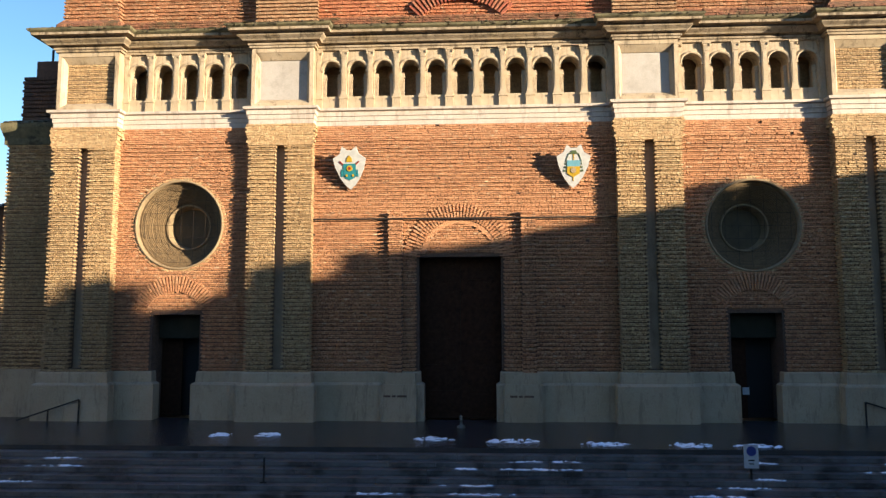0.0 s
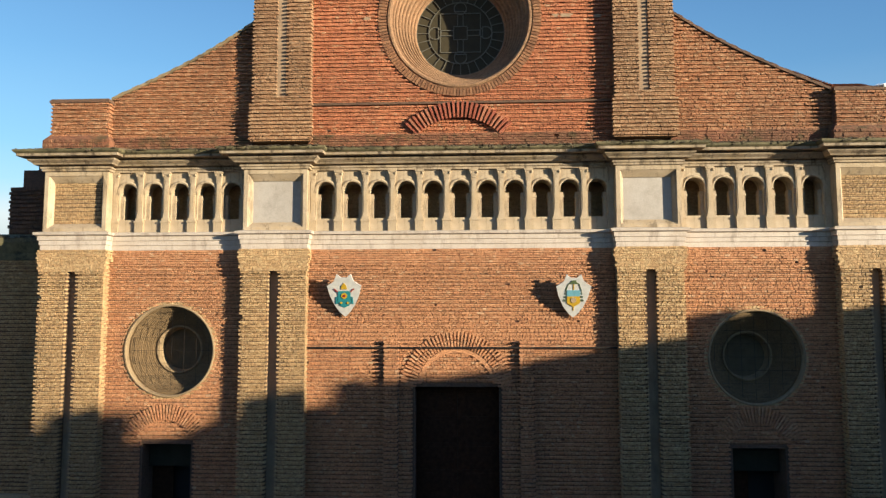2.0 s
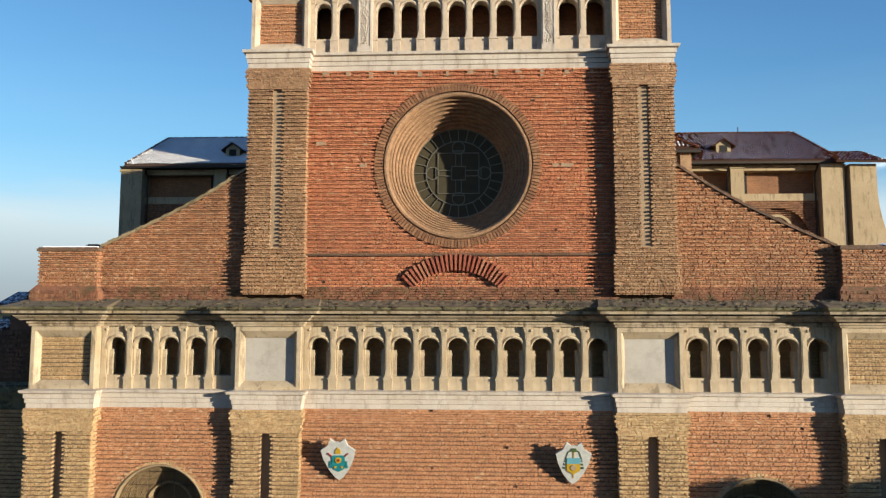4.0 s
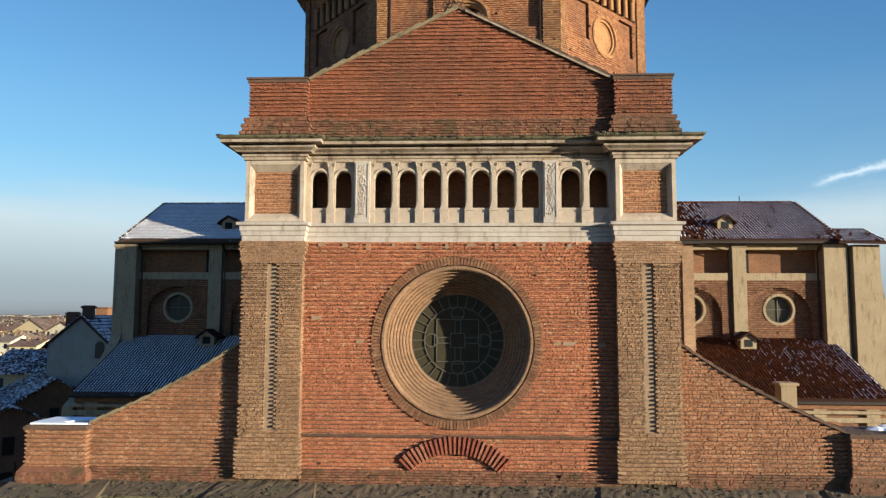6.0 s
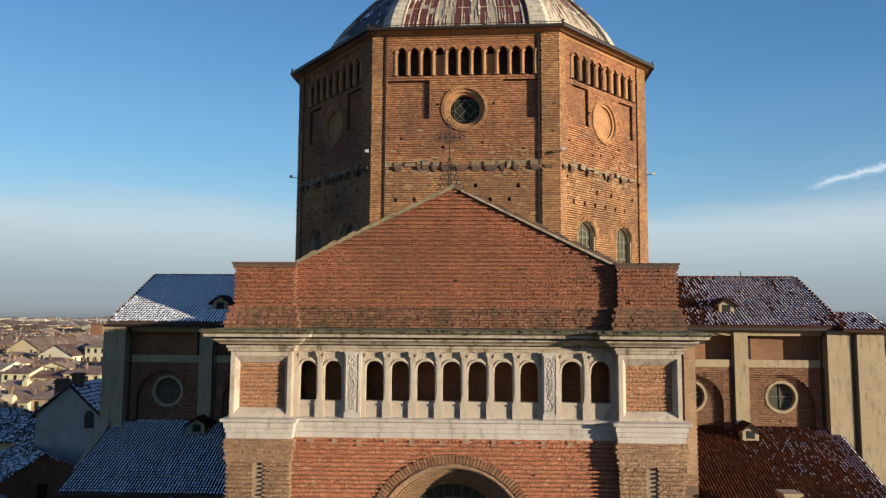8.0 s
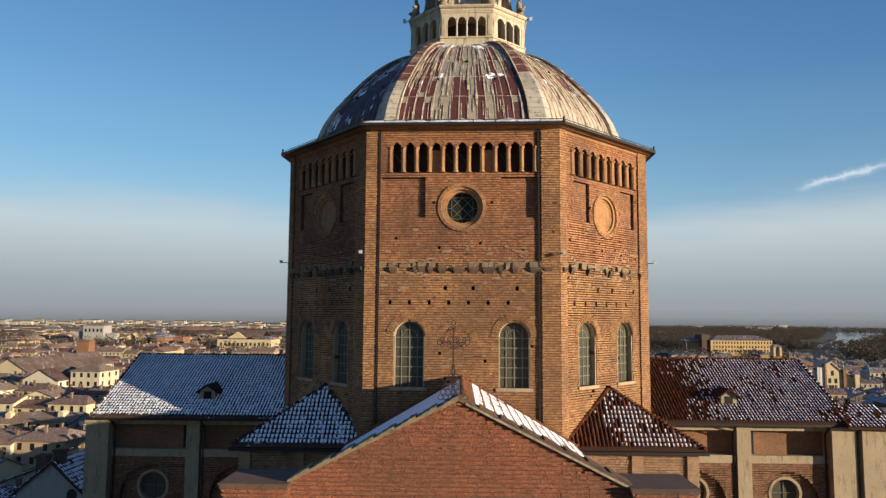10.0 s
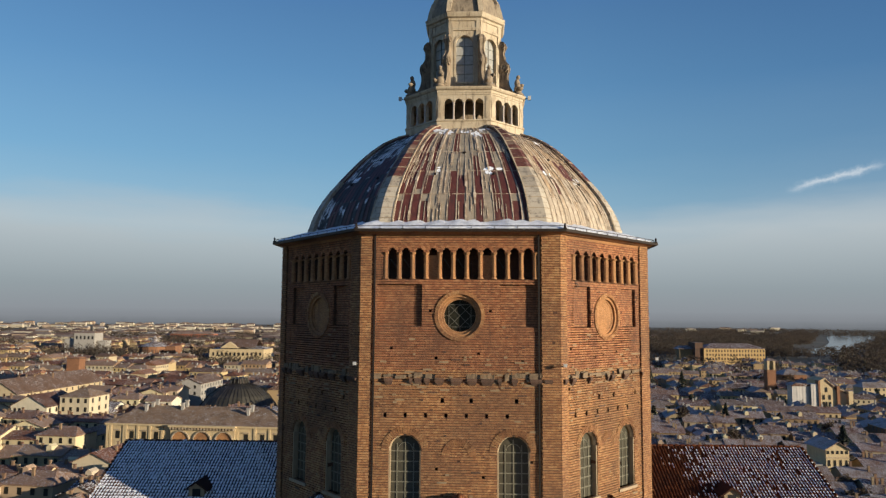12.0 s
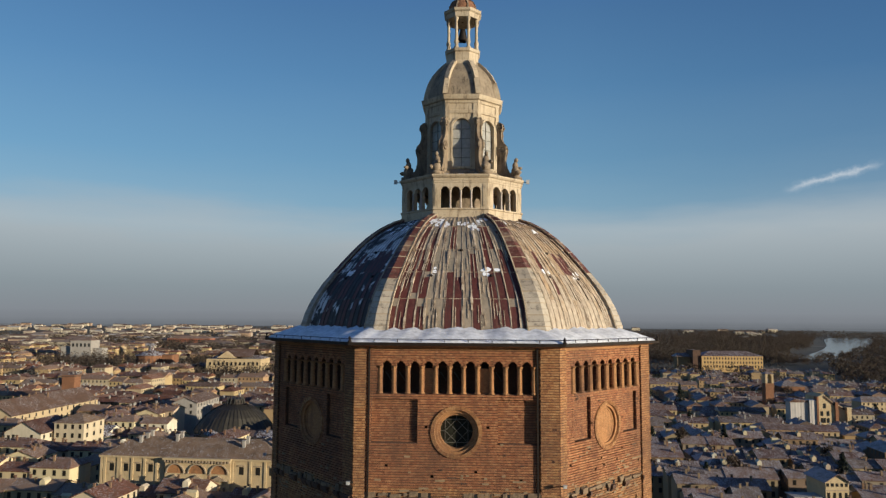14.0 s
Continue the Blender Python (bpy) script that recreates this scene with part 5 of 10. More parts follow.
# coats of arms
def coat(x, z, kind_label, seed):
    ob = thing("coat_of_arms", kind_label, "coat of arms", (x, -0.05, z), "coats of arms")
    rim = [(-0.30, 0.93), (-0.12, 0.78), (0.12, 0.78), (0.30, 0.93), (0.42, 0.62), (0.72, 0.42), (0.62, 0.0), (0.42, -0.45), (0.2, -0.75), (0.0, -0.93), (-0.2, -0.75), (-0.42, -0.45), (-0.62, 0.0), (-0.72, 0.42), (-0.42, 0.62)]
    mb = MB(Matrix.Translation((0, -0.42, 0)) @ Matrix.Rotation(radians(17), 4, "X"))
    mb.prism(rim, -0.04, 0.04)
    part("shield", mb, WHITE, ob, "white shield")
    for y0, z0 in ((-0.6, 0.5), (-0.25, -0.6)):
        part("bracket", MB().box(-0.04, 0.04, y0, 0.06, z0, z0 + 0.08), IRON, ob)
    t = mb.m
    field = [(-0.27, 0.2), (0.27, 0.2), (0.27, -0.28), (0.2, -0.42), (0.0, -0.52), (-0.2, -0.42), (-0.27, -0.28)]
    mb = MB(t)
    if seed == 0:
        mb.prism(field, -0.07, -0.03)
        part("field", mb, TEAL, ob)
        part("sun", MB(t).ring([(0.13, -0.07), (0.13, -0.09), (0.0, -0.09)], 0, 0.0, 16), GOLD, ob, "gold sun on the field")
        part("sun_heart", MB(t).ring([(0.06, -0.09), (0.06, -0.1), (0.0, -0.1)], 0, 0.0, 12), RED, ob)
        for u in (-0.14, 0.14):
            part("star", MB(t).ring([(0.055, -0.07), (0.055, -0.09), (0.0, -0.09)], u, -0.31, 8), GOLD, ob)
        part("mitre", MB(t).prism([(-0.13, 0.28), (0.13, 0.28), (0.1, 0.44), (0.0, 0.56), (-0.1, 0.44)], -0.07, -0.03), GOLD, ob, "gold mitre over the field")
        for u in (-1, 1):
            part("tassel", MB(t).prism([(u * 0.31, -0.05), (u * 0.36, -0.05), (u * 0.38, -0.36), (u * 0.29, -0.36)][::u], -0.07, -0.03), TEAL, ob, "teal tassel")
            part("key", MB(t).bar((u * 0.42, -0.05, 0.3), (u * 0.27, -0.05, 0.16), 0.05), RED, ob)
    else:
        mb.prism([(-0.27, 0.26), (0.27, 0.26), (0.27, 0.0), (-0.27, 0.0)], -0.07, -0.03)
        part("upper_field", mb, SKYBLUE, ob)
        mb = MB(t)
        mb.prism([(-0.27, 0.0), (0.27, 0.0), (0.27, -0.3), (0.0, -0.46), (-0.27, -0.3)], -0.07, -0.03)
        part("lower_field", mb, GOLD, ob)
        part("roundel", MB(t).ring([(0.12, -0.07), (0.12, -0.09), (0.0, -0.09)], 0, -0.16, 14), PLASTER, ob, "pale roundel on the lower field")
        part("hat", MB(t).prism([(-0.24, 0.53), (0.24, 0.53), (0.12, 0.60), (0.08, 0.68), (-0.08, 0.68), (-0.12, 0.60)], -0.07, -0.03), GREEN, ob, "green hat")
        part("staff", MB(t).box(-0.02, 0.02, -0.06, -0.03, 0.26, 0.53), GOLD, ob)
        part("staff_foot", MB(t).box(-0.02, 0.02, -0.06, -0.03, -0.62, -0.46), GOLD, ob)
        for u in (-1, 1):
            part("cord", MB(t).bar((u * 0.22, -0.05, 0.52), (u * 0.34, -0.05, 0.2), 0.025), GREEN, ob)
            for row in range(3):
                for col in range(row + 1):
                    part("tassel", MB(t).ball((u * (0.34 + 0.06 * (col - row / 2)), -0.05, 0.12 - 0.15 * row), 0.022, 0.02, 0.055, 6, 4), GREEN, ob)


coat(-4.72, 10.8, "white shield with a teal field and gold sun", 0)
coat(4.9, 10.75, "white shield with blue and yellow fields under a green hat", 1)

# handrails at both ends of the steps
for s in (-1, 1):
    ob = thing("handrail", "black iron handrail at the end of the platform", "handrail", group="handrails")
    mb = MB()
    x0, x1 = (-16.1, -18.6) if s < 0 else (16.2, 18.9)
    mb.bar((x0, -0.9, 0.92), (x1, -1.2, 0.08), 0.06)
    part("rail", mb, IRON, ob)
    for x, zt in ((x0, 0.92), ((x0 + x1) / 2, 0.5)):
        mb = MB()
        mb.bar((x, -0.9 - 0.3 * (x - x0) / (x1 - x0), 0.0), (x, -0.9 - 0.3 * (x - x0) / (x1 - x0), zt), 0.05)
        part("post", mb, IRON, ob)
mb = MB()
mb.lathe([(0.16, 0.0), (0.16, 0.06), (0.06, 0.1), (0.05, 0.26), (0.09, 0.3), (0.05, 0.34), (0.07, 0.42), (0.0, 0.5)], 0.1, -1.9, 12)
solid("doorstop_bollard", mb, LEAD, "small turned metal bollard before the main door", "bollard", smooth=True)
sg = thing("no_parking_sign", "small white sign with a blue and red disc on a post", "sign")
mb = MB()
mb.box(9.0, 9.44, -7.62, -7.6, -0.32, 0.4)
part("plate", mb, WHITE, sg)
mb = MB()
mb.ring([(0.15, -7.635), (0.15, -7.64), (0.0, -7.641)], 9.22, 0.2, 20)
part("disc", mb, plain_material("sign_blue", (0.03, 0.06, 0.35), 0.4), sg)
mb = MB()
mb.box(9.12, 9.32, -7.63, -7.621, -0.1, -0.06).box(9.15, 9.29, -7.63, -7.621, -0.2, -0.17)
part("text_bar", mb, BLACK, sg)
mb = MB()
mb.bar((9.22, -7.56, -1.1), (9.22, -7.56, 0.35), 0.05)
part("post", mb, IRON, sg)
pl = thing("step_post", "thin grey post standing on the steps", "post")
mb = MB()
mb.bar((-5.95, -7.9, -0.82), (-5.95, -7.9, -0.05), 0.05)
part("shaft", mb, IRON, pl)
mb = MB()
mb.box(-6.05, -5.85, -8.0, -7.8, -0.83, -0.80)
part("foot", mb, IRON, pl)
for x0, x1 in ((-3.2, -2.05), (2.1, 3.1)):
    mb = MB()
    for k, (a, b) in enumerate(((0.0, 0.3), (0.36, 0.52), (0.58, 0.98))):
        mb.box(x0 + a, min(x0 + b, x1), -0.52, -0.495, 1.02, 1.1)
    solid("inscription", mb, BRICK_DARK, "dark incised inscription line on the plinth", "inscription", "plinth inscriptions")

# old tower stump beside the front
st = thing("tower_stump", "ruined dark brick stump beside the cathedral front", "ruin")
mb = MB()
mb.box(-21.3, -18.1, 1.25, 9, GROUND, 12.95).box(-21.1, -18.2, 1.8, 8, 12.95, 16.0).box(-20.65, -18.6, 2.0, 7, 16.0, 16.85)
part("body", mb, BRICK_DARK, st)
part("brickwork", brick_mesh("brickwork", brick_list(-21.3, -18.1, 2.0, 12.5, [], seed=90, row=0.18, out=0.1), 1.25, BRICK_TAN), None, st, kind="stuff")
part("brickwork", brick_mesh("brickwork", brick_list(-21.1, -18.2, 13.8, 16.0, [], seed=91, row=0.2, tall=0.14), 1.8, BRICK_DARK), None, st, kind="stuff")
mb = MB()
mb.sweep([(-21.3, 9), (-21.3, 1.25), (-18.1, 1.25)], [(0, 12.5), (0.15, 12.5), (0.15, 12.8), (0.3, 13.3), (0.3, 13.5), (0, 13.7)])
part("stone_band", mb, CAP_MOSS, st, "mossy stone band")
part("plinth", MB().box(-21.55, -18.1, 0.95, 1.27, GROUND, 2.05), PLINTH, st)
moss_edge(st, -21.55, -18.3, 0.97, 13.55, 960)
mb = MB()
mb.bar((-20.25, 2.6, 16.75), (-20.25, 2.6, 17.65), 0.08)
part("iron_post", mb, IRON, st)

# ---- nave and aisles behind the front ----
nave = thing("nave", "tall brick nave with a steep snow-dusted tile roof", "nave")
mb = MB()
mb.box(-8.9, 9.3, 2.4, 30.0, GROUND, 30.9)
part("nave_wall", mb, BRICK_HIGH, nave)
RIDGE, EAVE_N, XR = 36.45, 31.0, 0.45
for s in (-1, 1):
    xe = XR + s * 9.3
    L = math.hypot(9.3, RIDGE - EAVE_N)
    mb = MB()
    a, b = (XR, RIDGE), (xe, EAVE_N)
    mb.prism([a, b, (xe, EAVE_N - 0.25), (XR, RIDGE - 0.25)], 1.3, 29.8)
    bed = part("roof_slope", mb, SNOW if s < 0 else TILE_ORANGE, nave, "smooth snow on the shaded slope" if s < 0 else "tiles with snow lying in their channels")
    if s > 0:
        tile_roof("roof_tiles", (XR, 1.4, RIDGE + 0.02), (0, 1, 0), (s * 9.3, 0, EAVE_N - RIDGE), 28.4, L, TILE_ORANGE, bed, pitch=0.5, tile=0.8, rise=0.015, half=0.085, snow=lambda x, t: 0.0 if t < 0.09 else 0.93, pat=(0.145, 0.045))
        part("ridge_strip", MB().prism([(XR, RIDGE + 0.03), (XR + 0.75, RIDGE - 0.44 + 0.03), (XR + 0.75, RIDGE - 0.44), (XR, RIDGE)], 1.35, 29.7), BRICK_DRUM, nave, "bare brick strip along the ridge")
        part("verge_gutter", MB().prism([(XR + 0.6, RIDGE - 0.2), (xe, EAVE_N + 0.15), (xe, EAVE_N - 0.05), (XR + 0.6, RIDGE - 0.4)], 1.1, 1.45), IRON, nave, "dark verge board")
    mb = MB()
    for k in range(44):
        t = k / 44
        mb.ball((XR + (xe - XR) * t, 29.75, RIDGE + (EAVE_N - RIDGE) * t + 0.08), 0.22, 0.3, 0.14, 6, 3)
    part("verge_tiles", mb, TILE_ORANGE, nave, kind="stuff")
mb = MB()
for k in range(48):
    mb.ball((XR, 1.6 + k * 0.6, RIDGE + 0.06), 0.2, 0.36, 0.15, 6, 3)
part("ridge_tiles", mb, TILE_ORANGE, nave, kind="stuff")
for s in (-1, 1):
    ai = thing("aisle", "low side aisle with a lean-to tile roof", "aisle", group="aisles")
    x0, x1 = (-17.6, -8.9) if s < 0 else (9.3, 18.3)
    mb = MB()
    mb.box(x0, x1, 1.5, 31.0, GROUND, 17.2)
    part("wall", mb, BRICK_HIGH, ai)
    mb = MB()
    xi, xo = (x1, x0) if s < 0 else (x0, x1)
    mb.prism([(xi, 21.6), (xo, 18.0), (xo, 17.0), (xi, 17.0)], 1.4, 31.0)
    part("roof", mb, BED_DARK, ai)

# ---- transepts ----
AX = 0.9


def transept(s):
    """s is -1 for the shaded one, 1 for the sunlit one; u is the way out from the axis."""
    X = lambda u: AX + s * u
    bx = lambda mb, u0, u1, y0, y1, z0, z1: mb.box(min(X(u0), X(u1)), max(X(u0), X(u1)), y0, y1, z0, z1)
    t = thing("transept", "plastered transept arm with brick panels and a snowy tile roof", "transept", group="transepts")
    end = 35.6
    Y = 40.5
    mb = MB()
    bx(mb, 12, 33.9, Y + 0.9, 56.5, GROUND, 31.6)
    part("body", mb, BRICK_BROWN, t)
    # brick infill with the sunk arch and round window
    oc_u, oc_z = 29.9, 25.05
    for k, u in enumerate((oc_u, oc_u - 8.6)):
        mb = MB()
        hole = arched_hole(X(u) - 2.95, X(u) + 2.95, 10.0, 24.2)
        x0, x1 = sorted((X(u - 3.7), X(u + 3.9)))
        backing(mb, x0, x1, 20, 28.0, Y, Y + 0.5, [hole], 0.2)
        ob = part("arch_panel", mb, MORTAR_DRUM, t, "brick panel with a sunk arch")
        part("brickwork", brick_mesh("brickwork", brick_list(x0, x1, 20, 28.0, [hole], row=0.21, tall=0.145, long=0.24, seed=500 + k), Y, BRICK_BROWN), None, ob, kind="stuff")
        mb = MB()
        backing(mb, X(u) - 3.1, X(u) + 3.1, 20, 27.4, Y + 0.5, Y + 0.9, [round_hole(X(u), oc_z, 1.4)], 0.2)
        ob = part("sunk_panel", mb, MORTAR_DRUM, t)
        part("brickwork", brick_mesh("brickwork", brick_list(X(u) - 3.0, X(u) + 3.0, 20, 27.3, [round_hole(X(u), oc_z, 1.4)], row=0.21, tall=0.145, long=0.24, seed=510 + k), Y + 0.5, BRICK_BROWN), None, ob, kind="stuff")
        w = part("round_window", MB().ring([(1.4, Y + 0.86), (0.0, Y + 0.87)], X(u), oc_z, 32), PANE, t, "round window with a pale rim")
        part("rim", MB().ring([(1.55, Y + 0.5), (1.55, Y + 0.36), (1.3, Y + 0.36), (1.25, Y + 0.6), (1.25, Y + 0.88)], X(u), oc_z, 36), PLASTER, w)
        mb = MB()
        mb.bar((X(u) - 1.3, Y + 0.8, oc_z), (X(u) + 1.3, Y + 0.8, oc_z), 0.06).bar((X(u), Y + 0.8, oc_z - 1.3), (X(u), Y + 0.8, oc_z + 1.3), 0.06)
        part("glazing_bar", mb, LEAD, w)
        # open loggia above, the dark of its opening put on as a black panel
        mb = MB()
        bx(mb, u - 3.7, u + 3.9, Y - 0.12, Y + 0.5, 27.9, 28.6)
        part("string_course", mb, PLASTER, t)
        mb = MB()
        bx(mb, u - 3.7, u + 3.9, Y + 1.6, Y + 1.8, 28.5, 31.5)
        part("loggia_back", mb, BRICK_DARK, t)
        mb = MB()
        bx(mb, u - 3.7, u - 2.6, Y + 0.84, Y + 0.95, 28.6, 30.9)
        part("loggia_opening", mb, BLACK, t)
    mb = MB()
    bx(mb, 12, 34.0, Y - 0.2, Y + 1.8, 30.9, 31.6)
    bx(mb, 12, 34.0, Y - 0.3, Y + 1.8, 31.2, 31.4)
    part("entablature", mb, PLASTER, t)
    for u0, u1, y0 in ((25.3, 26.6, Y - 0.35), (33.8, 36.0, Y - 0.9), (16.8, 17.9, Y - 0.35)):
        mb = MB()
        bx(mb, u0, u1, y0, Y + 1.9, 18, 31.55)
        bx(mb, u0 - 0.1, u1 + 0.1, y0 - 0.1, Y + 1.9, 31.1, 31.35)
        part("pilaster", mb, PLASTER, t)
    mb = MB()
    bx(mb, 33.0, end + 0.4, Y + 1.5, 57, GROUND, 31.55)
    part("end_wall", mb, PLASTER, t)
    # roof with overhanging eaves
    z0, z1, ye, yr = 31.75, 36.95, 39.35, 49.4
    xa, xb = sorted((X(12), X(end)))
    L = math.hypot(yr - ye, z1 - z0)
    mb = MB()
    for (y, z, q) in ((ye, z0, 0), (2 * yr - ye, z0, 1)):
        p = [(xa, y, z), (xb, y, z), (xb, yr, z1), (xa, yr, z1)]
        mb.add([(a, b, c - d) for d in (0.0, 0.22) for a, b, c in p], [(0, 1, 2, 3), (7, 6, 5, 4), (0, 4, 5, 1), (1, 5, 6, 2), (3, 7, 4, 0)])
    mb.add([(X(end - 0.05), ye + 0.6, z0), (X(end - 0.05), 2 * yr - ye - 0.6, z0), (X(end - 0.05), yr, z1 - 0.2)], [(0, 1, 2)])
    roof = part("roof", mb, BED_SNOW if s < 0 else BED_DARK, t)
    tile_roof("roof_tiles", (xa, yr, z1 + 0.03), (1, 0, 0), (0, ye - yr, z0 - z1), xb - xa, L, TILE_SNOWY if s < 0 else TILE_RED, roof, seed=21 + s, pitch=0.31, tile=0.44, half=0.085, snow=(lambda x, t: 1.0) if s < 0 else (lambda x, t, d=drift(0.35, 0.85, 1.1, 2): d(x, t) * min(1.0, max(0.0, (x - 8.6 + 0.8 * math.sin(9 * t)) / 4.5))), pat=(0.15, 0.085) if s < 0 else (0.078, 0.05))
    mb = MB()
    for k in range(int((xb - xa) / 0.6)):
        mb.ball((xa + 0.3 + k * 0.6, yr, z1 + 0.1), 0.36, 0.18, 0.14, 6, 3)
    for k in range(18):
        q = (k + 0.5) / 18
        mb.ball((X(end - 0.1), ye + (yr - ye) * q, z0 + (z1 - z0) * q + 0.1), 0.18, 0.36, 0.16, 6, 3)
    part("ridge_tiles", mb, TILE_SNOWY if s < 0 else TILE_RED, roof, kind="stuff")
    mb = MB()
    bx(mb, 14, end + 0.35, ye - 0.1, Y + 0.4, z0 - 0.32, z0 - 0.12)
    part("eaves_board", mb, IRON, t, "dark eaves board and gutter")
    mb = MB()
    mb.bar((X(25.0), ye + 0.0, z0 - 0.3), (X(25.0), Y - 0.1, 30.6), 0.12).bar((X(25.0), Y - 0.1, 30.6), (X(25.0), Y - 0.1, 22.4), 0.12)
    part("downpipe", mb, PIPE, t)
    mb = MB()
    mb.bar((X(33.5), ye + 0.0, z0 - 0.3), (X(33.5), Y - 0.2, 30.6), 0.12).bar((X(33.5), Y - 0.2, 30.6), (X(33.5), Y - 0.2, 22.4), 0.12)
    part("downpipe", mb, PIPE, t)
    # dormers
    for u, y, z in ((25.3, 41.9, 33.0), (25.9, 38.4, 21.35)):
        mb = MB(Matrix.Translation((X(u), y, z)) @ Matrix.Diagonal((1.35, 1.0, 1.2, 1.0)))
        mb.prism([(-0.55, 0), (0.55, 0), (0.55, 0.75), (0, 1.2), (-0.55, 0.75)], 0.0, 2.4)
        d = part("dormer", mb, PLASTER, t)
        mb = MB(Matrix.Translation((X(u), y, z)) @ Matrix.Diagonal((1.35, 1.0, 1.2, 1.0)))
        mb.box(-0.28, 0.28, -0.03, 0.02, 0.15, 0.72)
        part("dormer_opening", mb, BLACK, d)
        mb = MB(Matrix.Translation((X(u), y, z)) @ Matrix.Diagonal((1.35, 1.0, 1.2, 1.0)))
        for a in (-1, 1):
            mb.add([(0, -0.3, 1.34), (0, 2.6, 1.34), (a * 0.85, 2.6, 0.68), (a * 0.85, -0.3, 0.68), (0, -0.3, 1.2), (0, 2.6, 1.2), (a * 0.85, 2.6, 0.54), (a * 0.85, -0.3, 0.54)], [(0, 1, 2, 3), (4, 7, 6, 5), (0, 3, 7, 4), (3, 2, 6, 7)])
        part("dormer_roof", mb, BED_DARK, d)
    # chapel with its lean-to roof
    ch = thing("chapel", "low plastered chapel under a tiled lean-to roof", "chapel", group="side chapels")
    ye2, ze2, zt2 = 30.7, 17.45, 22.25
    ua, ub = 16.5, 34.9
    xa, xb = sorted((X(ua), X(ub)))
    L = math.hypot(Y + 0.3 - ye2, zt2 - ze2)
    mb = MB()
    p = [(xa, ye2, ze2), (xb, ye2, ze2), (xb, Y + 0.3, zt2), (xa, Y + 0.3, zt2)]
    mb.add([(a, b, c - d) for d in (0.0, 0.2) for a, b, c in p], [(0, 1, 2, 3), (7, 6, 5, 4), (0, 4, 5, 1), (1, 5, 6, 2), (2, 6, 7, 3), (3, 7, 4, 0)])
    roof = part("roof", mb, BED_SNOW if s < 0 else BED_DARK, ch)
    tile_roof("roof_tiles", (xa, Y + 0.3, zt2 + 0.03), (1, 0, 0), (0, ye2 - Y - 0.3, ze2 - zt2), xb - xa, L, TILE_SPECK if s < 0 else TILE_RED, roof, seed=31 + s, pitch=0.28, tile=0.4, half=0.08, snow=(lambda x, t: 1.0) if s < 0 else (lambda x, t, d=drift(0.3, 0.3, 1.1, 5): 0.8 * d(x, t) * min(1.0, max(0.0, (x - 7.0 - 2.5 * t) / 9.0))), pat=(0.088, 0.055) if s < 0 else (0.06, 0.04))
    mb = MB()
    bx(mb, ua, ub - 0.4, ye2 + 0.6, Y + 0.6, GROUND, ze2 - 0.15)
    bx(mb, ua, ub - 0.3, ye2 + 0.35, ye2 + 0.7, ze2 - 0.7, ze2 - 0.15)
    part("wall", mb, BRICK_BROWN, ch)
    for u in (19.5, 23.6, 28.2, 32.5):
        mb = MB()
        bx(mb, u, u + 1.1, ye2 + 0.3, ye2 + 0.7, GROUND, ze2 - 0.7)
        part("pilaster", mb, PLASTER, ch)
    for u in (21.6, 26.0, 30.6):
        mb = MB()
        bx(mb, u - 0.8, u + 0.8, ye2 + 0.55, ye2 + 0.65, 6.0, 14.5)
        part("window", mb, PANE, ch)
    mb = MB()
    bx(mb, ua, ub, ye2 - 0.12, ye2 + 0.3, ze2 - 0.25, ze2 - 0.05)
    part("gutter", mb, IRON, ch)
    part("frieze", bx(MB(), ua, ub - 0.1, ye2 + 0.15, ye2 + 0.4, ze2 - 1.75, ze2 - 1.35), PLASTER, ch)
    part("architrave", bx(MB(), ua, ub - 0.1, ye2 + 0.05, ye2 + 0.4, ze2 - 1.05, ze2 - 0.8), PLASTER, ch)
    if s > 0:
        oc2 = round_hole(30.45, 14.4, 1.3)
        pn = part("brick_panel", backing(MB(), 28.3, 32.2, 8.0, ze2 - 1.75, ye2 + 0.2, ye2 + 0.62, [oc2], 0.2), MORTAR_DRUM, ch, "brick panel with a round window")
        part("brickwork", brick_mesh("brickwork", brick_list(28.3, 32.2, 8.0, ze2 - 1.75, [oc2], row=0.18, long=0.24, seed=540, out=0.05), ye2 + 0.2, BRICK_BROWN), None, pn, kind="stuff")
        w = part("round_window", MB().ring([(1.3, ye2 + 0.5), (0.0, ye2 + 0.51)], 30.45, 14.4, 28), DUSTY, ch, "round window with a dusty pane")
        part("rim", MB().ring([(1.42, ye2 + 0.3), (1.42, ye2 + 0.1), (1.2, ye2 + 0.1), (1.18, ye2 + 0.52)], 30.45, 14.4, 32), BRICK_BROWN, w)
    # curved flank buttress going down from the corner
    if s < 0:
        mb = MB()
        pts = [(Y + 0.2, 23.2), (Y - 0.6, 23.2)] + [(Y - 0.8 - 8.2 * (k / 10) ** 1.5, 22.9 - 6.6 * (k / 10)) for k in range(11)] + [(Y - 9.2, 14), (Y + 0.2, 14)]
        u0, u1 = 34.95, 35.9
        q = [(X(u), y, z) for u in (u0, u1) for y, z in pts]
        k = len(pts)
        mb.add(q, [tuple(range(k)), tuple(range(2 * k - 1, k - 1, -1))] + [(i, (i + 1) % k, (i + 1) % k + k, i + k) for i in range(k)])
        part("curved_buttress", mb, PLASTER, t, "pale plastered buttress with a curved back")
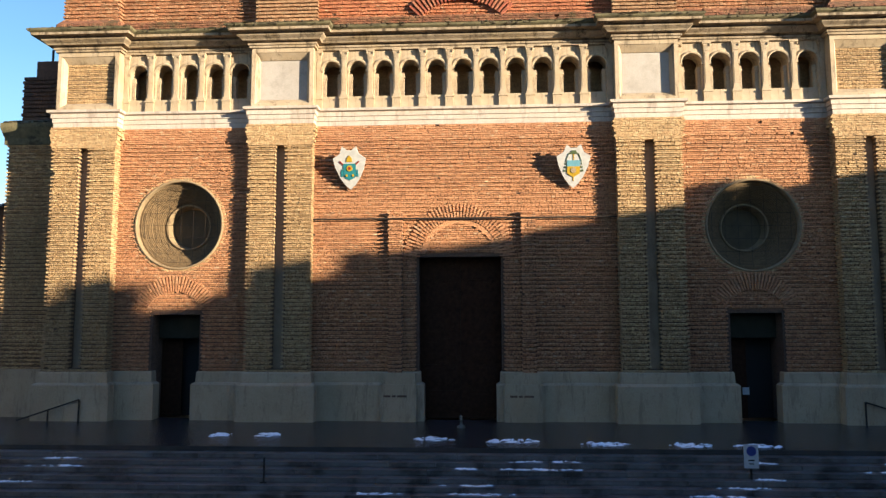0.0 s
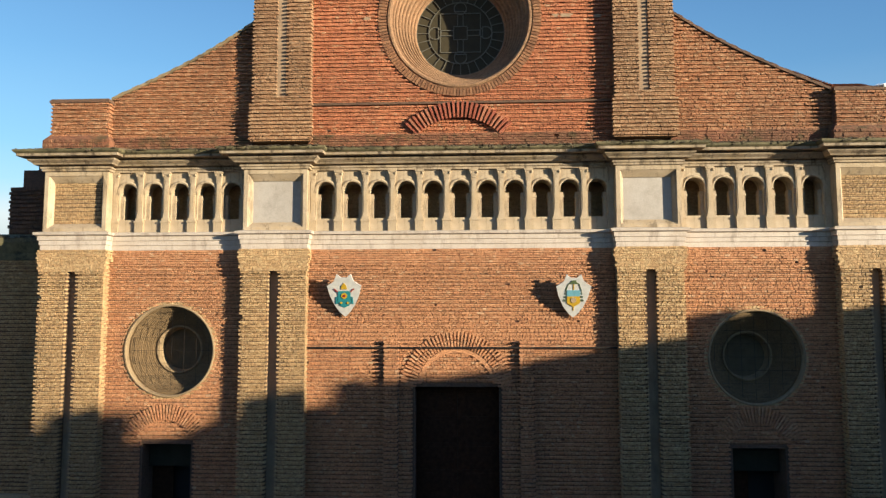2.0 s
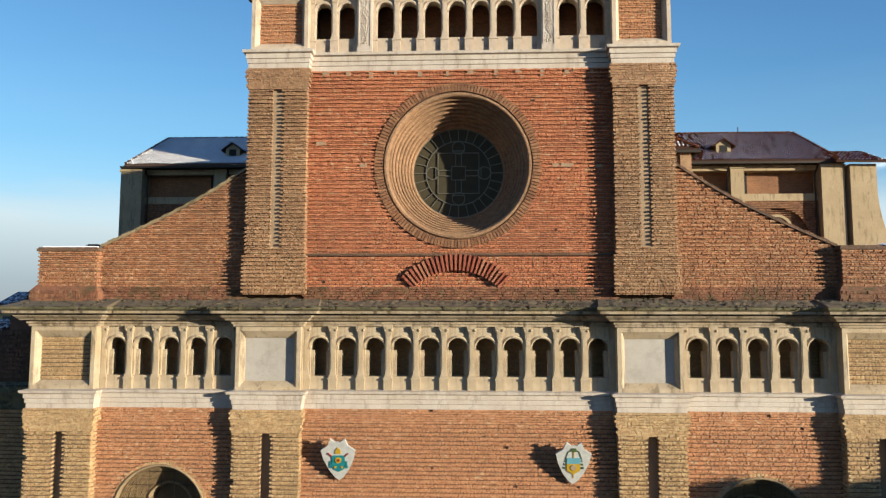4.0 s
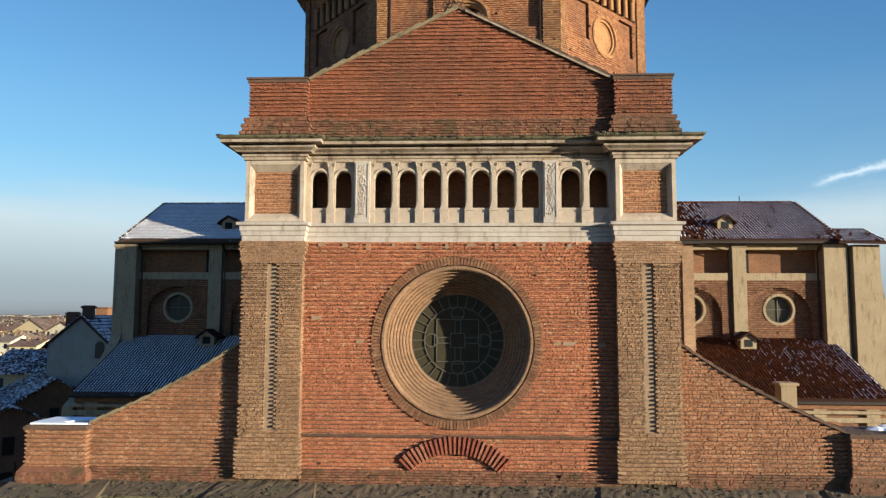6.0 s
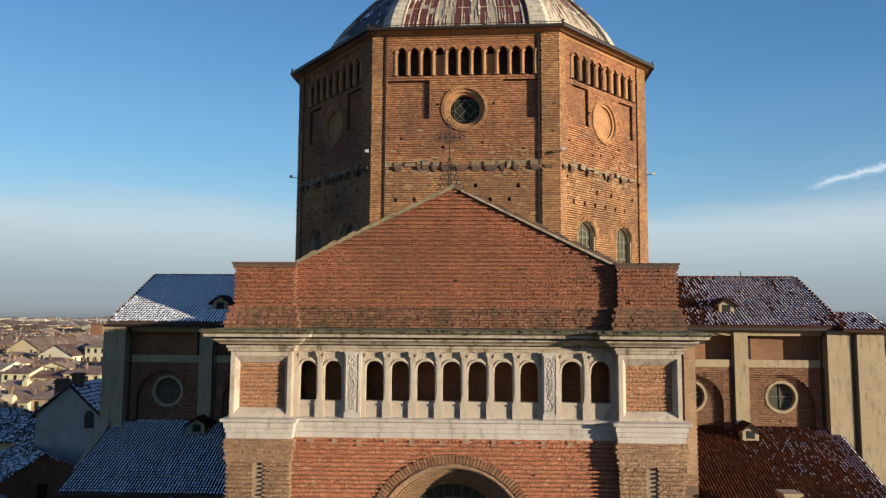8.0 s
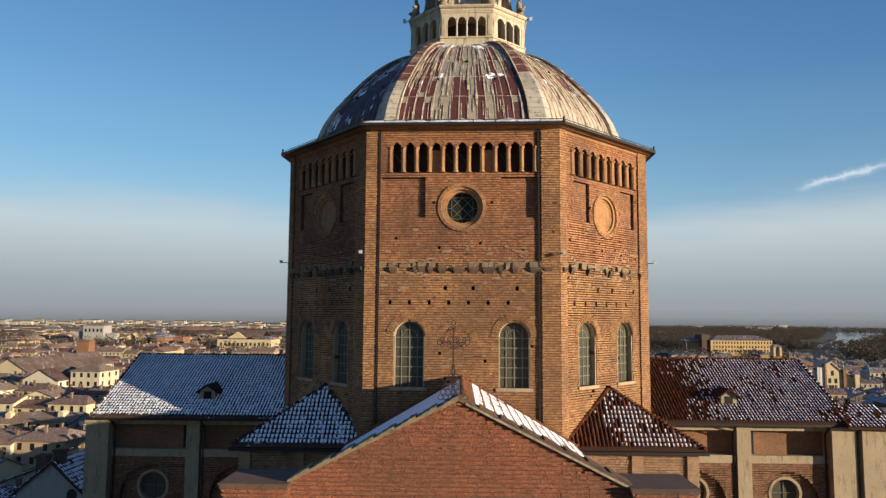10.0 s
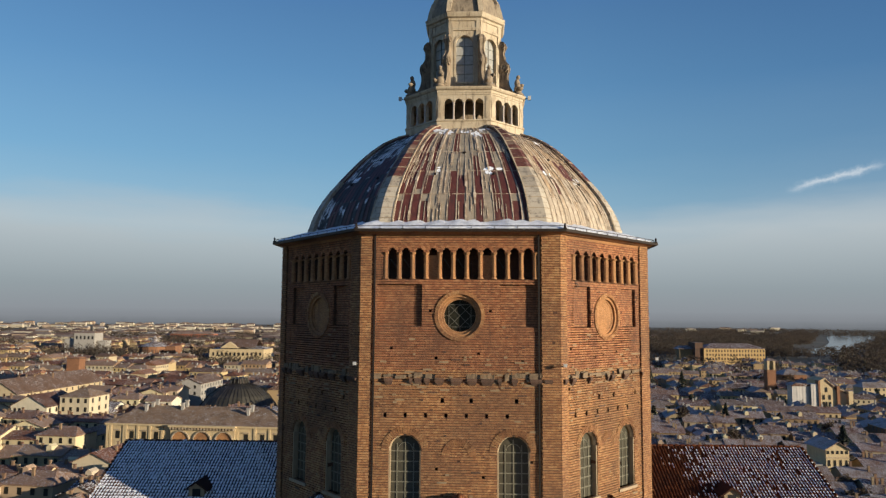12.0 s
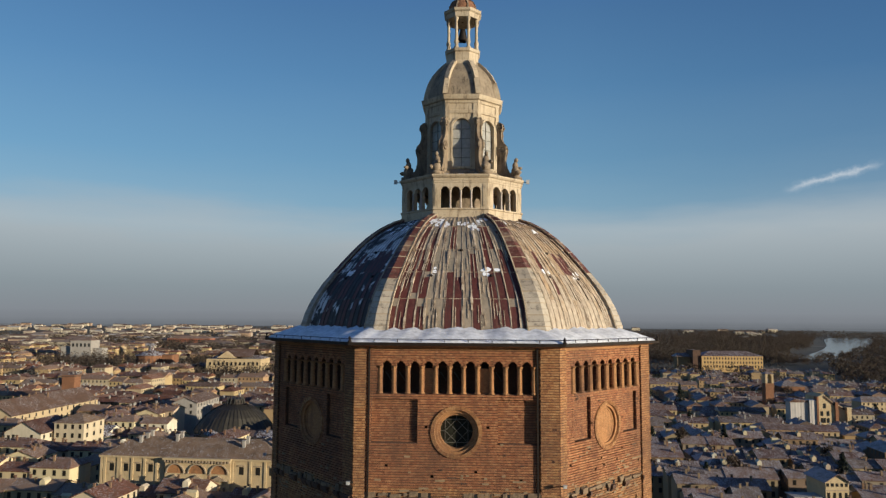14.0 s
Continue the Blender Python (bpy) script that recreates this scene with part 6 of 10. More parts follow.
    if s > 0:
        mb = MB()
        pts = [(36.4, 31.3), (38.9, 31.3)] + [(38.9 + 4.6 * (j / 10) ** 1.7, 28.5 - 12 * (j / 10)) for j in range(11)] + [(36.4, 16)]
        mb.prism([(X(u), z) for u, z in pts], Y - 1.2, Y + 1.0)
        part("end_buttress", mb, PLASTER, t, "pale plastered buttress with a curved back")
        mb = MB()
        p = [(X(34.8), 38.6, 31.55), (X(40.2), 38.6, 31.45), (X(38.6), 42.3, 33.0), (X(34.8), 42.3, 33.2)]
        mb.add([(a, b, c - d) for d in (0.0, 0.2) for a, b, c in p], [(0, 1, 2, 3), (7, 6, 5, 4), (0, 4, 5, 1), (1, 5, 6, 2), (2, 6, 7, 3), (3, 7, 4, 0)])
        lw = part("low_roof", mb, BED_DARK, t)
        tile_roof("roof_tiles", (X(34.8), 42.3, 33.2), (1, 0, 0), (0, -3.7, -1.6), 4.4, 4.0, TILE_RED, lw, seed=77, pitch=0.36, tile=0.5, snow=lambda x, t: 0.8, pat=(0.10, 0.055))
        mb = MB()
        mb.bar((X(29.6), 49.4, 36.9), (X(29.6), 49.4, 37.7), 0.08)
        part("finial", mb, IRON, t)


transept(-1)
transept(1)

# chimney and small low roofs on the sunny side
cm = thing("chimney", "square plastered chimney stack beside the chapel", "chimney")
mb = MB()
mb.box(25.1, 26.3, 27.6, 28.8, GROUND, 19.0)
part("shaft", mb, PLASTER, cm)
mb = MB()
mb.box(24.95, 26.45, 27.45, 28.95, 19.0, 19.2)
part("cap", mb, PLINTH, cm)
sh = thing("low_annex", "low plastered annex with shed tile roofs", "annex")
mb = MB()
mb.box(18.6, 24.8, 26.0, 31.0, GROUND, 15.4)
part("wall", mb, PLASTER, sh)
for k, (x0, x1, z) in enumerate(((18.6, 22.0, 16.6), (22.3, 24.9, 16.0))):
    mb = MB()
    p = [(x0, 25.6, z - 1.0), (x1, 25.6, z - 1.0), (x1, 31.0, z + 0.6), (x0, 31.0, z + 0.6)]
    mb.add([(a, b, c - d) for d in (0.0, 0.2) for a, b, c in p], [(0, 1, 2, 3), (7, 6, 5, 4), (0, 4, 5, 1), (1, 5, 6, 2), (2, 6, 7, 3), (3, 7, 4, 0)])
    rf = part("roof", mb, BED_DARK, sh)
    tile_roof("roof_tiles", (x0, 31.0, z + 0.62), (1, 0, 0), (0, -5.4, -1.6), x1 - x0, 5.6, TILE_RED, rf, seed=88 + k, pitch=0.36, tile=0.5, snow=drift(0.3, 0.1, 0.9, 9 + k), pat=(0.10, 0.055))

# corner blocks with hipped roofs between nave and transepts
for s in (-1, 1):
    X = lambda u: AX + s * u
    cb = thing("corner_block", "corner block with a hipped tile roof against the drum", "corner block", group="corner blocks")
    x0, x1 = sorted((X(8.0), X(18.6)))
    mb = MB()
    mb.box(x0, x1, 30.6, 44, GROUND, 30.6)
    wl = part("wall", mb, MORTAR_TAN, cb)
    part("brickwork", brick_mesh("brickwork", brick_list(x0, x1, 19.0, 30.4, [], row=0.2, long=0.24, seed=545 + s), 30.6, BRICK_HIGH), None, wl, kind="stuff")
    mb = MB()
    for u in (9.5, 13.2, 17.6):
        a, b = sorted((X(u), X(u + 0.9)))
        mb.box(a, b, 30.35, 30.7, 20, 30.6)
    part("pilaster", mb, BRICK_HIGH, cb)
    ap = Vector((X(12.4), 34.8, 35.2))
    e0, e1, e2, e3 = Vector((X(7.4), 30.0, 30.75)), Vector((X(19.2), 30.0, 30.75)), Vector((X(19.2), 41, 30.75)), Vector((X(7.4), 36, 30.75))
    mb = MB()
    mb.add([e0, e1, e2, e3, ap], [(0, 1, 4), (1, 2, 4), (2, 3, 4), (3, 0, 4), (3, 2, 1, 0)])
    rf = part("roof", mb, BED_SNOW if s < 0 else BED_DARK, cb)
    for p, q in ((e0, e1), (e1, e2)):
        ac = (q - p).normalized()
        f = (ap - p).dot(ac)
        foot = p + ac * f
        dn = foot - ap
        W, L = (q - p).length, dn.length
        tile_roof("roof_tiles", ap - ac * f + Vector((0, 0, 0.03)), ac, dn, W, L, TILE_SNOWY if s < 0 else TILE_RED, rf, seed=61 + s, pitch=0.34, tile=0.47, snow=(lambda x, t: 1.0) if s < 0 else (lambda x, t, d=drift(0.35, 0.6, 1.05, 4): d(x, t) * min(1.0, max(0.0, (x - 1.5 - 3.0 * t) / 2.0))), pat=(0.15, 0.075) if s < 0 else (0.07, 0.045), left=lambda t, f=f: f * (1 - t), right=lambda t, f=f, W=W: f + (W - f) * t)
    mb = MB()
    for p in (e0, e1):
        for k in range(26):
            c = ap.lerp(p, k / 26)
            mb.ball((c.x, c.y, c.z + 0.1), 0.24, 0.24, 0.16, 6, 3)
    part("hip_tiles", mb, TILE_SNOWY if s < 0 else TILE_RED, rf, kind="stuff")
    mb = MB()
    mb.sweep([(x0 - 0.5, 41), (x0 - 0.5, 30.0), (x1 + 0.5, 30.0), (x1 + 0.5, 41)], [(-0.2, 30.45), (0.12, 30.45), (0.12, 30.7), (-0.2, 30.7)])
    part("gutter", mb, IRON, cb)

# ---- octagonal drum ----
LEDGE = stone_material("ledge_stone", (0.42, 0.30, 0.18), (0.17, 0.12, 0.075), 1.6, 0.9, 0.85)
CX, CY, SPIN = 1.05, 48.6, -2.0
HUB = Matrix.Translation((CX, CY, 0)) @ Matrix.Rotation(radians(SPIN), 4, "Z")
OCT = [(-7.95, -18.3), (7.95, -18.3), (17.2, -8.0), (17.2, 8.0), (7.95, 18.3), (-7.95, 18.3), (-17.2, 8.0), (-17.2, -8.0)]
drum = thing("octagonal_drum", "tall octagonal brick drum with small arcades and arched windows", "drum")


def face_matrix(i):
    a, b = Vector(OCT[i]), Vector(OCT[(i + 1) % 8])
    d = (b - a).normalized()
    mid = (a + b) / 2
    return HUB @ Matrix(((d.x, -d.y, 0, mid.x), (d.y, d.x, 0, mid.y), (0, 0, 1, 0), (0, 0, 0, 1))), (b - a).length


for i in range(8):
    m, w = face_matrix(i)
    shown = i in (0, 1, 2, 6, 7)
    h = w / 2
    count = 11 if i % 2 == 0 else 8
    span = 6.05 if i % 2 == 0 else 5.0
    pit = 2 * span / count
    wu = 4.3 if i % 2 == 0 else 3.0
    hs = []
    if shown:
        hs += [arched_hole(-span + (k + 0.5) * pit - 0.36, -span + (k + 0.5) * pit + 0.36, 53.35, 55.5) for k in range(count)]
        hs += [arched_hole(u - 1.28, u + 1.28, 35.6, 39.7) for u in (-wu, wu)]
        hs += [round_hole(0, 50.4, 1.95)]
        if i % 2 == 0:
            hs += [square_hole(-6.75, -3.05, 49.55, 52.9), square_hole(3.25, 6.5, 49.55, 52.9)]
        else:
            hs += [square_hole(-4.9, -2.5, 49.55, 52.9), square_hole(2.5, 4.9, 49.55, 52.9)]
        hs += [square_hole(-h + 1.9 + k * 1.62, -h + 2.16 + k * 1.62, 42.35, 42.63) for k in range(int((w - 3) / 1.62))]
        hs += [square_hole(u, u + 0.28, 43.5, 43.82) for u in (-1.5, 0.8, 4.4)]
        hs += [square_hole(u, u + 0.24, z, z + 0.26) for u, z in ((-2.5, 50.6), (2.35, 50.6), (-2.0, 46.9), (1.4, 47.2), (-5.6, 47.6), (4.9, 46.7), (-1.9, 38.2), (1.8, 37.6), (-0.3, 35.2), (1.9, 33.4), (-2.1, 33.9), (5.6, 38.9))]
    mb = MB(m)
    backing(mb, -h + 0.05, h - 0.05, 28.0, 57.2, 0.0, 0.7, hs, 0.2)
    face = part("drum_wall", mb, MORTAR_DRUM, drum)
    if not shown:
        continue
    ROW = dict(row=0.2, tall=0.142, long=0.25)
    part("brickwork", brick_mesh("brickwork", brick_list(-h + 0.8, h - 1.4, 30, 44.9, hs, **ROW, seed=600 + i, out=0.085, tooth=0.0), 0.0, BRICK_DRUM, m, depth=0.15), None, face, kind="stuff")
    part("brickwork", brick_mesh("brickwork", brick_list(-h + 0.8, h - 1.4, 46.1, 57.1, hs, **ROW, seed=620 + i, out=0.085, tooth=0.0), 0.0, BRICK_CROWN, m, depth=0.15), None, face, kind="stuff")
    for a, b, k in ((-h - 0.1, -h + 0.8, 640), (h - 1.4, h + 0.1, 660)):
        strip = part("corner_strip", MB(m).box(a + 0.02, b - 0.02, -0.18, 0.1, 29, 57.0), MORTAR_DRUM, face)
        part("brickwork", brick_mesh("brickwork", brick_list(a, b, 30, 57.0, [], **ROW, seed=k + i, out=0.07, tooth=0.035), -0.18, BRICK_DRUM, m, depth=0.05), None, strip, kind="stuff")
    mb = MB(m)
    for a, b in ((-6.8, -3.0), (3.2, 6.55)) if i % 2 == 0 else ((-4.95, -2.45), (2.45, 4.95)):
        part("sunk_panel", MB(m).box(a, b, 0.3, 0.36, 49.5, 52.95), MORTAR_DRUM, face)
    bl = []
    for k, (a, b) in enumerate(((-6.75, -3.05), (3.25, 6.5)) if i % 2 == 0 else ((-4.9, -2.5), (2.5, 4.9))):
        bl += brick_list(a, b, 49.55, 52.9, [], row=0.2, tall=0.14, long=0.24, out=0.07, seed=680 + i + k)
    part("brickwork", brick_mesh("brickwork", bl, 0.3, BRICK_CROWN, m), None, face, kind="stuff")
    # small arcade: brick pillars, fans and a back whose dark brick holds the recess's shade, with a few blocked
    # openings
    mb = MB(m)
    for k in range(count):
        u = -span + (k + 0.5) * pit
        for j in range(9):
            mb.wedge(u, 55.5, 0.38, 0.62, math.pi * (j + 0.5) / 9, math.pi / 18 * 0.7, -0.08, 0.1)
    part("arch_band", mb, BRICK_CROWN, face, kind="stuff")
    for k in range(count + 1):
        mb = MB(m)
        u = -span + k * pit
        q = pit / 2 - 0.37
        mb.lathe([(q * 1.5, 53.35), (q * 1.1, 53.5), (q, 55.3), (q * 1.6, 55.5)], u, 0.02, 8)
        part("colonnette", mb, BRICK_DRUM, face)
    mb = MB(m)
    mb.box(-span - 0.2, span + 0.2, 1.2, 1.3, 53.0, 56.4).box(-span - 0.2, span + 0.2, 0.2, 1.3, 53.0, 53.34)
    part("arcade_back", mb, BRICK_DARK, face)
    for k in ((3, 7) if i % 2 == 0 else (4,)):
        u = -span + (k + 0.5) * pit
        part("blocked_opening", MB(m).box(u - 0.4, u + 0.4, 0.25, 0.4, 53.3, 55.3), BRICK_DRUM, face)
    mb = MB(m)
    for k in range(count):
        if k in (0, 1, 4, 5, 8) and i % 2 == 0:
            u = -span + (k + 0.5) * pit
            mb.bar((u - 0.2, 0.5, 55.0), (u + 0.25, 0.9, 54.3), 0.09)
    if mb.v:
        part("strut", mb, LEAD, face)
    # rosette
    ro = part("rosette", MB(m).ring([(2.0, 0.02), (2.0, -0.1), (1.72, -0.12), (1.68, 0.0), (1.5, 0.02), (1.48, 0.2), (1.3, 0.22), (1.28, 0.75)], 0, 50.4, 48), BRICK_DRUM, face, "round brick surround")
    mb = MB(m)
    for k in range(72):
        mb.wedge(0, 50.4, 1.74, 2.02, 2 * math.pi * k / 72, math.pi / 72 * 0.8, -0.17, 0.0)
    part("brick_ring", mb, BRICK_DRUM, ro, kind="stuff")
    mb = MB(m)
    if i % 2 == 0:
        mb.ring([(1.3, 0.72), (0.0, 0.73)], 0, 50.4, 36)
        part("pane", mb, GLASS, ro)
        mb = MB(m)
        rim = lambda rr, a: (rr * math.cos(a), 0.68, 50.4 + rr * math.sin(a))
        for k in range(4):
            a = math.pi / 4 + math.pi * k / 2
            mb.bar(rim(1.28, a), rim(1.28, a + math.pi / 2), 0.05)
            mb.bar(rim(0.9, a + math.pi / 4), rim(0.9, a + 3 * math.pi / 4), 0.05)
            mb.bar(rim(0.0, a), rim(1.28, a), 0.04).bar(rim(0.9, a + math.pi / 4), rim(1.28, a + math.pi / 4), 0.04)
        part("tracery", mb, LEAD, ro, kind="stuff")
    else:
        mb.ring([(1.3, 0.25), (0.0, 0.24)], 0, 50.4, 36)
        part("blind_panel", mb, BRICK_DRUM, ro, "blind roundel of smoothed brick")
    # arched windows
    # patched places: pale repair stones and proud blocks of dark brick
    q = random.Random(1200 + i)
    for mat, count, low, high in ((RIM, 46, 43.6, 47.2), (RIM, 34, 31.0, 52.0), (BRICK_DARK, 60, 31.0, 56.0)):
        mb = MB(m)
        for _ in range(count):
            u, z, wide = q.uniform(-h + 1.0, h - 1.6), low + 0.2 * q.randrange(int((high - low) / 0.2)), q.choice((0.2, 0.25, 0.3, 0.5, 0.75))
            if not any(g(z + 0.1) and g(z + 0.1)[0] - 0.8 < u + wide and u < g(z + 0.1)[1] + 0.8 for g in hs):
                mb.box(u, u + wide, -0.1 - q.uniform(0.0, 0.03), 0.02, z + 0.03, z + 0.17)
        part("patching", mb, mat, face, "patches of other brick in the wall", kind="stuff")
    for u in (-wu, wu):
        wd = part("arched_window", MB(m).box(u - 1.42, u + 1.42, 0.5, 0.56, 35.4, 41.1), PANE, face, "tall arched window with small panes")
        mb = MB(m)
        for k in range(-1, 2):
            mb.bar((u + k * 0.66, 0.47, 35.6), (u + k * 0.66, 0.47, 40.6 if k == 0 else 40.2), 0.075)
        for k in range(1, 6):
            mb.bar((u - 1.3, 0.47, 35.6 + k * 0.8), (u + 1.3, 0.47, 35.6 + k * 0.8), 0.075)
        mb.ring([(0.55, 0.45), (0.6, 0.45), (0.6, 0.49), (0.55, 0.49)], u, 39.7, 14, 0, math.pi)
        part("glazing", mb, GLAZING, wd, "pale green glazing bars")
        mb = MB(m)
        mb.ring([(1.3, -0.02), (1.16, 0.3), (1.16, 0.5)], u, 39.7, 20, 0, math.pi)
        for sgn in (-1, 1):
            a, b = sorted((u + sgn * 1.16, u + sgn * 1.3))
            mb.box(a, b, 0.0, 0.5, 35.5, 39.7)
        part("window_frame", mb, PLASTER, wd)
        mb = MB(m)
        mb.box(u - 1.5, u + 1.5, -0.2, 0.5, 35.35, 35.6)
        part("sill", mb, PLINTH, wd)
        fan_mb = MB(m)
        for k in range(26):
            fan_mb.wedge(u, 39.7, 1.36, 1.88, math.pi * (k + 0.5) / 26, math.pi / 52 * 0.66, -0.13, 0.075)
        part("brick_hood", fan_mb, BRICK_DRUM, wd, kind="stuff")
    fan_mb = MB(m)
    for k in range(20):
        fan_mb.wedge(0, 39.4, 0.75, 1.35, math.pi * (k + 0.5) / 20, math.pi / 40 * 0.66, -0.13, 0.05)
    part("blind_fan", fan_mb, BRICK_DRUM, face, kind="stuff")
    # ragged broken ledge: pale blocks, some lost, on worn consoles, with black boxes between for the dark of sockets
    r = random.Random(700 + i)
    blocks, consoles, sockets = MB(m), MB(m), MB(m)
    jut = 0.17 if i == 0 else 0.28
    u = -h + 0.1
    while u < h - 0.3:
        k = r.uniform(0.3, 1.35)
        if r.random() < 0.85:
            o = jut * r.uniform(0.4, 1.3)
            z0, z1 = 45.3 + r.uniform(-0.12, 0.2), 45.9 + r.uniform(-0.28, 0.1)
            blocks.add([(u, -o, z0), (u + k, -o * r.uniform(0.5, 1.1), z0 + r.uniform(-0.05, 0.12)), (u + k, -o, z1), (u, -o * r.uniform(0.6, 1.1), z1 + r.uniform(-0.12, 0.05)), (u, 0.1, z0), (u + k, 0.1, z0), (u + k, 0.1, z1), (u, 0.1, z1)],
                       [(0, 1, 2, 3), (3, 2, 6, 7), (1, 0, 4, 5), (0, 3, 7, 4), (2, 1, 5, 6)])
        if r.random() < 0.7:
            o = (jut + 0.16) * r.uniform(0.6, 1.1)
            w0 = min(k, r.uniform(0.4, 1.1))
            consoles.add([(u + 0.05, -o, 45.42), (u + w0, -o * 0.9, 45.42), (u + w0 * 0.8, -0.1, 44.85), (u + 0.2, -0.1, 44.85), (u + 0.05, 0.1, 45.42), (u + w0, 0.1, 45.42), (u + w0 * 0.8, 0.1, 44.85), (u + 0.2, 0.1, 44.85), (u + 0.05, -o, 45.2), (u + w0, -o * 0.9, 45.2)],
                         [(8, 9, 1, 0), (3, 2, 9, 8), (0, 1, 5, 4), (8, 0, 4, 7, 3), (1, 9, 2, 6, 5)])
        if r.random() < 0.6:
            sockets.box(u + k, u + k + 0.24, -0.10, 0.05, 45.4, 45.75)
        u += k + r.uniform(0.05, 0.35)
    part("ledge_block", blocks, LEDGE, face, "broken pale ledge stones", kind="stuff")
    part("console", consoles, BRICK_DARK, face, "worn dark consoles under the ledge", kind="stuff")
    part("socket", sockets, BLACK, face, kind="stuff")
    part("brickwork", brick_mesh("brickwork", brick_list(-h + 0.9, h - 0.9, 44.9, 46.1, [], row=0.2, tall=0.14, long=0.24, seed=690 + i, out=0.07), 0.0, BRICK_DRUM, m, depth=0.15), None, face, kind="stuff")
    for u in (-h + 1.05, h - 1.62) if i % 2 == 0 else ():
        part("downpipe", MB(m).bar((u, -0.16, 57.0), (u, -0.16, 31.5), 0.13), PIPE, face)

# eaves, gutter and snow apron
plan = [tuple((HUB @ Vector((x, y, 0))).xy) for x, y in OCT]
mb = MB()
mb.sweep(plan, [(-0.4, 56.75), (0.1, 56.75), (0.16, 56.95), (0.5, 57.0), (0.7, 57.1), (0.95, 57.14), (0.95, 57.24), (-0.5, 57.24)], True)
part("cornice", mb, BRICK_DRUM, drum)
mb = MB()
mb.sweep(plan, [(0.85, 57.12), (1.12, 57.12), (1.15, 57.34), (1.05, 57.34), (0.9, 57.24)], True)
part("gutter", mb, PIPE, drum, "dark metal gutter")
for i in range(8):
    x, y = plan[i]
    out = (Vector((x, y)) - Vector((CX, CY))).normalized() * 1.05
    mb = MB()
    mb.lathe([(0.1, 57.25), (0.16, 57.4), (0.06, 57.55), (0.11, 57.7), (0.0, 57.85)], x + out.x, y + out.y, 8)
    mb.bar((x + out.x, y + out.y, 57.2), (x - out.x * 0.2, y - out.y * 0.2, 57.2), 0.14)
    part("spout", mb, PIPE, drum)

# small floodlights at the corners of the ledge
for i in (0, 1, 2, 7):
    x, y = plan[i]
    out = (Vector((x, y)) - Vector((CX, CY))).normalized()
    fl = thing("floodlight", "small white floodlight on an arm at the drum's corner", "floodlight", (x + out.x * 0.1, y + out.y * 0.1, 46.5), "drum floodlights")
    mb = MB()
    mb.bar((0, 0, 0), (out.x * 0.75, out.y * 0.75, 0.0), 0.07)
    part("arm", mb, PIPE, fl)
    mb = MB(Matrix.Translation((out.x * 0.8, out.y * 0.8, 0.05)))
    mb.box(-0.13, 0.13, -0.1, 0.1, -0.1, 0.12).box(-0.16, 0.16, -0.13, 0.13, 0.12, 0.15)
    part("lamp_housing", mb, WHITE, fl)

# ---- dome ----
dome = thing("dome", "eight-sided dome clad in red-brown and grey sheets with snow", "dome")
PROFILE = [(0.872, 58.2), (0.866, 58.7), (0.845, 59.9), (0.816, 61.0), (0.775, 62.2), (0.725, 63.35), (0.670, 64.55), (0.612, 65.75), (0.550, 66.85), (0.480, 67.85), (0.41, 68.55), (0.335, 69.05)]


def sheet_material(name, upper, lower, red, z0, z1, snow):
    """Painted roof sheets: a weathered upper tone, a lower one, red-brown ones among them, pale runs, snow in patches."""
    n = Nodes(name, 0.62, 0.1)
    sep = n.t.nodes.new("ShaderNodeSeparateXYZ")
    n.t.links.new(n.co, sep.inputs[0])
    high = n.node("ShaderNodeMapRange")
    high.inputs["From Min"].default_value, high.inputs["From Max"].default_value = z0, z1
    n.t.links.new(sep.outputs["Z"], high.inputs["Value"])
    way = n.mix(0.45, high.outputs["Result"], n.island())
    base = n.mix(n.ramp(way, [(0.40, 0.0), (0.60, 1.0)]), lower, upper)
    base = n.mix(n.ramp(n.island(), [(1.0 - red, 0.0), (1.0 - red + 0.02, 1.0)]), base, (0.105, 0.028, 0.022))
    base = n.mix(0.7, base, n.ramp(n.noise(1.4, 6, 0.72), [(0.3, 0.55), (0.7, 1.4)]), "MULTIPLY")
    runs = n.ramp(n.noise(1.5, 7, 0.75, (2.6, 2.6, 0.22)), [(0.52, 0.0), (0.66, 0.75)])
    c = n.mix(runs, base, {"dome_sheets_shaded": (0.10, 0.09, 0.085), "dome_sheets_red": (0.20, 0.10, 0.07), "dome_sheets_pale": (0.34, 0.21, 0.13)}.get(name, (0.50, 0.43, 0.31)))
    soot = n.ramp(n.noise(0.9, 6, 0.72, (1.6, 1.6, 0.5)), [(0.55, 0.0), (0.7, 0.7)])
    c = n.mix(soot, c, (0.04, 0.033, 0.028))
    if snow:
        lie = n.mix(0.75, n.ramp(high.outputs["Result"], [(0.2, 0.25), (0.85, 0.6)]), n.noise(0.26, 8, 0.68))
        c = n.mix(n.ramp(lie, [(snow, 0.0), (snow + 0.025, 1.0)]), c, (1.02, 1.10, 1.26))
    n.color(c)
    n.bump(n.noise(7, 5, 0.7), 0.35, 0.03)
    return n.mat


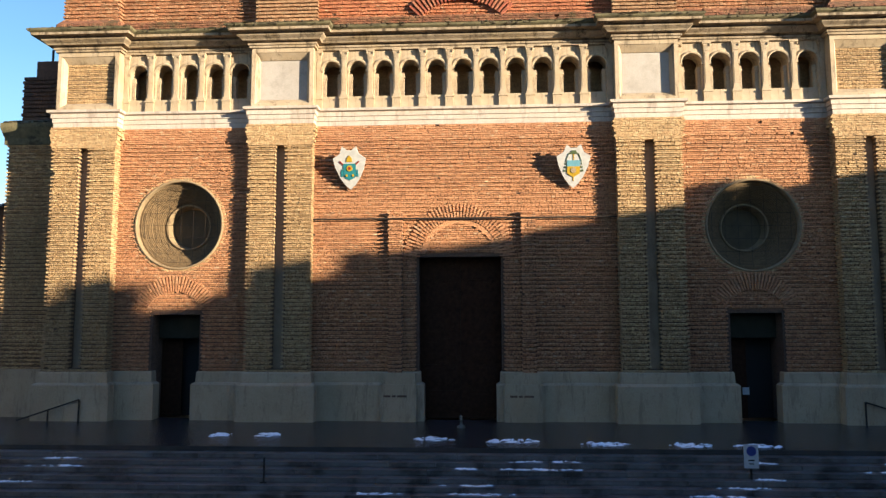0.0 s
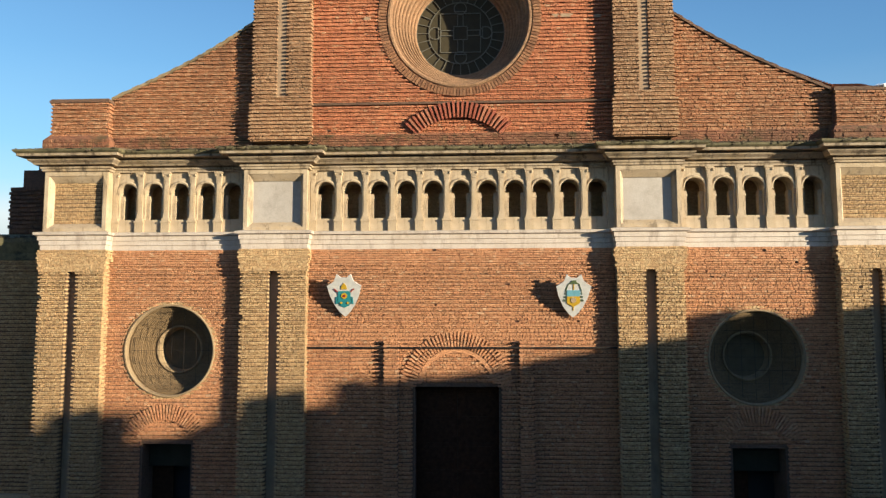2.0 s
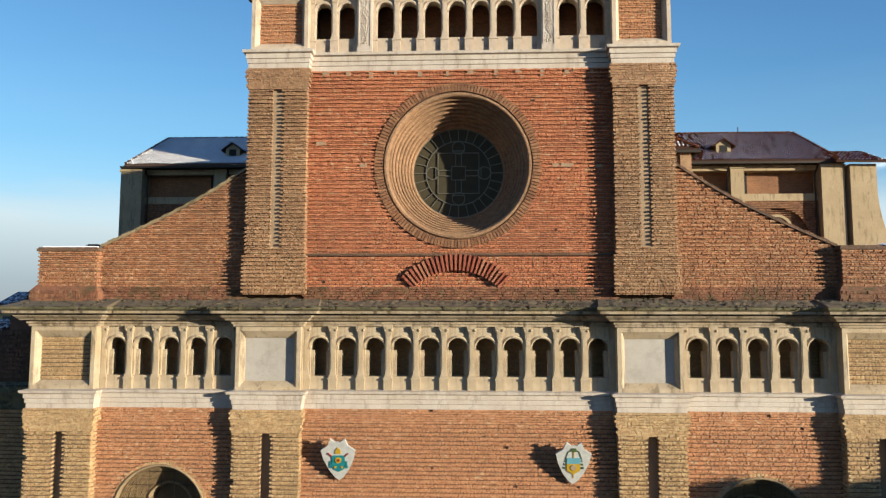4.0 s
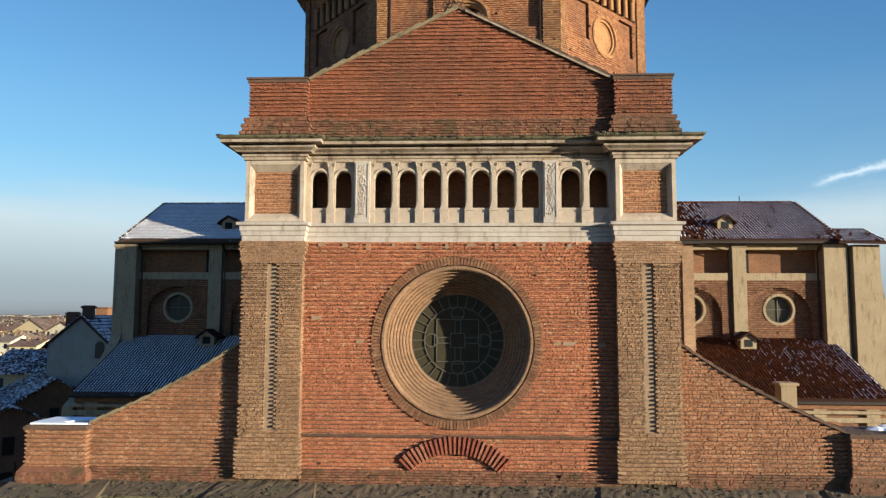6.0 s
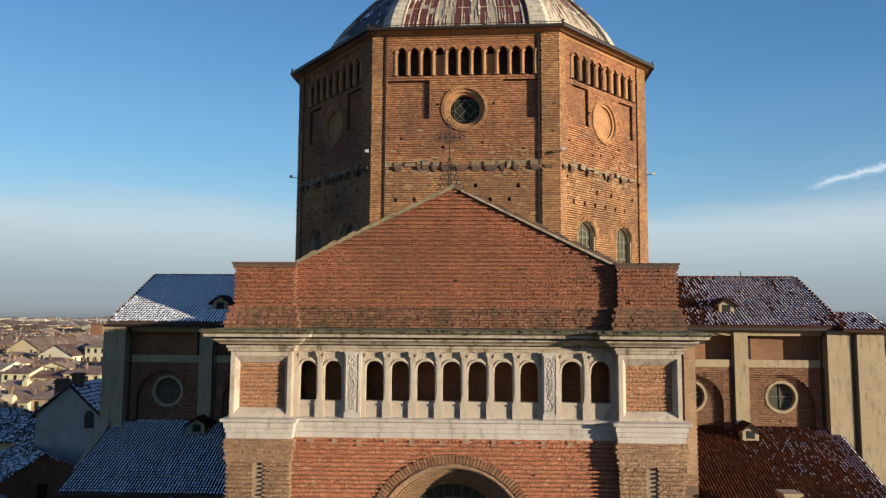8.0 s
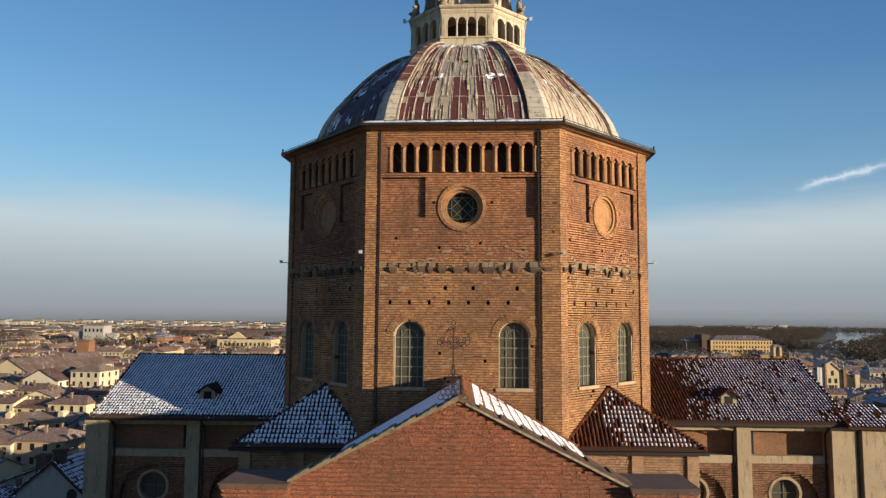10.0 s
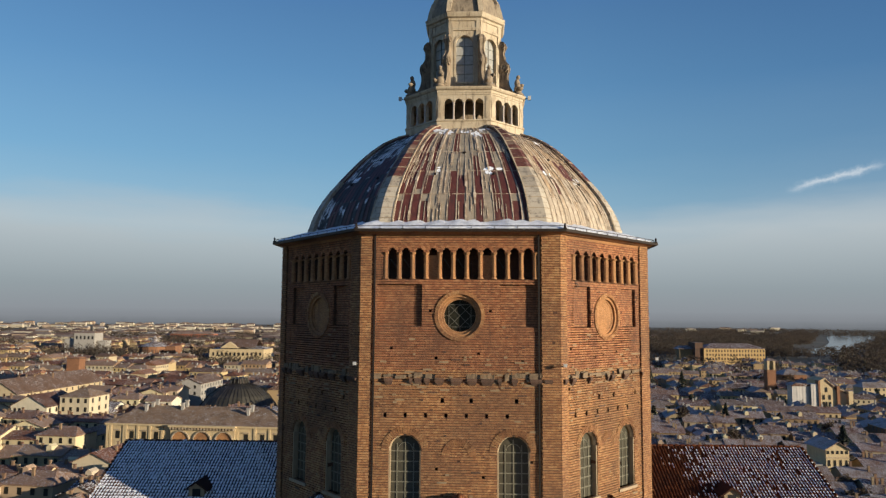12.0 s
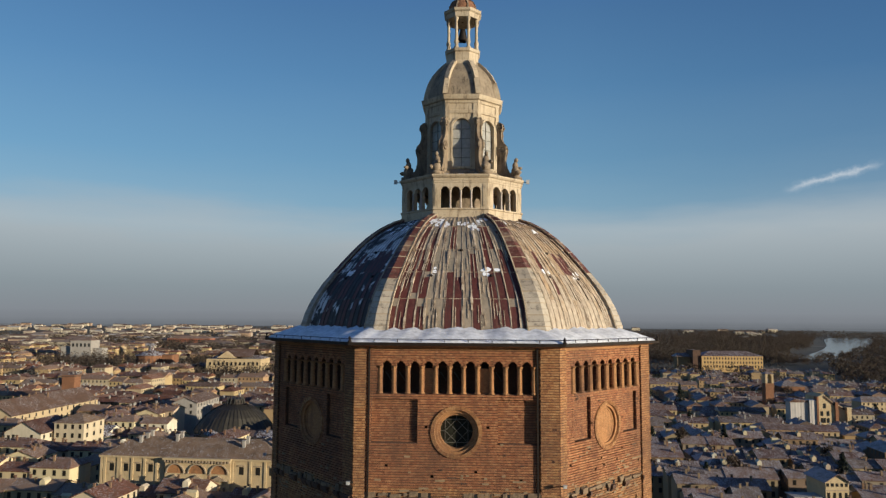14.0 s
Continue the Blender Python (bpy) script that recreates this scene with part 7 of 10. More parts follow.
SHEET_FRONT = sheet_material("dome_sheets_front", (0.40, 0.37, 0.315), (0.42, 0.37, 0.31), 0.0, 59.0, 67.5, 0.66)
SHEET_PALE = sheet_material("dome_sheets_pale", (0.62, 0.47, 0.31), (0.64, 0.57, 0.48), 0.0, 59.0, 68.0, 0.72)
# sheets for the facets turned from the sun, their shade put into the colour
SHEET_SHADED = sheet_material("dome_sheets_shaded", (0.05, 0.043, 0.042), (0.038, 0.028, 0.027), 0.3, 59.0, 68.0, 0.475)
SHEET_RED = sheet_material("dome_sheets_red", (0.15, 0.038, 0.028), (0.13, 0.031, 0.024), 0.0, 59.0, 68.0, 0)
n = Nodes("dome_seams", 0.7)
n.color(n.ramp(n.noise(1.5, 7, 0.78), [(0.30, (0.20, 0.12, 0.085)), (0.44, (0.45, 0.36, 0.275)), (0.58, (0.80, 0.72, 0.62))]))
SEAM = n.mat
# seams of those facets, darkened by the same painted shade
SEAM_SHADED = plain_material("dome_seams_shaded", (0.09, 0.08, 0.075), 0.7)


def rib_material(name, stops):
    n = Nodes(name, 0.65)
    c = n.ramp(n.island(), stops)
    c = n.mix(n.ramp(n.noise(1.8, 7, 0.75), [(0.5, 0.0), (0.66, 0.7)]), c, (0.06, 0.045, 0.035))
    c = n.mix(n.ramp(n.noise(3.1, 6, 0.75), [(0.56, 0.0), (0.68, 0.7)]), c, (0.52, 0.48, 0.40))
    n.color(c)
    n.bump(n.noise(9, 5, 0.7), 0.3, 0.02)
    return n.mat


RIB_RED = rib_material("dome_rib_red", [(0.0, (0.115, 0.034, 0.026)), (0.9, (0.18, 0.06, 0.042)), (1.0, (0.40, 0.33, 0.25))])
RIB_PALE = rib_material("dome_rib_pale", [(0.0, (0.50, 0.46, 0.40)), (1.0, (0.66, 0.62, 0.55))])
RIB_EDGE = rib_material("dome_rib_edge", [(0.0, (0.46, 0.38, 0.28)), (1.0, (0.62, 0.54, 0.43))])
CUPOLA = stone_material("cupola_sheets", (0.50, 0.41, 0.28), (0.27, 0.215, 0.15), 0.8, 0.8, 0.8)
LANTERN_GLASS = glass_material("lantern_glass", (0.20, 0.19, 0.165), 0.12, 0.5)


def on_dome(i, u, k, lift=0.0):
    """A point of facet i: u from 0 to 1 across, k along the profile."""
    k0 = min(int(k), len(PROFILE) - 2)
    q = k - k0
    s = PROFILE[k0][0] * (1 - q) + PROFILE[k0 + 1][0] * q
    z = PROFILE[k0][1] * (1 - q) + PROFILE[k0 + 1][1] * q
    a, b = Vector(OCT[i]), Vector(OCT[(i + 1) % 8])
    d = (b - a).normalized()
    nn = Vector((d.y, -d.x))
    p = a.lerp(b, u) * s
    tilt = k / (len(PROFILE) - 1)
    return HUB @ Vector((p.x + nn.x * lift * (1 - tilt), p.y + nn.y * lift * (1 - tilt), z + lift * tilt))


K = len(PROFILE) - 1
JOINTS = (0.0, 2.9, 4.9, 6.7, 8.9, float(K))
RED_SHARE = {0: (0.96, 0.94, 0.85, 0.3, 0.0), 1: (0.0, 0.08, 0.22, 0.12, 0.0), 7: (0.3, 0.3, 0.2, 0.0, 0.0)}
for i in range(8):
    mb = MB()
    q = [on_dome(i, u, k) for k in range(K + 1) for u in (0, 1)]
    mb.add(q, [(2 * k, 2 * k + 1, 2 * k + 3, 2 * k + 2) for k in range(K)])
    sheet = {0: SHEET_FRONT, 1: SHEET_PALE, 2: SHEET_PALE, 3: SHEET_PALE}.get(i, SHEET_SHADED)
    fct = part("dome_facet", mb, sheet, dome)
    r = random.Random(800 + i)
    NC = 17
    mb, reds, seams = MB(), MB(), MB()
    for c in range(NC):
        red_column = r.random() < (0.97 if c < 5 or c > 11 else 0.62)
        for row, (k0, k1) in enumerate(zip(JOINTS, JOINTS[1:])):
            st = [k0 + 0.02 + (k1 - 0.05 - k0) * j / 4 for j in range(5)]
            u0, u1 = (c + 0.03) / NC, (c + 0.97) / NC
            li = r.uniform(0.03, 0.06)
            quad = [(2 * j, 2 * j + 1, 2 * j + 3, 2 * j + 2) for j in range(4)]
            mb.add([on_dome(i, u, kk, li) for kk in st for u in (u0, u1)], quad)
            if (red_column or i != 0) and r.random() < RED_SHARE.get(i, (0, 0, 0, 0, 0))[row] * (2.0 if i == 1 and c < 2 else 1.0):
                g0, g1 = r.uniform(0.05, 0.16), r.uniform(0.84, 0.95)
                low, high = r.choice((0.0, 0.0, 0.0, 0.0, 0.2)), r.choice((1.0, 1.0, 1.0, 1.0, 0.8))
                st2 = [st[0] + (st[4] - st[0]) * (low + (high - low) * j / 4) for j in range(5)]
                reds.add([on_dome(i, (c + g) / NC, kk, li + 0.025) for kk in st2 for g in (g0, g1)], quad)
        for j in range(2 * K):
            if c:
                # lime that has run down over the standing seams
                run = max(0.0, noise.noise(Vector((c * 3.7, j * 0.3, i * 5.0)))) if i in (0, 1) else 0.0
                seams.bar(on_dome(i, c / NC, j / 2, 0.06), on_dome(i, c / NC, (j + 1) / 2, 0.06), 0.04 + 0.3 * run)
    for _ in range(90 if i == 0 else 30 if i == 1 else 0):
        # pale runs down the sheets
        u, k, w = r.uniform(0.06, 0.94), r.uniform(1.5, 9.0), r.uniform(0.025, 0.07)
        for j in range(r.randint(3, 9)):
            seams.bar(on_dome(i, u, max(0, k - 0.3 * j), 0.095), on_dome(i, u, max(0, k - 0.3 * j - 0.3), 0.095), w)
    for k in JOINTS[1:-1]:
        for c in range(NC * 2):
            if r.random() < 0.9:
                seams.bar(on_dome(i, c / NC / 2, k, 0.06), on_dome(i, (c + 1) / NC / 2, k, 0.06), r.uniform(0.02, 0.06))
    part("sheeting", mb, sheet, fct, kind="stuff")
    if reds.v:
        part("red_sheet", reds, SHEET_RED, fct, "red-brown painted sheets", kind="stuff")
    part("seam", seams, SEAM if i in (0, 1, 2, 3) else SEAM_SHADED, fct, kind="stuff")
    # small vents
    mb = MB()
    for u, k in ((0.3, 4.6), (0.52, 6.6), (0.74, 4.6)):
        p = on_dome(i, u, k, 0.1)
        mb.ball(p, 0.17, 0.17, 0.14, 7, 4)
    part("vent", mb, IRON, fct)
    # snow caught behind the vents and in ragged patches under the lantern
    mb = MB()
    for _ in range(16 if i in (0, 7) else 5):
        u, k = (r.uniform(0.1, 0.9), r.uniform(8.6, 10.4)) if r.random() < 0.75 else r.choice(((0.3, 4.9), (0.52, 6.9), (0.74, 4.9)))
        for _ in range(r.randint(3, 7)):
            du, dk, w, g = r.uniform(-0.06, 0.06), r.uniform(-0.3, 0.3), r.uniform(0.012, 0.034), r.uniform(0.06, 0.2)
            mb.add([on_dome(i, u + du + w * sx, max(0, min(K, k + dk + g * sk)), 0.09) for sx, sk in ((-1, -0.3), (-0.4, -1), (0.6, -0.8), (1, 0.2), (0.3, 1), (-0.7, 0.7))], [(0, 1, 2, 3, 4, 5)])
    part("snow", mb, SNOW, fct, "ragged scraps of snow", kind="stuff")
    # rib: a row of plates between two raised edges
    N = 26
    rib, foot, rims = MB(), MB(), MB()
    for j in range(N):
        k0, k1 = K * j / N, K * (j + 0.95) / N
        e = 0.062
        p, q = [], []
        for kk in (k0, k1):
            wide = e * (0.5 + 0.9 * (1 - kk / K)) / max(0.45, 1.0 - 0.55 * kk / K)
            p += [on_dome(i - 1, 1 - wide, kk, 0.03), on_dome(i - 1, 1 - wide * 0.94, kk, 0.36), on_dome(i, 0, kk, 0.44), on_dome(i, wide * 0.94, kk, 0.36), on_dome(i, wide, kk, 0.03)]
        (rib if j > N * (0.36 if i == 0 else 0.45) else foot).add(p, [(0, 1, 6, 5), (1, 2, 7, 6), (2, 3, 8, 7), (3, 4, 9, 8)])
        rims.bar(p[1], p[6], 0.12).bar(p[3], p[8], 0.12)
        if j % 2 == 0:
            rims.bar(p[1], p[2], 0.07).bar(p[2], p[3], 0.07)
    rb = part("rib", rib, RIB_RED, dome, "rib of weathered red-brown plates", kind="stuff")
    part("rib_foot", foot, RIB_PALE, rb, "pale grey plates on the lower rib", kind="stuff")
    part("rib_edge", rims, RIB_EDGE, rb, kind="stuff")
mb = MB()
r = random.Random(9)
rings = [[], [], [], []]
steps_in = 24
wave = [r.uniform(-1, 1) for _ in range(8 * steps_in)]
for i in range(8):
    for j in range(steps_in):
        a, b = Vector(OCT[i]), Vector(OCT[(i + 1) % 8])
        p = a.lerp(b, j / steps_in)
        k = wave[i * steps_in + j]
        for ring, (sc, z, amp) in zip(rings, ((1.048, 57.36, 0.0), (1.034, 57.54, 0.05), (0.95, 58.08, 0.07), (0.864, 58.5, 0.14))):
            g = sc + 0.14 * amp * wave[(i * steps_in + j * 7 + 3) % len(wave)]
            ring.append(HUB @ Vector((p.x * g, p.y * g, z + amp * k)))
n8 = 8 * steps_in
mb.add([q for ring in rings for q in ring], [(g * n8 + i, g * n8 + (i + 1) % n8, (g + 1) * n8 + (i + 1) % n8, (g + 1) * n8 + i) for g in range(3) for i in range(n8)])
part("snow_apron", mb, OLD_SNOW, dome, "snow lying round the foot of the dome", smooth=True)
mb = MB()
for i in range(8):
    for j in range(9):
        a, b = Vector(OCT[i]), Vector(OCT[(i + 1) % 8])
        p, q = a.lerp(b, j / 9), a.lerp(b, (j + 1) / 9)
        mb.bar(HUB @ Vector((p.x * 1.045, p.y * 1.045, 57.62)), HUB @ Vector((q.x * 1.045, q.y * 1.045, 57.62)), 0.05)
        mb.bar(HUB @ Vector((p.x * 1.045, p.y * 1.045, 57.3)), HUB @ Vector((p.x * 1.045, p.y * 1.045, 57.64)), 0.05)
part("snow_guard", mb, IRON, dome)

# ---- lantern ----
SCROLL = stone_material("dark_scroll_stone", (0.50, 0.40, 0.275), (0.22, 0.165, 0.11), 1.1, 0.85, 0.9)
lan = thing("lantern", "pale stone lantern with arcaded gallery, scrolls and cupola", "lantern")


def octagon(ap, half, m=HUB):
    """Plan of an octagon with straight sides at ap and front half-length half."""
    q = ap - (ap - half) * 1.0
    pts = [(-half, -ap), (half, -ap), (ap, -half), (ap, half), (half, ap), (-half, ap), (-ap, half), (-ap, -half)]
    return [tuple((m @ Vector((x, y, 0))).xy) for x, y in pts]


def faces_of(ap, half):
    pts = [(-half, -ap), (half, -ap), (ap, -half), (ap, half), (half, ap), (-half, ap), (-ap, half), (-ap, -half)]
    for i in range(8):
        a, b = Vector(pts[i]), Vector(pts[(i + 1) % 8])
        d = (b - a).normalized()
        mid = (a + b) / 2
        yield i, HUB @ Matrix(((d.x, -d.y, 0, mid.x), (d.y, d.x, 0, mid.y), (0, 0, 1, 0), (0, 0, 0, 1))), (b - a).length


AP, HF = 6.1, 2.68
mb = MB()
mb.slab(octagon(AP, HF), 68.0, 69.9)
part("gallery_base", mb, LANTERN, lan)
mb = MB()
mb.sweep(octagon(AP, HF), [(0, 68.6), (0.12, 68.6), (0.12, 69.0), (0.06, 69.05), (0.06, 69.8), (0.16, 69.85), (0.16, 70.0), (0, 70.0)], True)
part("gallery_sill", mb, LANTERN, lan)
for i, m, w in faces_of(AP, HF):
    cnt = 4 if i % 2 == 0 else 3
    e = 0.62
    pit = (w - 2 * e) / cnt
    for k in range(cnt):
        mb = MB(m)
        u0 = -w / 2 + e + k * pit
        arch_plate(mb, u0, u0 + pit, 70.0, 72.75, u0 + pit / 2, pit * 0.405, 71.75, 0.0, 0.4, 10)
        part("gallery_arch", mb, LANTERN, lan)
    for k in range(1, cnt):
        mb = MB(m)
        mb.lathe([(0.15, 70.0), (0.15, 70.1), (0.10, 70.2), (0.085, 71.5), (0.15, 71.75)], -w / 2 + e + k * pit, -0.05, 8)
        part("colonnette", mb, MARBLE, lan)
    for u0, u1 in ((-w / 2, -w / 2 + e), (w / 2 - e, w / 2)):
        part("corner_pier", MB(m).box(u0, u1, 0.0, 0.5, 69.9, 72.75).box(u0 + 0.12, u1 - 0.12, -0.05, 0.02, 70.2, 72.4), LANTERN, lan)
    part("gallery_string", MB(m).box(-w / 2 + 0.02, w / 2 - 0.02, -0.06, 0.02, 72.55, 72.68), LANTERN, lan)
mb = MB()
mb.sweep(octagon(AP, HF), [(-0.5, 72.75), (0.05, 72.75), (0.08, 73.0), (0.2, 73.05), (0.3, 73.2), (0.32, 73.35), (-0.3, 73.45)], True)
mb.slab(octagon(AP - 0.1, HF - 0.05), 73.0, 73.42)
part("gallery_cornice", mb, LANTERN, lan)
DA, DH = 3.75, 1.62
mb = MB()
mb.slab(octagon(DA - 0.5, DH - 0.2), 73.6, 81)
part("core", mb, BLACK, lan)
mb = MB()
mb.slab(octagon(DA - 1.4, DH - 0.6), 69, 73.4)
part("gallery_core", mb, SCROLL, lan)
mb = MB()
outer, inner = octagon(AP - 1.15, HF - 0.4), octagon(DA + 0.05, DH + 0.05)
mb.add([(x, y, 73.44) for x, y in outer] + [(x, y, 74.35) for x, y in inner], [(i, (i + 1) % 8, 8 + (i + 1) % 8, 8 + i) for i in range(8)])
part("skirt_roof", mb, CUPOLA, lan, "dark sloping skirt roof")
mb = MB()
for i in (7, 0, 1):
    a, b = Vector(outer[i]), Vector(outer[(i + 1) % 8])
    for j in range(9):
        p, q = a.lerp(b, j / 9), a.lerp(b, (j + 1) / 9)
        w2 = 0.12 + 0.1 * ((j * 5 + i) % 3)
        mb.bar((p.x, p.y, 73.47), (q.x, q.y, 73.47), w2)
part("snow", mb, SNOW, lan, "thin line of snow on the skirt", kind="stuff")
for i, m, w in faces_of(DA, DH):
    mb = MB(m)
    r0 = min(0.90, w * 0.285)
    arch_plate(mb, -w / 2, w / 2, 74.6, 80.3, 0.0, r0, 78.75, 0.0, 0.4, 12)
    mb.box(-w / 2, w / 2, 0.0, 0.4, 73.4, 74.6)
    wl = part("lantern_wall", mb, LANTERN, lan)
    mb = MB(m)
    mb.ring([(r0 + 0.02, 0.02), (r0 + 0.02, -0.1), (r0 + 0.2, -0.1), (r0 + 0.22, 0.02)], 0, 78.75, 16, 0, math.pi)
    for sg in (-1, 1):
        a, b = sorted((sg * (r0 + 0.02), sg * (r0 + 0.2)))
        mb.box(a, b, -0.08, 0.02, 74.6, 78.75)
    part("window_surround", mb, LANTERN, wl)
    mb = MB(m)
    mb.box(-r0, r0, 0.3, 0.34, 74.6, 79.6)
    pn = part("pane", mb, LANTERN_GLASS, wl)
    mb = MB(m)
    mb.bar((0, 0.27, 74.6), (0, 0.27, 79.5), 0.06)
    for k in range(1, 5):
        mb.bar((-r0, 0.27, 74.6 + k), (r0, 0.27, 74.6 + k), 0.05)
    part("glazing_bar", mb, LEAD, wl)
    mb = MB(m)
    mb.box(-r0 - 0.1, r0 + 0.1, -0.12, 0.05, 74.45, 74.62)
    part("window_sill", mb, LANTERN, wl)
mb = MB()
mb.sweep(octagon(DA, DH), [(-0.2, 80.2), (0.1, 80.2), (0.14, 80.5), (0.06, 80.55), (0.06, 81.2), (0.16, 81.25), (0.2, 81.5), (0.4, 81.6), (0.5, 81.85), (0.55, 82.05), (-0.6, 82.2)], True)
mb.slab(octagon(DA, DH), 80.2, 82.1)
part("lantern_cornice", mb, LANTERN, lan)
# pilaster strips at the corners of the frieze and wall
for i, m, w in faces_of(DA, DH):
    for sg in (-1, 1):
        a, b = sorted((sg * (w / 2 - 0.42), sg * (w / 2 + 0.02)))
        part("corner_strip", MB(m).box(a, b, -0.09, 0.05, 73.5, 79.5).box(a - 0.05, b + 0.05, -0.14, 0.05, 79.5, 79.8).box(a, b, -0.13, 0.05, 79.8, 81.3), LANTERN, lan)
# scroll buttresses on the corners
corners = [(-DH, -DA), (DH, -DA), (DA, -DH), (DA, DH), (DH, DA), (-DH, DA), (-DA, DH), (-DA, -DH)]
for x, y in corners:
    d = Vector((x, y)).normalized()
    a = math.atan2(d.y, d.x)
    rad = math.hypot(x, y)
    m = HUB @ Matrix.Rotation(a, 4, "Z")
    mb = MB(m)
    curve = [(1.75, 73.5), (1.62, 73.95), (1.25, 74.3), (0.98, 74.8), (0.84, 75.5), (0.86, 76.0), (1.0, 76.4), (1.04, 76.8), (0.9, 77.2), (0.62, 77.5), (0.46, 77.9), (0.42, 78.4), (0.5, 78.8), (0.62, 79.1), (0.56, 79.45), (0.36, 79.65)]
    pts = [(rad - 0.1, 73.5)] + [(rad + o, z) for o, z in curve] + [(rad - 0.1, 79.8)]
    mb.prism(pts, -0.24, 0.24)
    for c0, cz2, big in ((0.62, 76.72, 0.46), (0.36, 79.12, 0.33), (1.28, 73.95, 0.3)):
        for y2, y3 in ((-0.24, -0.36), (0.24, 0.36)):
            mb.ring([(big, y2), (big, y3), (big * 0.72, y3), (big * 0.68, (y2 + y3) / 2), (big * 0.36, (y2 + y3) / 2), (big * 0.3, y3), (0.0, y3 * 1.02)], rad + c0, cz2, 14)
    for (o0, z0), (o1, z1) in zip(curve[1:-1], curve[2:]):
        for y2 in (-0.2, 0.2):
            mb.bar((rad + o0 + 0.02, y2, z0), (rad + o1 + 0.02, y2, z1), 0.09)
    part("scroll_buttress", mb, SCROLL, lan)
# cupola with ribs
cup = [(3.95, 82.15), (3.8, 82.9), (3.5, 83.9), (3.0, 84.9), (2.35, 85.75), (1.75, 86.35)]
mb = MB()
plans = [octagon(rr * 0.97, rr * 0.43) for rr, z in cup]
v = [(x, y, z) for (rr, z), pl in zip(cup, plans) for x, y in pl]
mb.add(v, [(j * 8 + i, j * 8 + (i + 1) % 8, (j + 1) * 8 + (i + 1) % 8, (j + 1) * 8 + i) for j in range(len(cup) - 1) for i in range(8)])
part("cupola", mb, CUPOLA, lan, "small grey sheeted cupola")
for i in range(8):
    mb = MB()
    for j in range(len(cup) - 1):
        p, q = plans[j][i], plans[j + 1][i]
        mb.bar((p[0], p[1], cup[j][1]), (q[0], q[1], cup[j + 1][1]), 0.5)
    mb.ball((plans[0][i][0], plans[0][i][1], 82.35), 0.24, 0.24, 0.28, 8, 5)
    part("cupola_rib", mb, LANTERN, lan)
mb = MB()
mb.sweep(octagon(1.72, 0.74), [(-0.4, 86.2), (0.1, 86.2), (0.1, 86.5), (0.0, 86.6), (0.0, 87.5), (0.12, 87.6), (0.16, 87.9), (-1.2, 87.95)], True)
part("neck", mb, LANTERN, lan)
for i, (x, y) in enumerate(octagon(1.5, 0.64)):
    mb = MB()
    mb.lathe([(0.27, 87.9), (0.27, 88.1), (0.12, 88.2), (0.26, 88.7), (0.11, 89.2), (0.19, 89.35), (0.11, 89.5), (0.16, 90.2), (0.11, 90.95), (0.2, 91.15), (0.28, 91.5)], x, y, 10)
    part("column", mb, LANTERN, lan, smooth=True)
mb = MB()
mb.sweep(octagon(1.72, 0.74), [(-1.6, 91.4), (0.05, 91.4), (0.08, 91.9), (0.25, 92.05), (0.3, 92.3), (-0.2, 92.45), (-1.6, 92.5)], True)
part("top_cornice", mb, LANTERN, lan)
mb = MB()
mb.lathe([(1.55, 92.4), (1.5, 92.9), (1.2, 93.5), (0.7, 93.9), (0.3, 94.1), (0.3, 94.5), (0.5, 94.8), (0.45, 95.2), (0.15, 95.5), (0.06, 96.0)], *(HUB @ Vector((0, 0, 0))).xy, 16)
part("top_cupola", mb, BRICK_BROWN, lan, smooth=True)
for i in range(8):
    a = radians(SPIN + 22.5 + 45 * i)
    mb = MB()
    for (r0, z0), (r1, z1) in zip([(1.57, 92.45), (1.52, 92.9), (1.22, 93.5), (0.72, 93.9)], [(1.52, 92.9), (1.22, 93.5), (0.72, 93.9), (0.32, 94.1)]):
        mb.bar((CX + r0 * math.cos(a), CY + r0 * math.sin(a), z0), (CX + r1 * math.cos(a), CY + r1 * math.sin(a), z1), 0.14)
    part("top_rib", mb, CUPOLA, lan)
part("bell", MB().lathe([(0.55, 89.3), (0.5, 89.5), (0.36, 90.2), (0.3, 90.6), (0.0, 90.75)], CX, CY, 12), IRON, lan, "small dark bell", smooth=True)
mb = MB()
x, y = (HUB @ Vector((0, 0, 0))).xy
mb.bar((x, y, 95.8), (x, y, 98.4), 0.1).bar((x - 0.6, y, 97.6), (x + 0.6, y, 97.6), 0.09)
part("cross", mb, IRON, lan)


def statue(x, y, z, a, seed):
    r = random.Random(seed)
    mb = MB(Matrix.Translation((x, y, z)) @ Matrix.Rotation(a, 4, "Z"))
    mb.box(-0.5, 0.5, -0.45, 0.45, 0, 0.35)
    mb.ball((0.0, 0.05, 0.8), 0.5, 0.42, 0.62, 10, 7).ball((0.05, 0.15, 1.45), 0.36, 0.3, 0.55, 10, 7).ball((0.05, 0.05, 2.1), 0.2, 0.22, 0.26, 9, 6)
    mb.ball((-0.35, -0.25, 0.75), 0.24, 0.42, 0.24, 8, 5).ball((0.4, -0.2, 1.3), 0.16, 0.3, 0.2, 8, 5)
    solid("statue", mb, SCROLL, "weathered seated stone figure on the lantern's gallery", "statue", "lantern statues", smooth=True)


for i, (x, y) in enumerate([(-HF, -AP), (HF, -AP), (AP, -HF), (AP, HF), (HF, AP), (-HF, AP), (-AP, HF), (-AP, -HF)]):
    d = Vector((x, y)) * 0.93
    p = HUB @ Vector((d.x, d.y, 73.42))
    statue(p.x, p.y, p.z, math.atan2(d.y, d.x) + math.pi / 2, i)

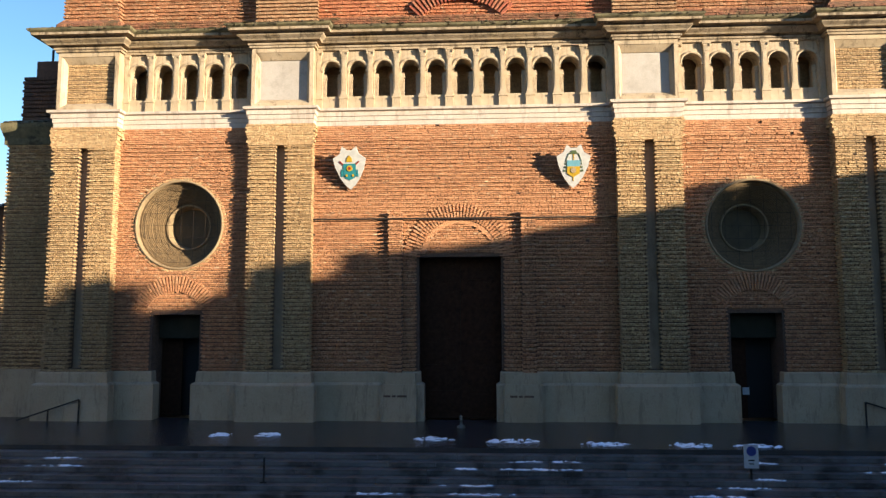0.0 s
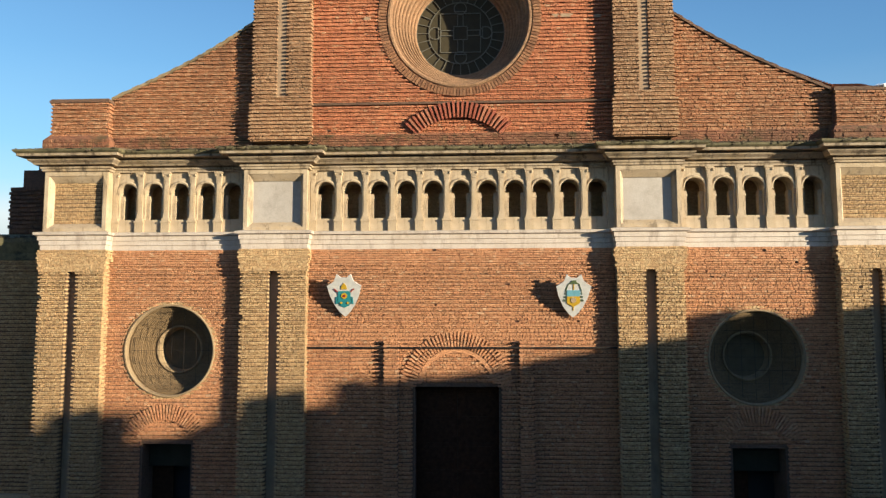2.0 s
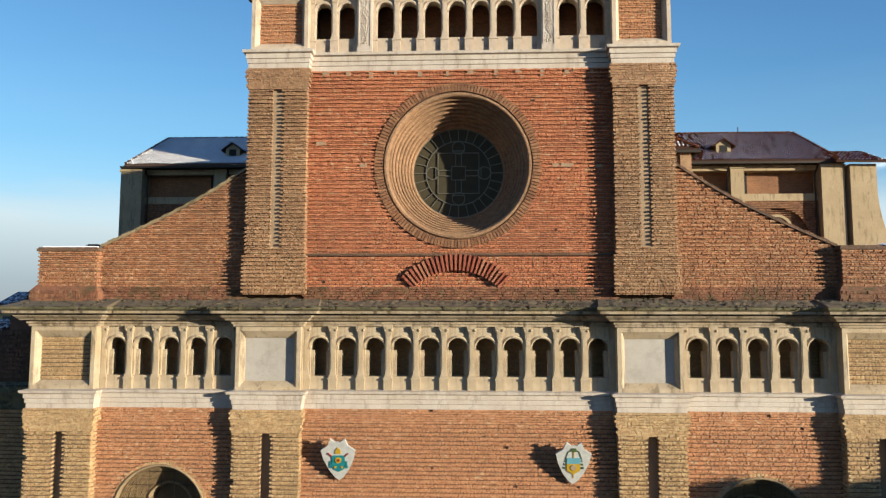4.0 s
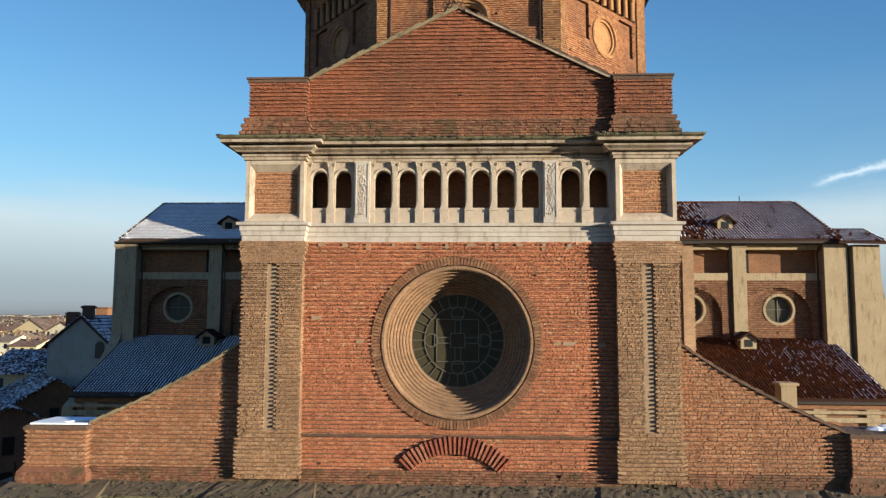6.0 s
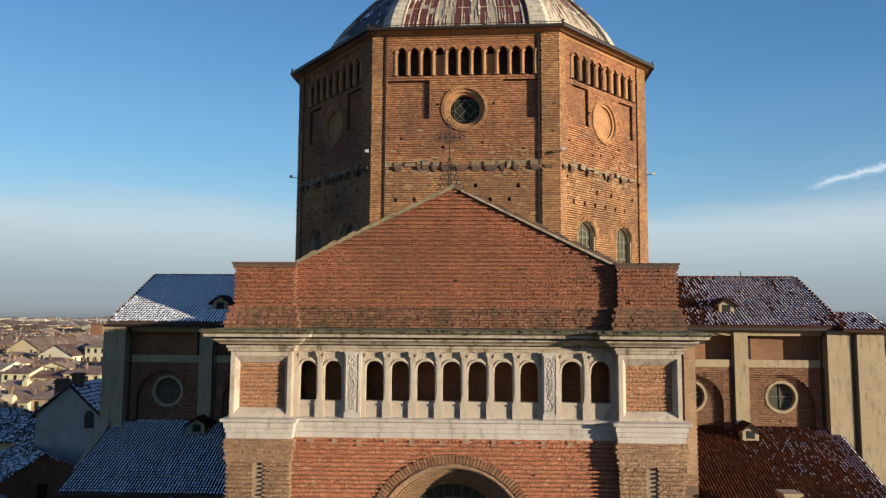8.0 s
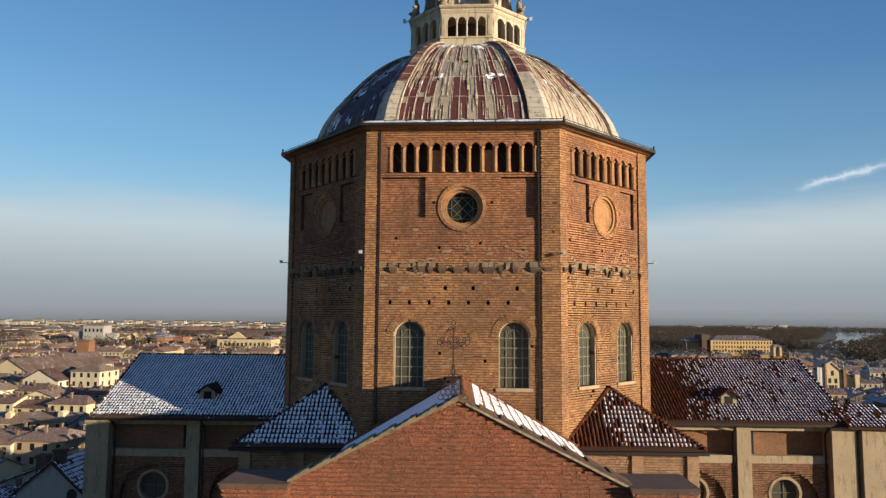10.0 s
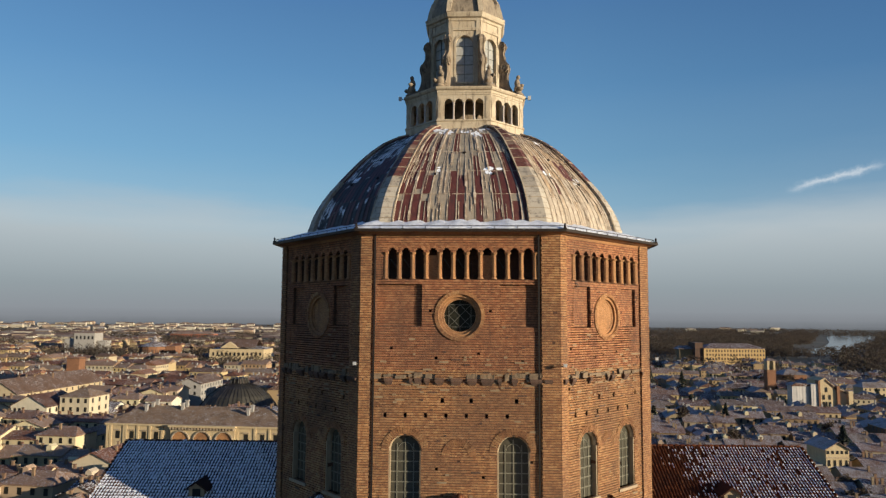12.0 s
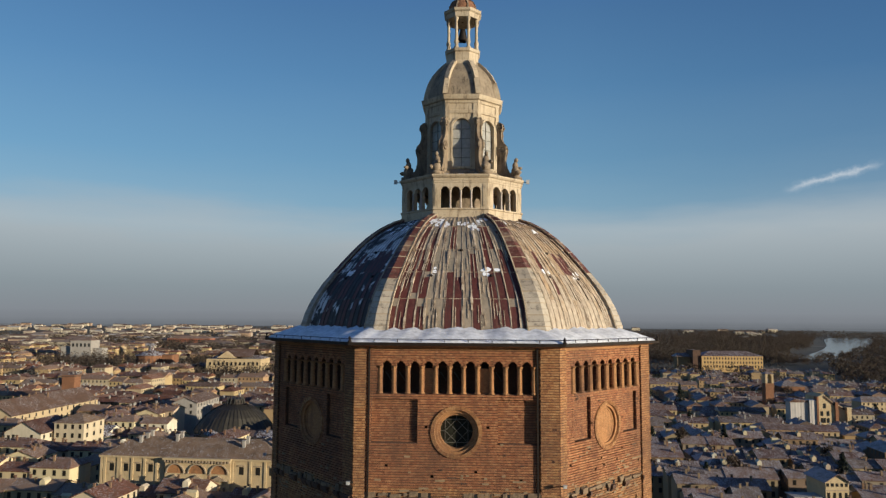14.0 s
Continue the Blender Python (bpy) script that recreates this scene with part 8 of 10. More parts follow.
for x, y, d in ((*octagon(AP, HF)[7], -1), (*octagon(AP, HF)[2], 1)):
    fl = thing("floodlight", "small grey floodlight on an arm at the lantern's corner", "floodlight", (x, y, 73.1), "lantern floodlights")
    part("arm", MB().bar((0, 0, 0), (0.75 * d, -0.1, 0.1), 0.06), PIPE, fl)
    part("lamp_housing", MB().box(0.7 * d - 0.16, 0.7 * d + 0.16, -0.22, 0.02, -0.1, 0.3), WHITE, fl)

# ---- houses round the square, beside and behind the walk, added out of view: they shade the square and the foot of the front ----


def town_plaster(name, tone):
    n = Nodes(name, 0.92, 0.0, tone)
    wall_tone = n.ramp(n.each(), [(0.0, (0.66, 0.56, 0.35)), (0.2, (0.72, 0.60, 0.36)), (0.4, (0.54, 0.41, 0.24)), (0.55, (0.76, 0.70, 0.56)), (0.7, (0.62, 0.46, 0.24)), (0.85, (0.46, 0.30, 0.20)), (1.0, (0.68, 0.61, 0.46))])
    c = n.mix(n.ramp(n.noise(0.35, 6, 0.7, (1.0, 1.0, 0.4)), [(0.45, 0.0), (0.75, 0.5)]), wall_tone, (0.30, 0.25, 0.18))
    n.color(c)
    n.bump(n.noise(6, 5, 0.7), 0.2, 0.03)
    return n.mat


# the second plaster is a darker copy with the right-hand town's shade in its colour
TOWN_WALL, SHADED_WALL = town_plaster("town_plaster", (1.0, 0.98, 0.92)), town_plaster("shaded_town_plaster", (0.52, 0.46, 0.40))


def shy_of_sun(n, fac, amount):
    """Snow stays longest on slopes turned from the low sun."""
    d = n.t.nodes.new("ShaderNodeVectorMath")
    d.operation = "DOT_PRODUCT"
    d.inputs[1].default_value = (-amount * TO_SUN.x, -amount * TO_SUN.y, 0.0)
    n.t.links.new(n.t.nodes.new("ShaderNodeNewGeometry").outputs["Normal"], d.inputs[0])
    add = n.node("ShaderNodeMath")
    n.t.links.new(fac, add.inputs[0])
    n.t.links.new(d.outputs["Value"], add.inputs[1])
    return add.outputs[0]


def town_roof(name, snow, lone_roofs=True):
    n = Nodes(name, 0.92)
    own = n.each() if lone_roofs else n.island()
    base = n.ramp(own, [(0.0, (0.12, 0.05, 0.028)), (0.2, (0.25, 0.088, 0.036)), (0.35, (0.16, 0.085, 0.05)), (0.5, (0.29, 0.10, 0.042)), (0.65, (0.20, 0.115, 0.072)), (0.8, (0.31, 0.128, 0.058)), (1.0, (0.17, 0.105, 0.075))])
    tex = n.node("ShaderNodeTexNoise", Scale=0.35, Detail=8.0, Roughness=0.75)
    tex.noise_dimensions = "4D"
    mul = n.node("ShaderNodeMath")
    mul.operation = "MULTIPLY"
    mul.inputs[1].default_value = 60.0
    n.t.links.new(own, mul.inputs[0])
    n.t.links.new(mul.outputs[0], tex.inputs["W"])
    n.t.links.new(n.co, tex.inputs["Vector"])
    fine = n.mix(0.5, n.noise(3.0, 6, 0.75), n.noise(1.0, 4, 0.8, (4.5, 0.6, 0.6)))
    c = n.mix(0.75, base, n.ramp(fine, [(0.3, 0.4), (0.7, 1.5)]), "MULTIPLY")
    c = n.mix(0.85, c, n.ramp(n.noise(0.8, 5, 0.8), [(0.32, 0.35), (0.5, 1.0), (0.68, 1.7)]), "MULTIPLY")
    c = n.mix(n.ramp(tex.outputs["Fac"], [(0.3, 0.5), (0.45, 0.0)]), c, (0.06, 0.05, 0.04))
    # snowed roofs, mostly right-hand ones, get darker tiles: that side's shade as colour
    c = n.mix(1.0, c, 0.85 if snow < 0.5 else 0.6, "MULTIPLY")
    dust = n.ramp(n.mix(0.45, n.noise(1.1, 7, 0.78), own), [(0.38, 0.0), (0.66, 0.45 if snow < 0.5 else 0.36)])
    c = n.mix(dust, c, (0.47, 0.365, 0.27) if snow < 0.5 else (0.35, 0.30, 0.26))
    speck = n.ramp(n.noise(2.2, 3, 0.8), [(0.53, 0.0), (0.60, 0.55 if lone_roofs else 0.4)])
    where = n.ramp(n.noise(0.12, 4, 0.6), [(0.42, 0.0), (0.6, 1.0)])
    c = n.mix(n.mix(1.0, speck, where, "MULTIPLY"), c, (0.80, 0.86, 1.0))
    both = shy_of_sun(n, n.mix(0.6, tex.outputs["Fac"], fine), 0.13)
    e = 0.64 - 0.22 * snow
    c = n.mix(n.ramp(both, [(e, 0.0), (e + 0.13, 0.72)]), c, (0.62, 0.66, 0.78))
    n.color(c)
    n.bump(n.noise(3.0, 3, 0.6, (3.0, 3.0, 1.0)), 0.6, 0.08)
    return n.mat


ROOF_DRY, ROOF_SNOW = town_roof("town_tiles", 0.1), town_roof("town_tiles_snowed", 0.86)
ROOF_GREY = tile_material("grey_roof_dusted", [(0.0, (0.28, 0.20, 0.15)), (1.0, (0.38, 0.28, 0.21))], 0.34, 0.5, 4.5, 0.7)
ROOF_NEAR = tile_material("snowed_roof", [(0.0, (0.08, 0.05, 0.04)), (1.0, (0.16, 0.09, 0.07))], 0.5, 0.3, 3.0, 0.7)
SHUTTER = plain_material("window_dark", (0.03, 0.03, 0.028), 0.3, 0, 0.4)
n = Nodes("chimney_render", 0.9)
n.color(n.mix(n.ramp(n.noise(1.5, 5, 0.7), [(0.4, 0.0), (0.65, 0.7)]), n.ramp(n.each(), [(0.0, (0.30, 0.16, 0.09)), (0.5, (0.42, 0.33, 0.22)), (1.0, (0.24, 0.13, 0.085))]), (0.12, 0.085, 0.06)))
CHIMNEY = n.mat
win_mesh = MB().box(-0.5, 0.5, -0.05, 0.03, -0.8, 0.8).mesh("window", SHUTTER)


def gable_roof(mb, x0, x1, y0, y1, ze, zr, hip=0.0, over=0.5, thick=0.22):
    """Two (or, hipped, four) slabs with the ridge along x."""
    xm0, xm1, ym = x0 - over + hip, x1 + over - hip, (y0 + y1) / 2
    k = over * (zr - ze) / ((y1 - y0) / 2)
    a, b, c, d = (x0 - over, y0 - over, ze - k), (x1 + over, y0 - over, ze - k), (x1 + over, y1 + over, ze - k), (x0 - over, y1 + over, ze - k)
    e, f = (xm0, ym, zr), (xm1, ym, zr)
    top = [a, b, c, d, e, f]
    mb.add(top + [(x, y, z - thick) for x, y, z in top], [(0, 1, 5, 4), (2, 3, 4, 5), (1, 2, 5), (3, 0, 4), (7, 6, 10, 11), (9, 8, 11, 10), (0, 6, 7, 1), (1, 7, 8, 2), (2, 8, 9, 3), (3, 9, 6, 0)] if hip else
           [(0, 1, 5, 4), (2, 3, 4, 5), (7, 6, 10, 11), (9, 8, 11, 10), (0, 6, 7, 1), (2, 8, 9, 3), (1, 7, 11, 5), (5, 11, 8, 2), (0, 4, 10, 6), (4, 3, 9, 10)])
    return mb


def house(w, d, ze, zr, hip, roof_mat, seed, wins=(3, 1, 2), chimneys=2, name="house", label="plastered town house with a tiled roof under thin snow", category="house", group="town houses", at=None, wing=False, dormer=False, plaster=None):
    """A house about its own middle, standing at the ground's height; wins: across the front, on each end, storeys."""
    r = random.Random(seed)
    h = thing(name, label, category, (0, 0, GROUND), group)
    if at is not None:
        h.matrix_basis = at
    mb = MB()
    x0, x1, y0, y1 = -w / 2, w / 2, -d / 2, d / 2
    if hip:
        mb.box(x0, x1, y0, y1, 0, ze)
    else:
        mb.add([(x, y, z) for x in (x0, x1) for y, z in ((y0, 0), (y1, 0), (y1, ze), (0, zr - 0.2), (y0, ze))], [(0, 4, 3, 2, 1), (5, 6, 7, 8, 9), (0, 5, 9, 4), (1, 2, 7, 6), (4, 9, 8, 3), (3, 8, 7, 2)])
    wl = part("wall", mb, plaster or TOWN_WALL, h)
    part("roof", gable_roof(MB(), x0, x1, y0, y1, ze, zr, hip), roof_mat, h)
    for k in range(chimneys):
        mb = MB()
        cx, cy = r.uniform(x0 + 1, x1 - 1), r.uniform(-0.25, 0.25) * d
        zt = zr + r.uniform(0.3, 1.0)
        mb.box(cx - 0.3, cx + 0.3, cy - 0.25, cy + 0.25, ze + 0.2, zt).box(cx - 0.4, cx + 0.4, cy - 0.35, cy + 0.35, zt, zt + 0.12)
        part("chimney", mb, CHIMNEY, h)
    if wing:
        # a lower wing set across the back or front, with its own ridge
        wx, ww, wl2 = r.uniform(-0.3, 0.3) * w, r.uniform(5.5, 7.5), r.uniform(5, 9)
        side = 1 if r.random() < 0.5 else -1
        we, wr = ze - r.uniform(0.8, 3.2), 0.0
        wr = we + ww * 0.24
        turn = Matrix.Translation((wx, side * (d / 2 + wl2 / 2 - 1.2), 0)) @ Matrix.Rotation(radians(90), 4, "Z")
        mb = MB(turn)
        h2 = wl2 / 2
        mb.add([(x, y, z) for x in (-h2, h2) for y, z in ((-ww / 2, 0), (ww / 2, 0), (ww / 2, we), (0, wr - 0.15), (-ww / 2, we))], [(0, 4, 3, 2, 1), (5, 6, 7, 8, 9), (0, 5, 9, 4), (1, 2, 7, 6), (4, 9, 8, 3), (3, 8, 7, 2)])
        part("wing", mb, plaster or TOWN_WALL, h)
        part("wing_roof", gable_roof(MB(turn), -h2, h2, -ww / 2, ww / 2, we, wr, 0, 0.35, 0.2), roof_mat, h)
    if dormer:
        mb = MB(Matrix.Translation((r.uniform(-0.3, 0.3) * w, -d * 0.3, ze + (zr - ze) * 0.4)))
        mb.prism([(-0.8, -0.6), (0.8, -0.6), (0.8, 1.2), (0, 1.8), (-0.8, 1.2)], -0.4, 2.4)
        part("dormer", mb, TOWN_WALL, h)
    for st in range(wins[2]):
        z = ze - 1.7 - 3.1 * st
        for k in range(wins[0]):
            lone(win_mesh, "window", wl, Matrix.Translation((x0 + (k + 0.5) * w / wins[0], y0, z)))
        for k in range(wins[1]):
            yy = y0 + (k + 0.5) * d / wins[1]
            lone(win_mesh, "window", wl, Matrix.Translation((x1, yy, z)) @ Matrix.Rotation(radians(90), 4, "Z"))
            lone(win_mesh, "window", wl, Matrix.Translation((x0, yy, z)) @ Matrix.Rotation(radians(-90), 4, "Z"))
    return h


def set_at(x, y, turn=0.0):
    return Matrix.Translation((x, y, GROUND)) @ Matrix.Rotation(radians(turn), 4, "Z")


for ya, yb, top, raised in ((-75.0, -52.0, 14.5, ()), (-52.0, -33.2, 13.6, ()), (-33.2, -25.1, 13.42, ((-33.2, -32.2, 14.6), (-32.2, -30.6, 15.2), (-30.6, -29.75, 14.8), (-28.4, -27.8, 13.75), (-27.75, -26.1, 14.58), (-26.1, -25.15, 13.74))), (-25.1, -17.45, 14.08, ((-25.1, -24.4, 14.6), (-24.4, -23.0, 14.32), (-20.9, -17.5, 14.22))), (-17.45, -8.0, 13.7, ((-17.45, -16.2, 15.0), (-16.2, -15.3, 14.62), (-15.3, -13.2, 14.28), (-13.1, -8.4, 14.5))), (-8.0, 6.0, 13.4, ()), (6.0, 24.0, 13.0, ())):
    h = thing("house", "tall unseen house added along the square to shade the front", "house", group="houses on the square")
    mb = MB()
    mb.box(42, 54, ya, yb, GROUND, top - 0.3)
    wl = part("wall", mb, TOWN_WALL, h)
    mb = MB()
    mb.box(41.6, 54.4, ya, yb, top - 0.3, top)
    part("roof", mb, ROOF_SNOW, h)
    # unseen wall pieces added at heights that step the shadow edge on the front
    for y0, y1, z in raised:
        part("parapet", MB().box(41.75, 42.1, y0 + 0.02, y1 - 0.02, top - 0.1, z - 0.15).box(41.7, 42.15, y0, y1, z - 0.15, z), TOWN_WALL, h)
    for st in range(3):
        for j in range(max(1, int((yb - ya) / 2.6))):
            lone(win_mesh, "window", wl, Matrix.Translation((42, ya + (j + 0.5) * 2.6, 2 + 3.6 * st)) @ Matrix.Rotation(radians(-90), 4, "Z"))
for k in range(7):
    house(15.5, 12, 13.5 + (k * 5 % 3), 17 + (k * 5 % 3), 0, ROOF_SNOW, 70 + k, (5, 0, 3), 2, at=set_at(-62 + k * 16, -70, 180), label="unseen plastered house added to close the square", group="houses on the square")
for k in range(3):
    house(16, 12, 13, 16.5, 0, ROOF_SNOW, 80 + k, (5, 0, 3), 2, at=set_at(-50, -56 + k * 17, 90), label="unseen plastered house added to close the square", group="houses on the square")

# ---- near houses beside the shaded transept ----


def ridge_y_house(x0, x1, y0, y1, ze, zr, xr, tint, snow_tiles, label, window=None):
    h = thing("house", label, "house", group="houses beside the transept")
    mb = MB()
    mb.prism([(x0, GROUND), (x1, GROUND), (x1, ze), (xr, zr), (x0, ze)], y0, y1)
    wl = part("wall", mb, tint, h)
    for xe in (x0 - 0.5, x1 + 0.5):
        mb = MB()
        k = (zr - ze) / abs(xr - (x1 if xe > xr else x0)) * 0.5
        mb.prism([(xr, zr + 0.12), (xe, ze - k + 0.12), (xe, ze - k - 0.1), (xr, zr - 0.1)], y0 - 0.4, y1 + 0.4)
        rf = part("roof_slope", mb, BED_SNOW, h)
        if snow_tiles:
            L = math.hypot(xe - xr, zr - ze + k)
            tile_roof("roof_tiles", (xr, y0 - 0.4, zr + 0.15), (0, 1, 0), (xe - xr, 0, ze - k - zr), y1 - y0 + 0.8, L, TILE_SNOWY, rf, pitch=0.45, tile=0.6, seed=int(abs(x0) * 3), snow=lambda x, t: 0.95, pat=(0.19, 0.08))
    if window:
        mb = MB()
        wx, wz = window
        mb.box(wx - 0.6, wx + 0.6, y0 - 0.05, y0 + 0.05, wz - 1.1, wz + 0.4).ring([(0.6, y0 - 0.05), (0.0, y0 - 0.051)], wx, wz + 0.4, 14, 0, math.pi)
        part("window", mb, SHUTTER, wl)
    return h


PALACE = stone_material("palace_plaster", (0.80, 0.645, 0.39), (0.66, 0.505, 0.28), 0.3, 0.9, 0.4)
WHITEWASH = stone_material("pale_plaster", (0.54, 0.52, 0.48), (0.44, 0.41, 0.36), 0.4, 0.9, 0.3)
h = ridge_y_house(-51.5, -43.6, 56, 70, 20.6, 24.0, -47.4, WHITEWASH, True, "pale gabled house with a snowy tile roof", (-44.9, 20.0))
for x, y, z in ((-47.2, 57.2, 25.4), (-49.6, 58.0, 24.6), (-50.6, 59.5, 24.2)):
    mb = MB()
    mb.box(x - 0.55, x + 0.55, y - 0.5, y + 0.5, 21.5, z).box(x - 0.7, x + 0.7, y - 0.65, y + 0.65, z - 0.35, z - 0.1)
    part("chimney", mb, BRICK_DARK, h)
for mid, turn, w, d, ze, zr, seed in (((-57.8, 61.8), -46.0, 31.0, 8.6, 16.9, 19.4, 61), ((-51.2, 41.5), -38.0, 26.0, 8.0, 16.6, 18.6, 62), ((-72.0, 45.0), -40.0, 16.0, 9.0, 16.0, 18.6, 63)):
    house(w, d, ze, zr, 0, ROOF_NEAR, seed, (5, 1, 2), 1, label="low house under a broad snowy tile roof", group="houses beside the transept", at=set_at(*mid, turn), plaster=BRICK_BROWN)
house(8.6, 12.0, 19.6, 22.0, 0, ROOF_NEAR, 64, (2, 1, 2), 1, label="plastered house with a snowy roof", group="houses beside the transept", at=set_at(-56.2, 63.5, 0))
ridge_y_house(-70, -55, 78, 94, 15.5, 18.5, -62, WHITEWASH, True, "pale house with a snowy roof")
ridge_y_house(-52, -40, 80, 98, 14.5, 17.5, -46, PLASTER, True, "plastered house with a snowy roof")

# ---- landmarks of the town ----
# long palace with a hipped roof and a pedimented middle pavilion
pa = house(54, 15, 21.1, 25.2, 8, ROOF_GREY, 5, (1, 1, 1), 0, "palace", "long ochre palace with a grey-brown hipped roof", "palace", "", set_at(-75.0, 190.6, -6.0))
wl = [o for o in pa.children if o.name.startswith("wall")][0]
wl.data.materials[0] = PALACE
for u in (-26.6, -25.6, -21.4, -20.8, -17.1, -13.3, -9.5, -7.4, -6.3, 12.4, 13.4, 18.8, 23.2, 26.5):
    part("pilaster", MB().box(u - 0.35, u + 0.35, -7.75, -7.4, 1, 20.2), PALACE, wl)
for u in (-23.4, -19.0, -15.2, -11.4, 16.1, 21.0, 25.0):
    lone(win_mesh, "window", wl, Matrix.Translation((u, -7.5, 17.4)) @ Matrix.Diagonal((1.3, 1, 1.35, 1)))
    part("window_hood", MB().box(u - 0.95, u + 0.95, -7.8, -7.4, 18.7, 18.95), STONE, wl)
part("cornice", MB().box(-27.3, -6.6, -8.05, -7.4, 20.2, 20.75).box(13.0, 27.3, -8.05, -7.4, 20.2, 20.75), PALACE, wl)
pv = part("pavilion", MB().box(-6.6, 13.0, -8.3, -7.4, 1, 20.0), PALACE, wl)
for u in (-3.4, 3.2, 9.8):
    part("pediment", MB().prism([(u - 2.5, 14.6), (u + 2.5, 14.6), (u, 16.1)], -9.1, -8.25), STONE, pv)
    part("lunette", MB().ring([(2.5, -8.34), (0.0, -8.35)], u, 16.4, 16, 0, math.pi), BRICK_DRUM, pv, "orange lunette under the cornice")
    part("lunette_arch", MB().ring([(2.5, -8.3), (2.5, -8.7), (2.85, -8.7), (2.85, -8.3)], u, 16.4, 18, 0, math.pi), STONE, pv)
part("pavilion_cornice", MB().box(-7.0, 13.4, -9.3, -7.4, 20.2, 20.8), PALACE, pv)
mb = MB()
for k in range(21):
    mb.box(-6.6 + k * 0.95, -6.15 + k * 0.95, -9.1, -8.3, 19.5, 20.2)
part("modillions", mb, STONE, pv, kind="stuff")
for u, v, h2 in ((-17.5, -2.4, 25.4), (-16.4, -0.6, 26.0), (-15.6, 0.6, 26.6), (-6.4, -1.6, 26.0), (-5.7, -0.2, 26.7), (15.0, -3.4, 25.0), (15.6, -1.8, 25.8), (24.5, -1.0, 26.0), (25.4, -2.2, 25.6)):
    mb = MB()
    mb.box(u - 0.4, u + 0.4, v - 0.4, v + 0.4, 22, h2).box(u - 0.55, u + 0.55, v - 0.55, v + 0.55, h2, h2 + 0.3)
    part("chimney", mb, WHITEWASH, pa)
# broad leaded dome
ld = thing("broad_dome", "broad dark sheet-metal dome with a glazed collar", "dome", (-97.0, 298, 0))
mb = MB(Matrix.Rotation(radians(22), 4, "Z"))
mb.lathe([(17.0, GROUND), (17.0, 8.2), (17.6, 8.4), (16.4, 10.4), (13.2, 14.6), (9.0, 17.8), (4.5, 19.8)], 0, 0, 16)
part("shell", mb, plain_material("dark_lead_sheet", (0.085, 0.08, 0.06), 0.6, 0.1, 0.5, 0.25), ld)
mb = MB()
for k in range(48):
    a = 2 * math.pi * k / 48
    p = [(17.6, 8.45), (16.45, 10.45), (13.25, 14.65), (9.05, 17.85), (4.6, 19.85)]
    for (r0, z0), (r1, z1) in zip(p, p[1:]):
        mb.bar((r0 * math.cos(a), r0 * math.sin(a), z0), (r1 * math.cos(a), r1 * math.sin(a), z1), 0.12)
part("seams", mb, IRON, ld, kind="stuff")
mb = MB()
mb.lathe([(4.0, 19.7), (4.0, 20.4), (3.7, 20.5), (3.4, 22.0), (0.0, 22.6)], 0, 0, 16)
part("collar", mb, IRON, ld)
for k in range(14):
    a = 2 * math.pi * k / 14
    part("fin", MB().bar((4.3 * math.cos(a), 4.3 * math.sin(a), 20.0), (3.4 * math.cos(a), 3.4 * math.sin(a), 22.8), 0.26), LEAD, ld)


def landmark(name, label, category, boxes, roofs):
    t = thing(name, label, category)
    for mat, (x0, x1, y0, y1, z) in boxes:
        part("wall", MB().box(x0, x1, y0, y1, GROUND, z), mat, t)
    for mat, (x0, x1, y0, y1, ze, zr, hip) in roofs:
        part("roof", gable_roof(MB(), x0, x1, y0, y1, ze, zr, hip), mat, t)
    return t


# church wrapped in sheeting on one side, its stepped front rising in a half-gable
SHEETING = plain_material("white_sheeting", (0.72, 0.72, 0.74), 0.8, 0, 0.15, 0.4)
t = landmark("church", "brick church front wrapped in white sheeting on one side", "church", [(BRICK_BROWN, (204, 222, 384, 406, 9.5))], [(ROOF_SNOW, (204, 222, 384, 406, 9.5, 13.5, 0))])
for x0, x1, y0, z in ((190.6, 200.2, 379.5, 13.1), (200.6, 205.0, 378.2, 14.4)):
    k = 28
    fold = [(x0 + (x1 - x0) * j / k, y0 + 0.03 * math.sin(j * 1.3) + 0.04 * math.sin(j * 0.5)) for j in range(k + 1)]
    mb = MB().slab(fold + [(x1, y0 + 6), (x0, y0 + 6)], GROUND, z)
    part("sheeting", mb, SHEETING, t, "white plastic sheeting hanging in folds")
part("sheeted_roof", MB().prism([(190.2, 13.0), (200.4, 13.0), (200.4, 14.2), (193.0, 14.9), (190.2, 13.6)], 379.2, 386), ROOF_SNOW, t)
part("front", MB().prism([(205.2, GROUND), (214.6, GROUND), (214.6, 12.6), (208.6, 17.8), (205.2, 16.2)], 378.6, 392), PALACE, t)
part("side_front", MB().prism([(216.2, GROUND), (221.0, GROUND), (221.0, 9.9), (216.2, 12.2)], 379.6, 392), PALACE, t)
for x, w, z in ((204.9, 0.5, 16.4), (215.4, 0.8, 13.4), (222.2, 1.2, 10.6)):
    part("buttress", MB().box(x - w, x + w, 377.6, 381, GROUND, z), BRICK_BROWN if x < 220 else PALACE, t)
for x, z in ((207.6, 3.2), (209.0, 3.2), (211.0, 3.2), (207.6, 7.0), (211.0, 7.0), (209.2, 11.2), (218.4, 1.2)):
    mb = MB()
    mb.box(x - 0.5, x + 0.5, 378.3, 379.3 if x < 215 else 380.2, z - 1.2, z + 1.0).ring([(0.5, 378.3), (0.0, 378.29)], x, z + 1.0, 12, 0, math.pi)
    part("window", mb, SHUTTER, t)
mb = MB()
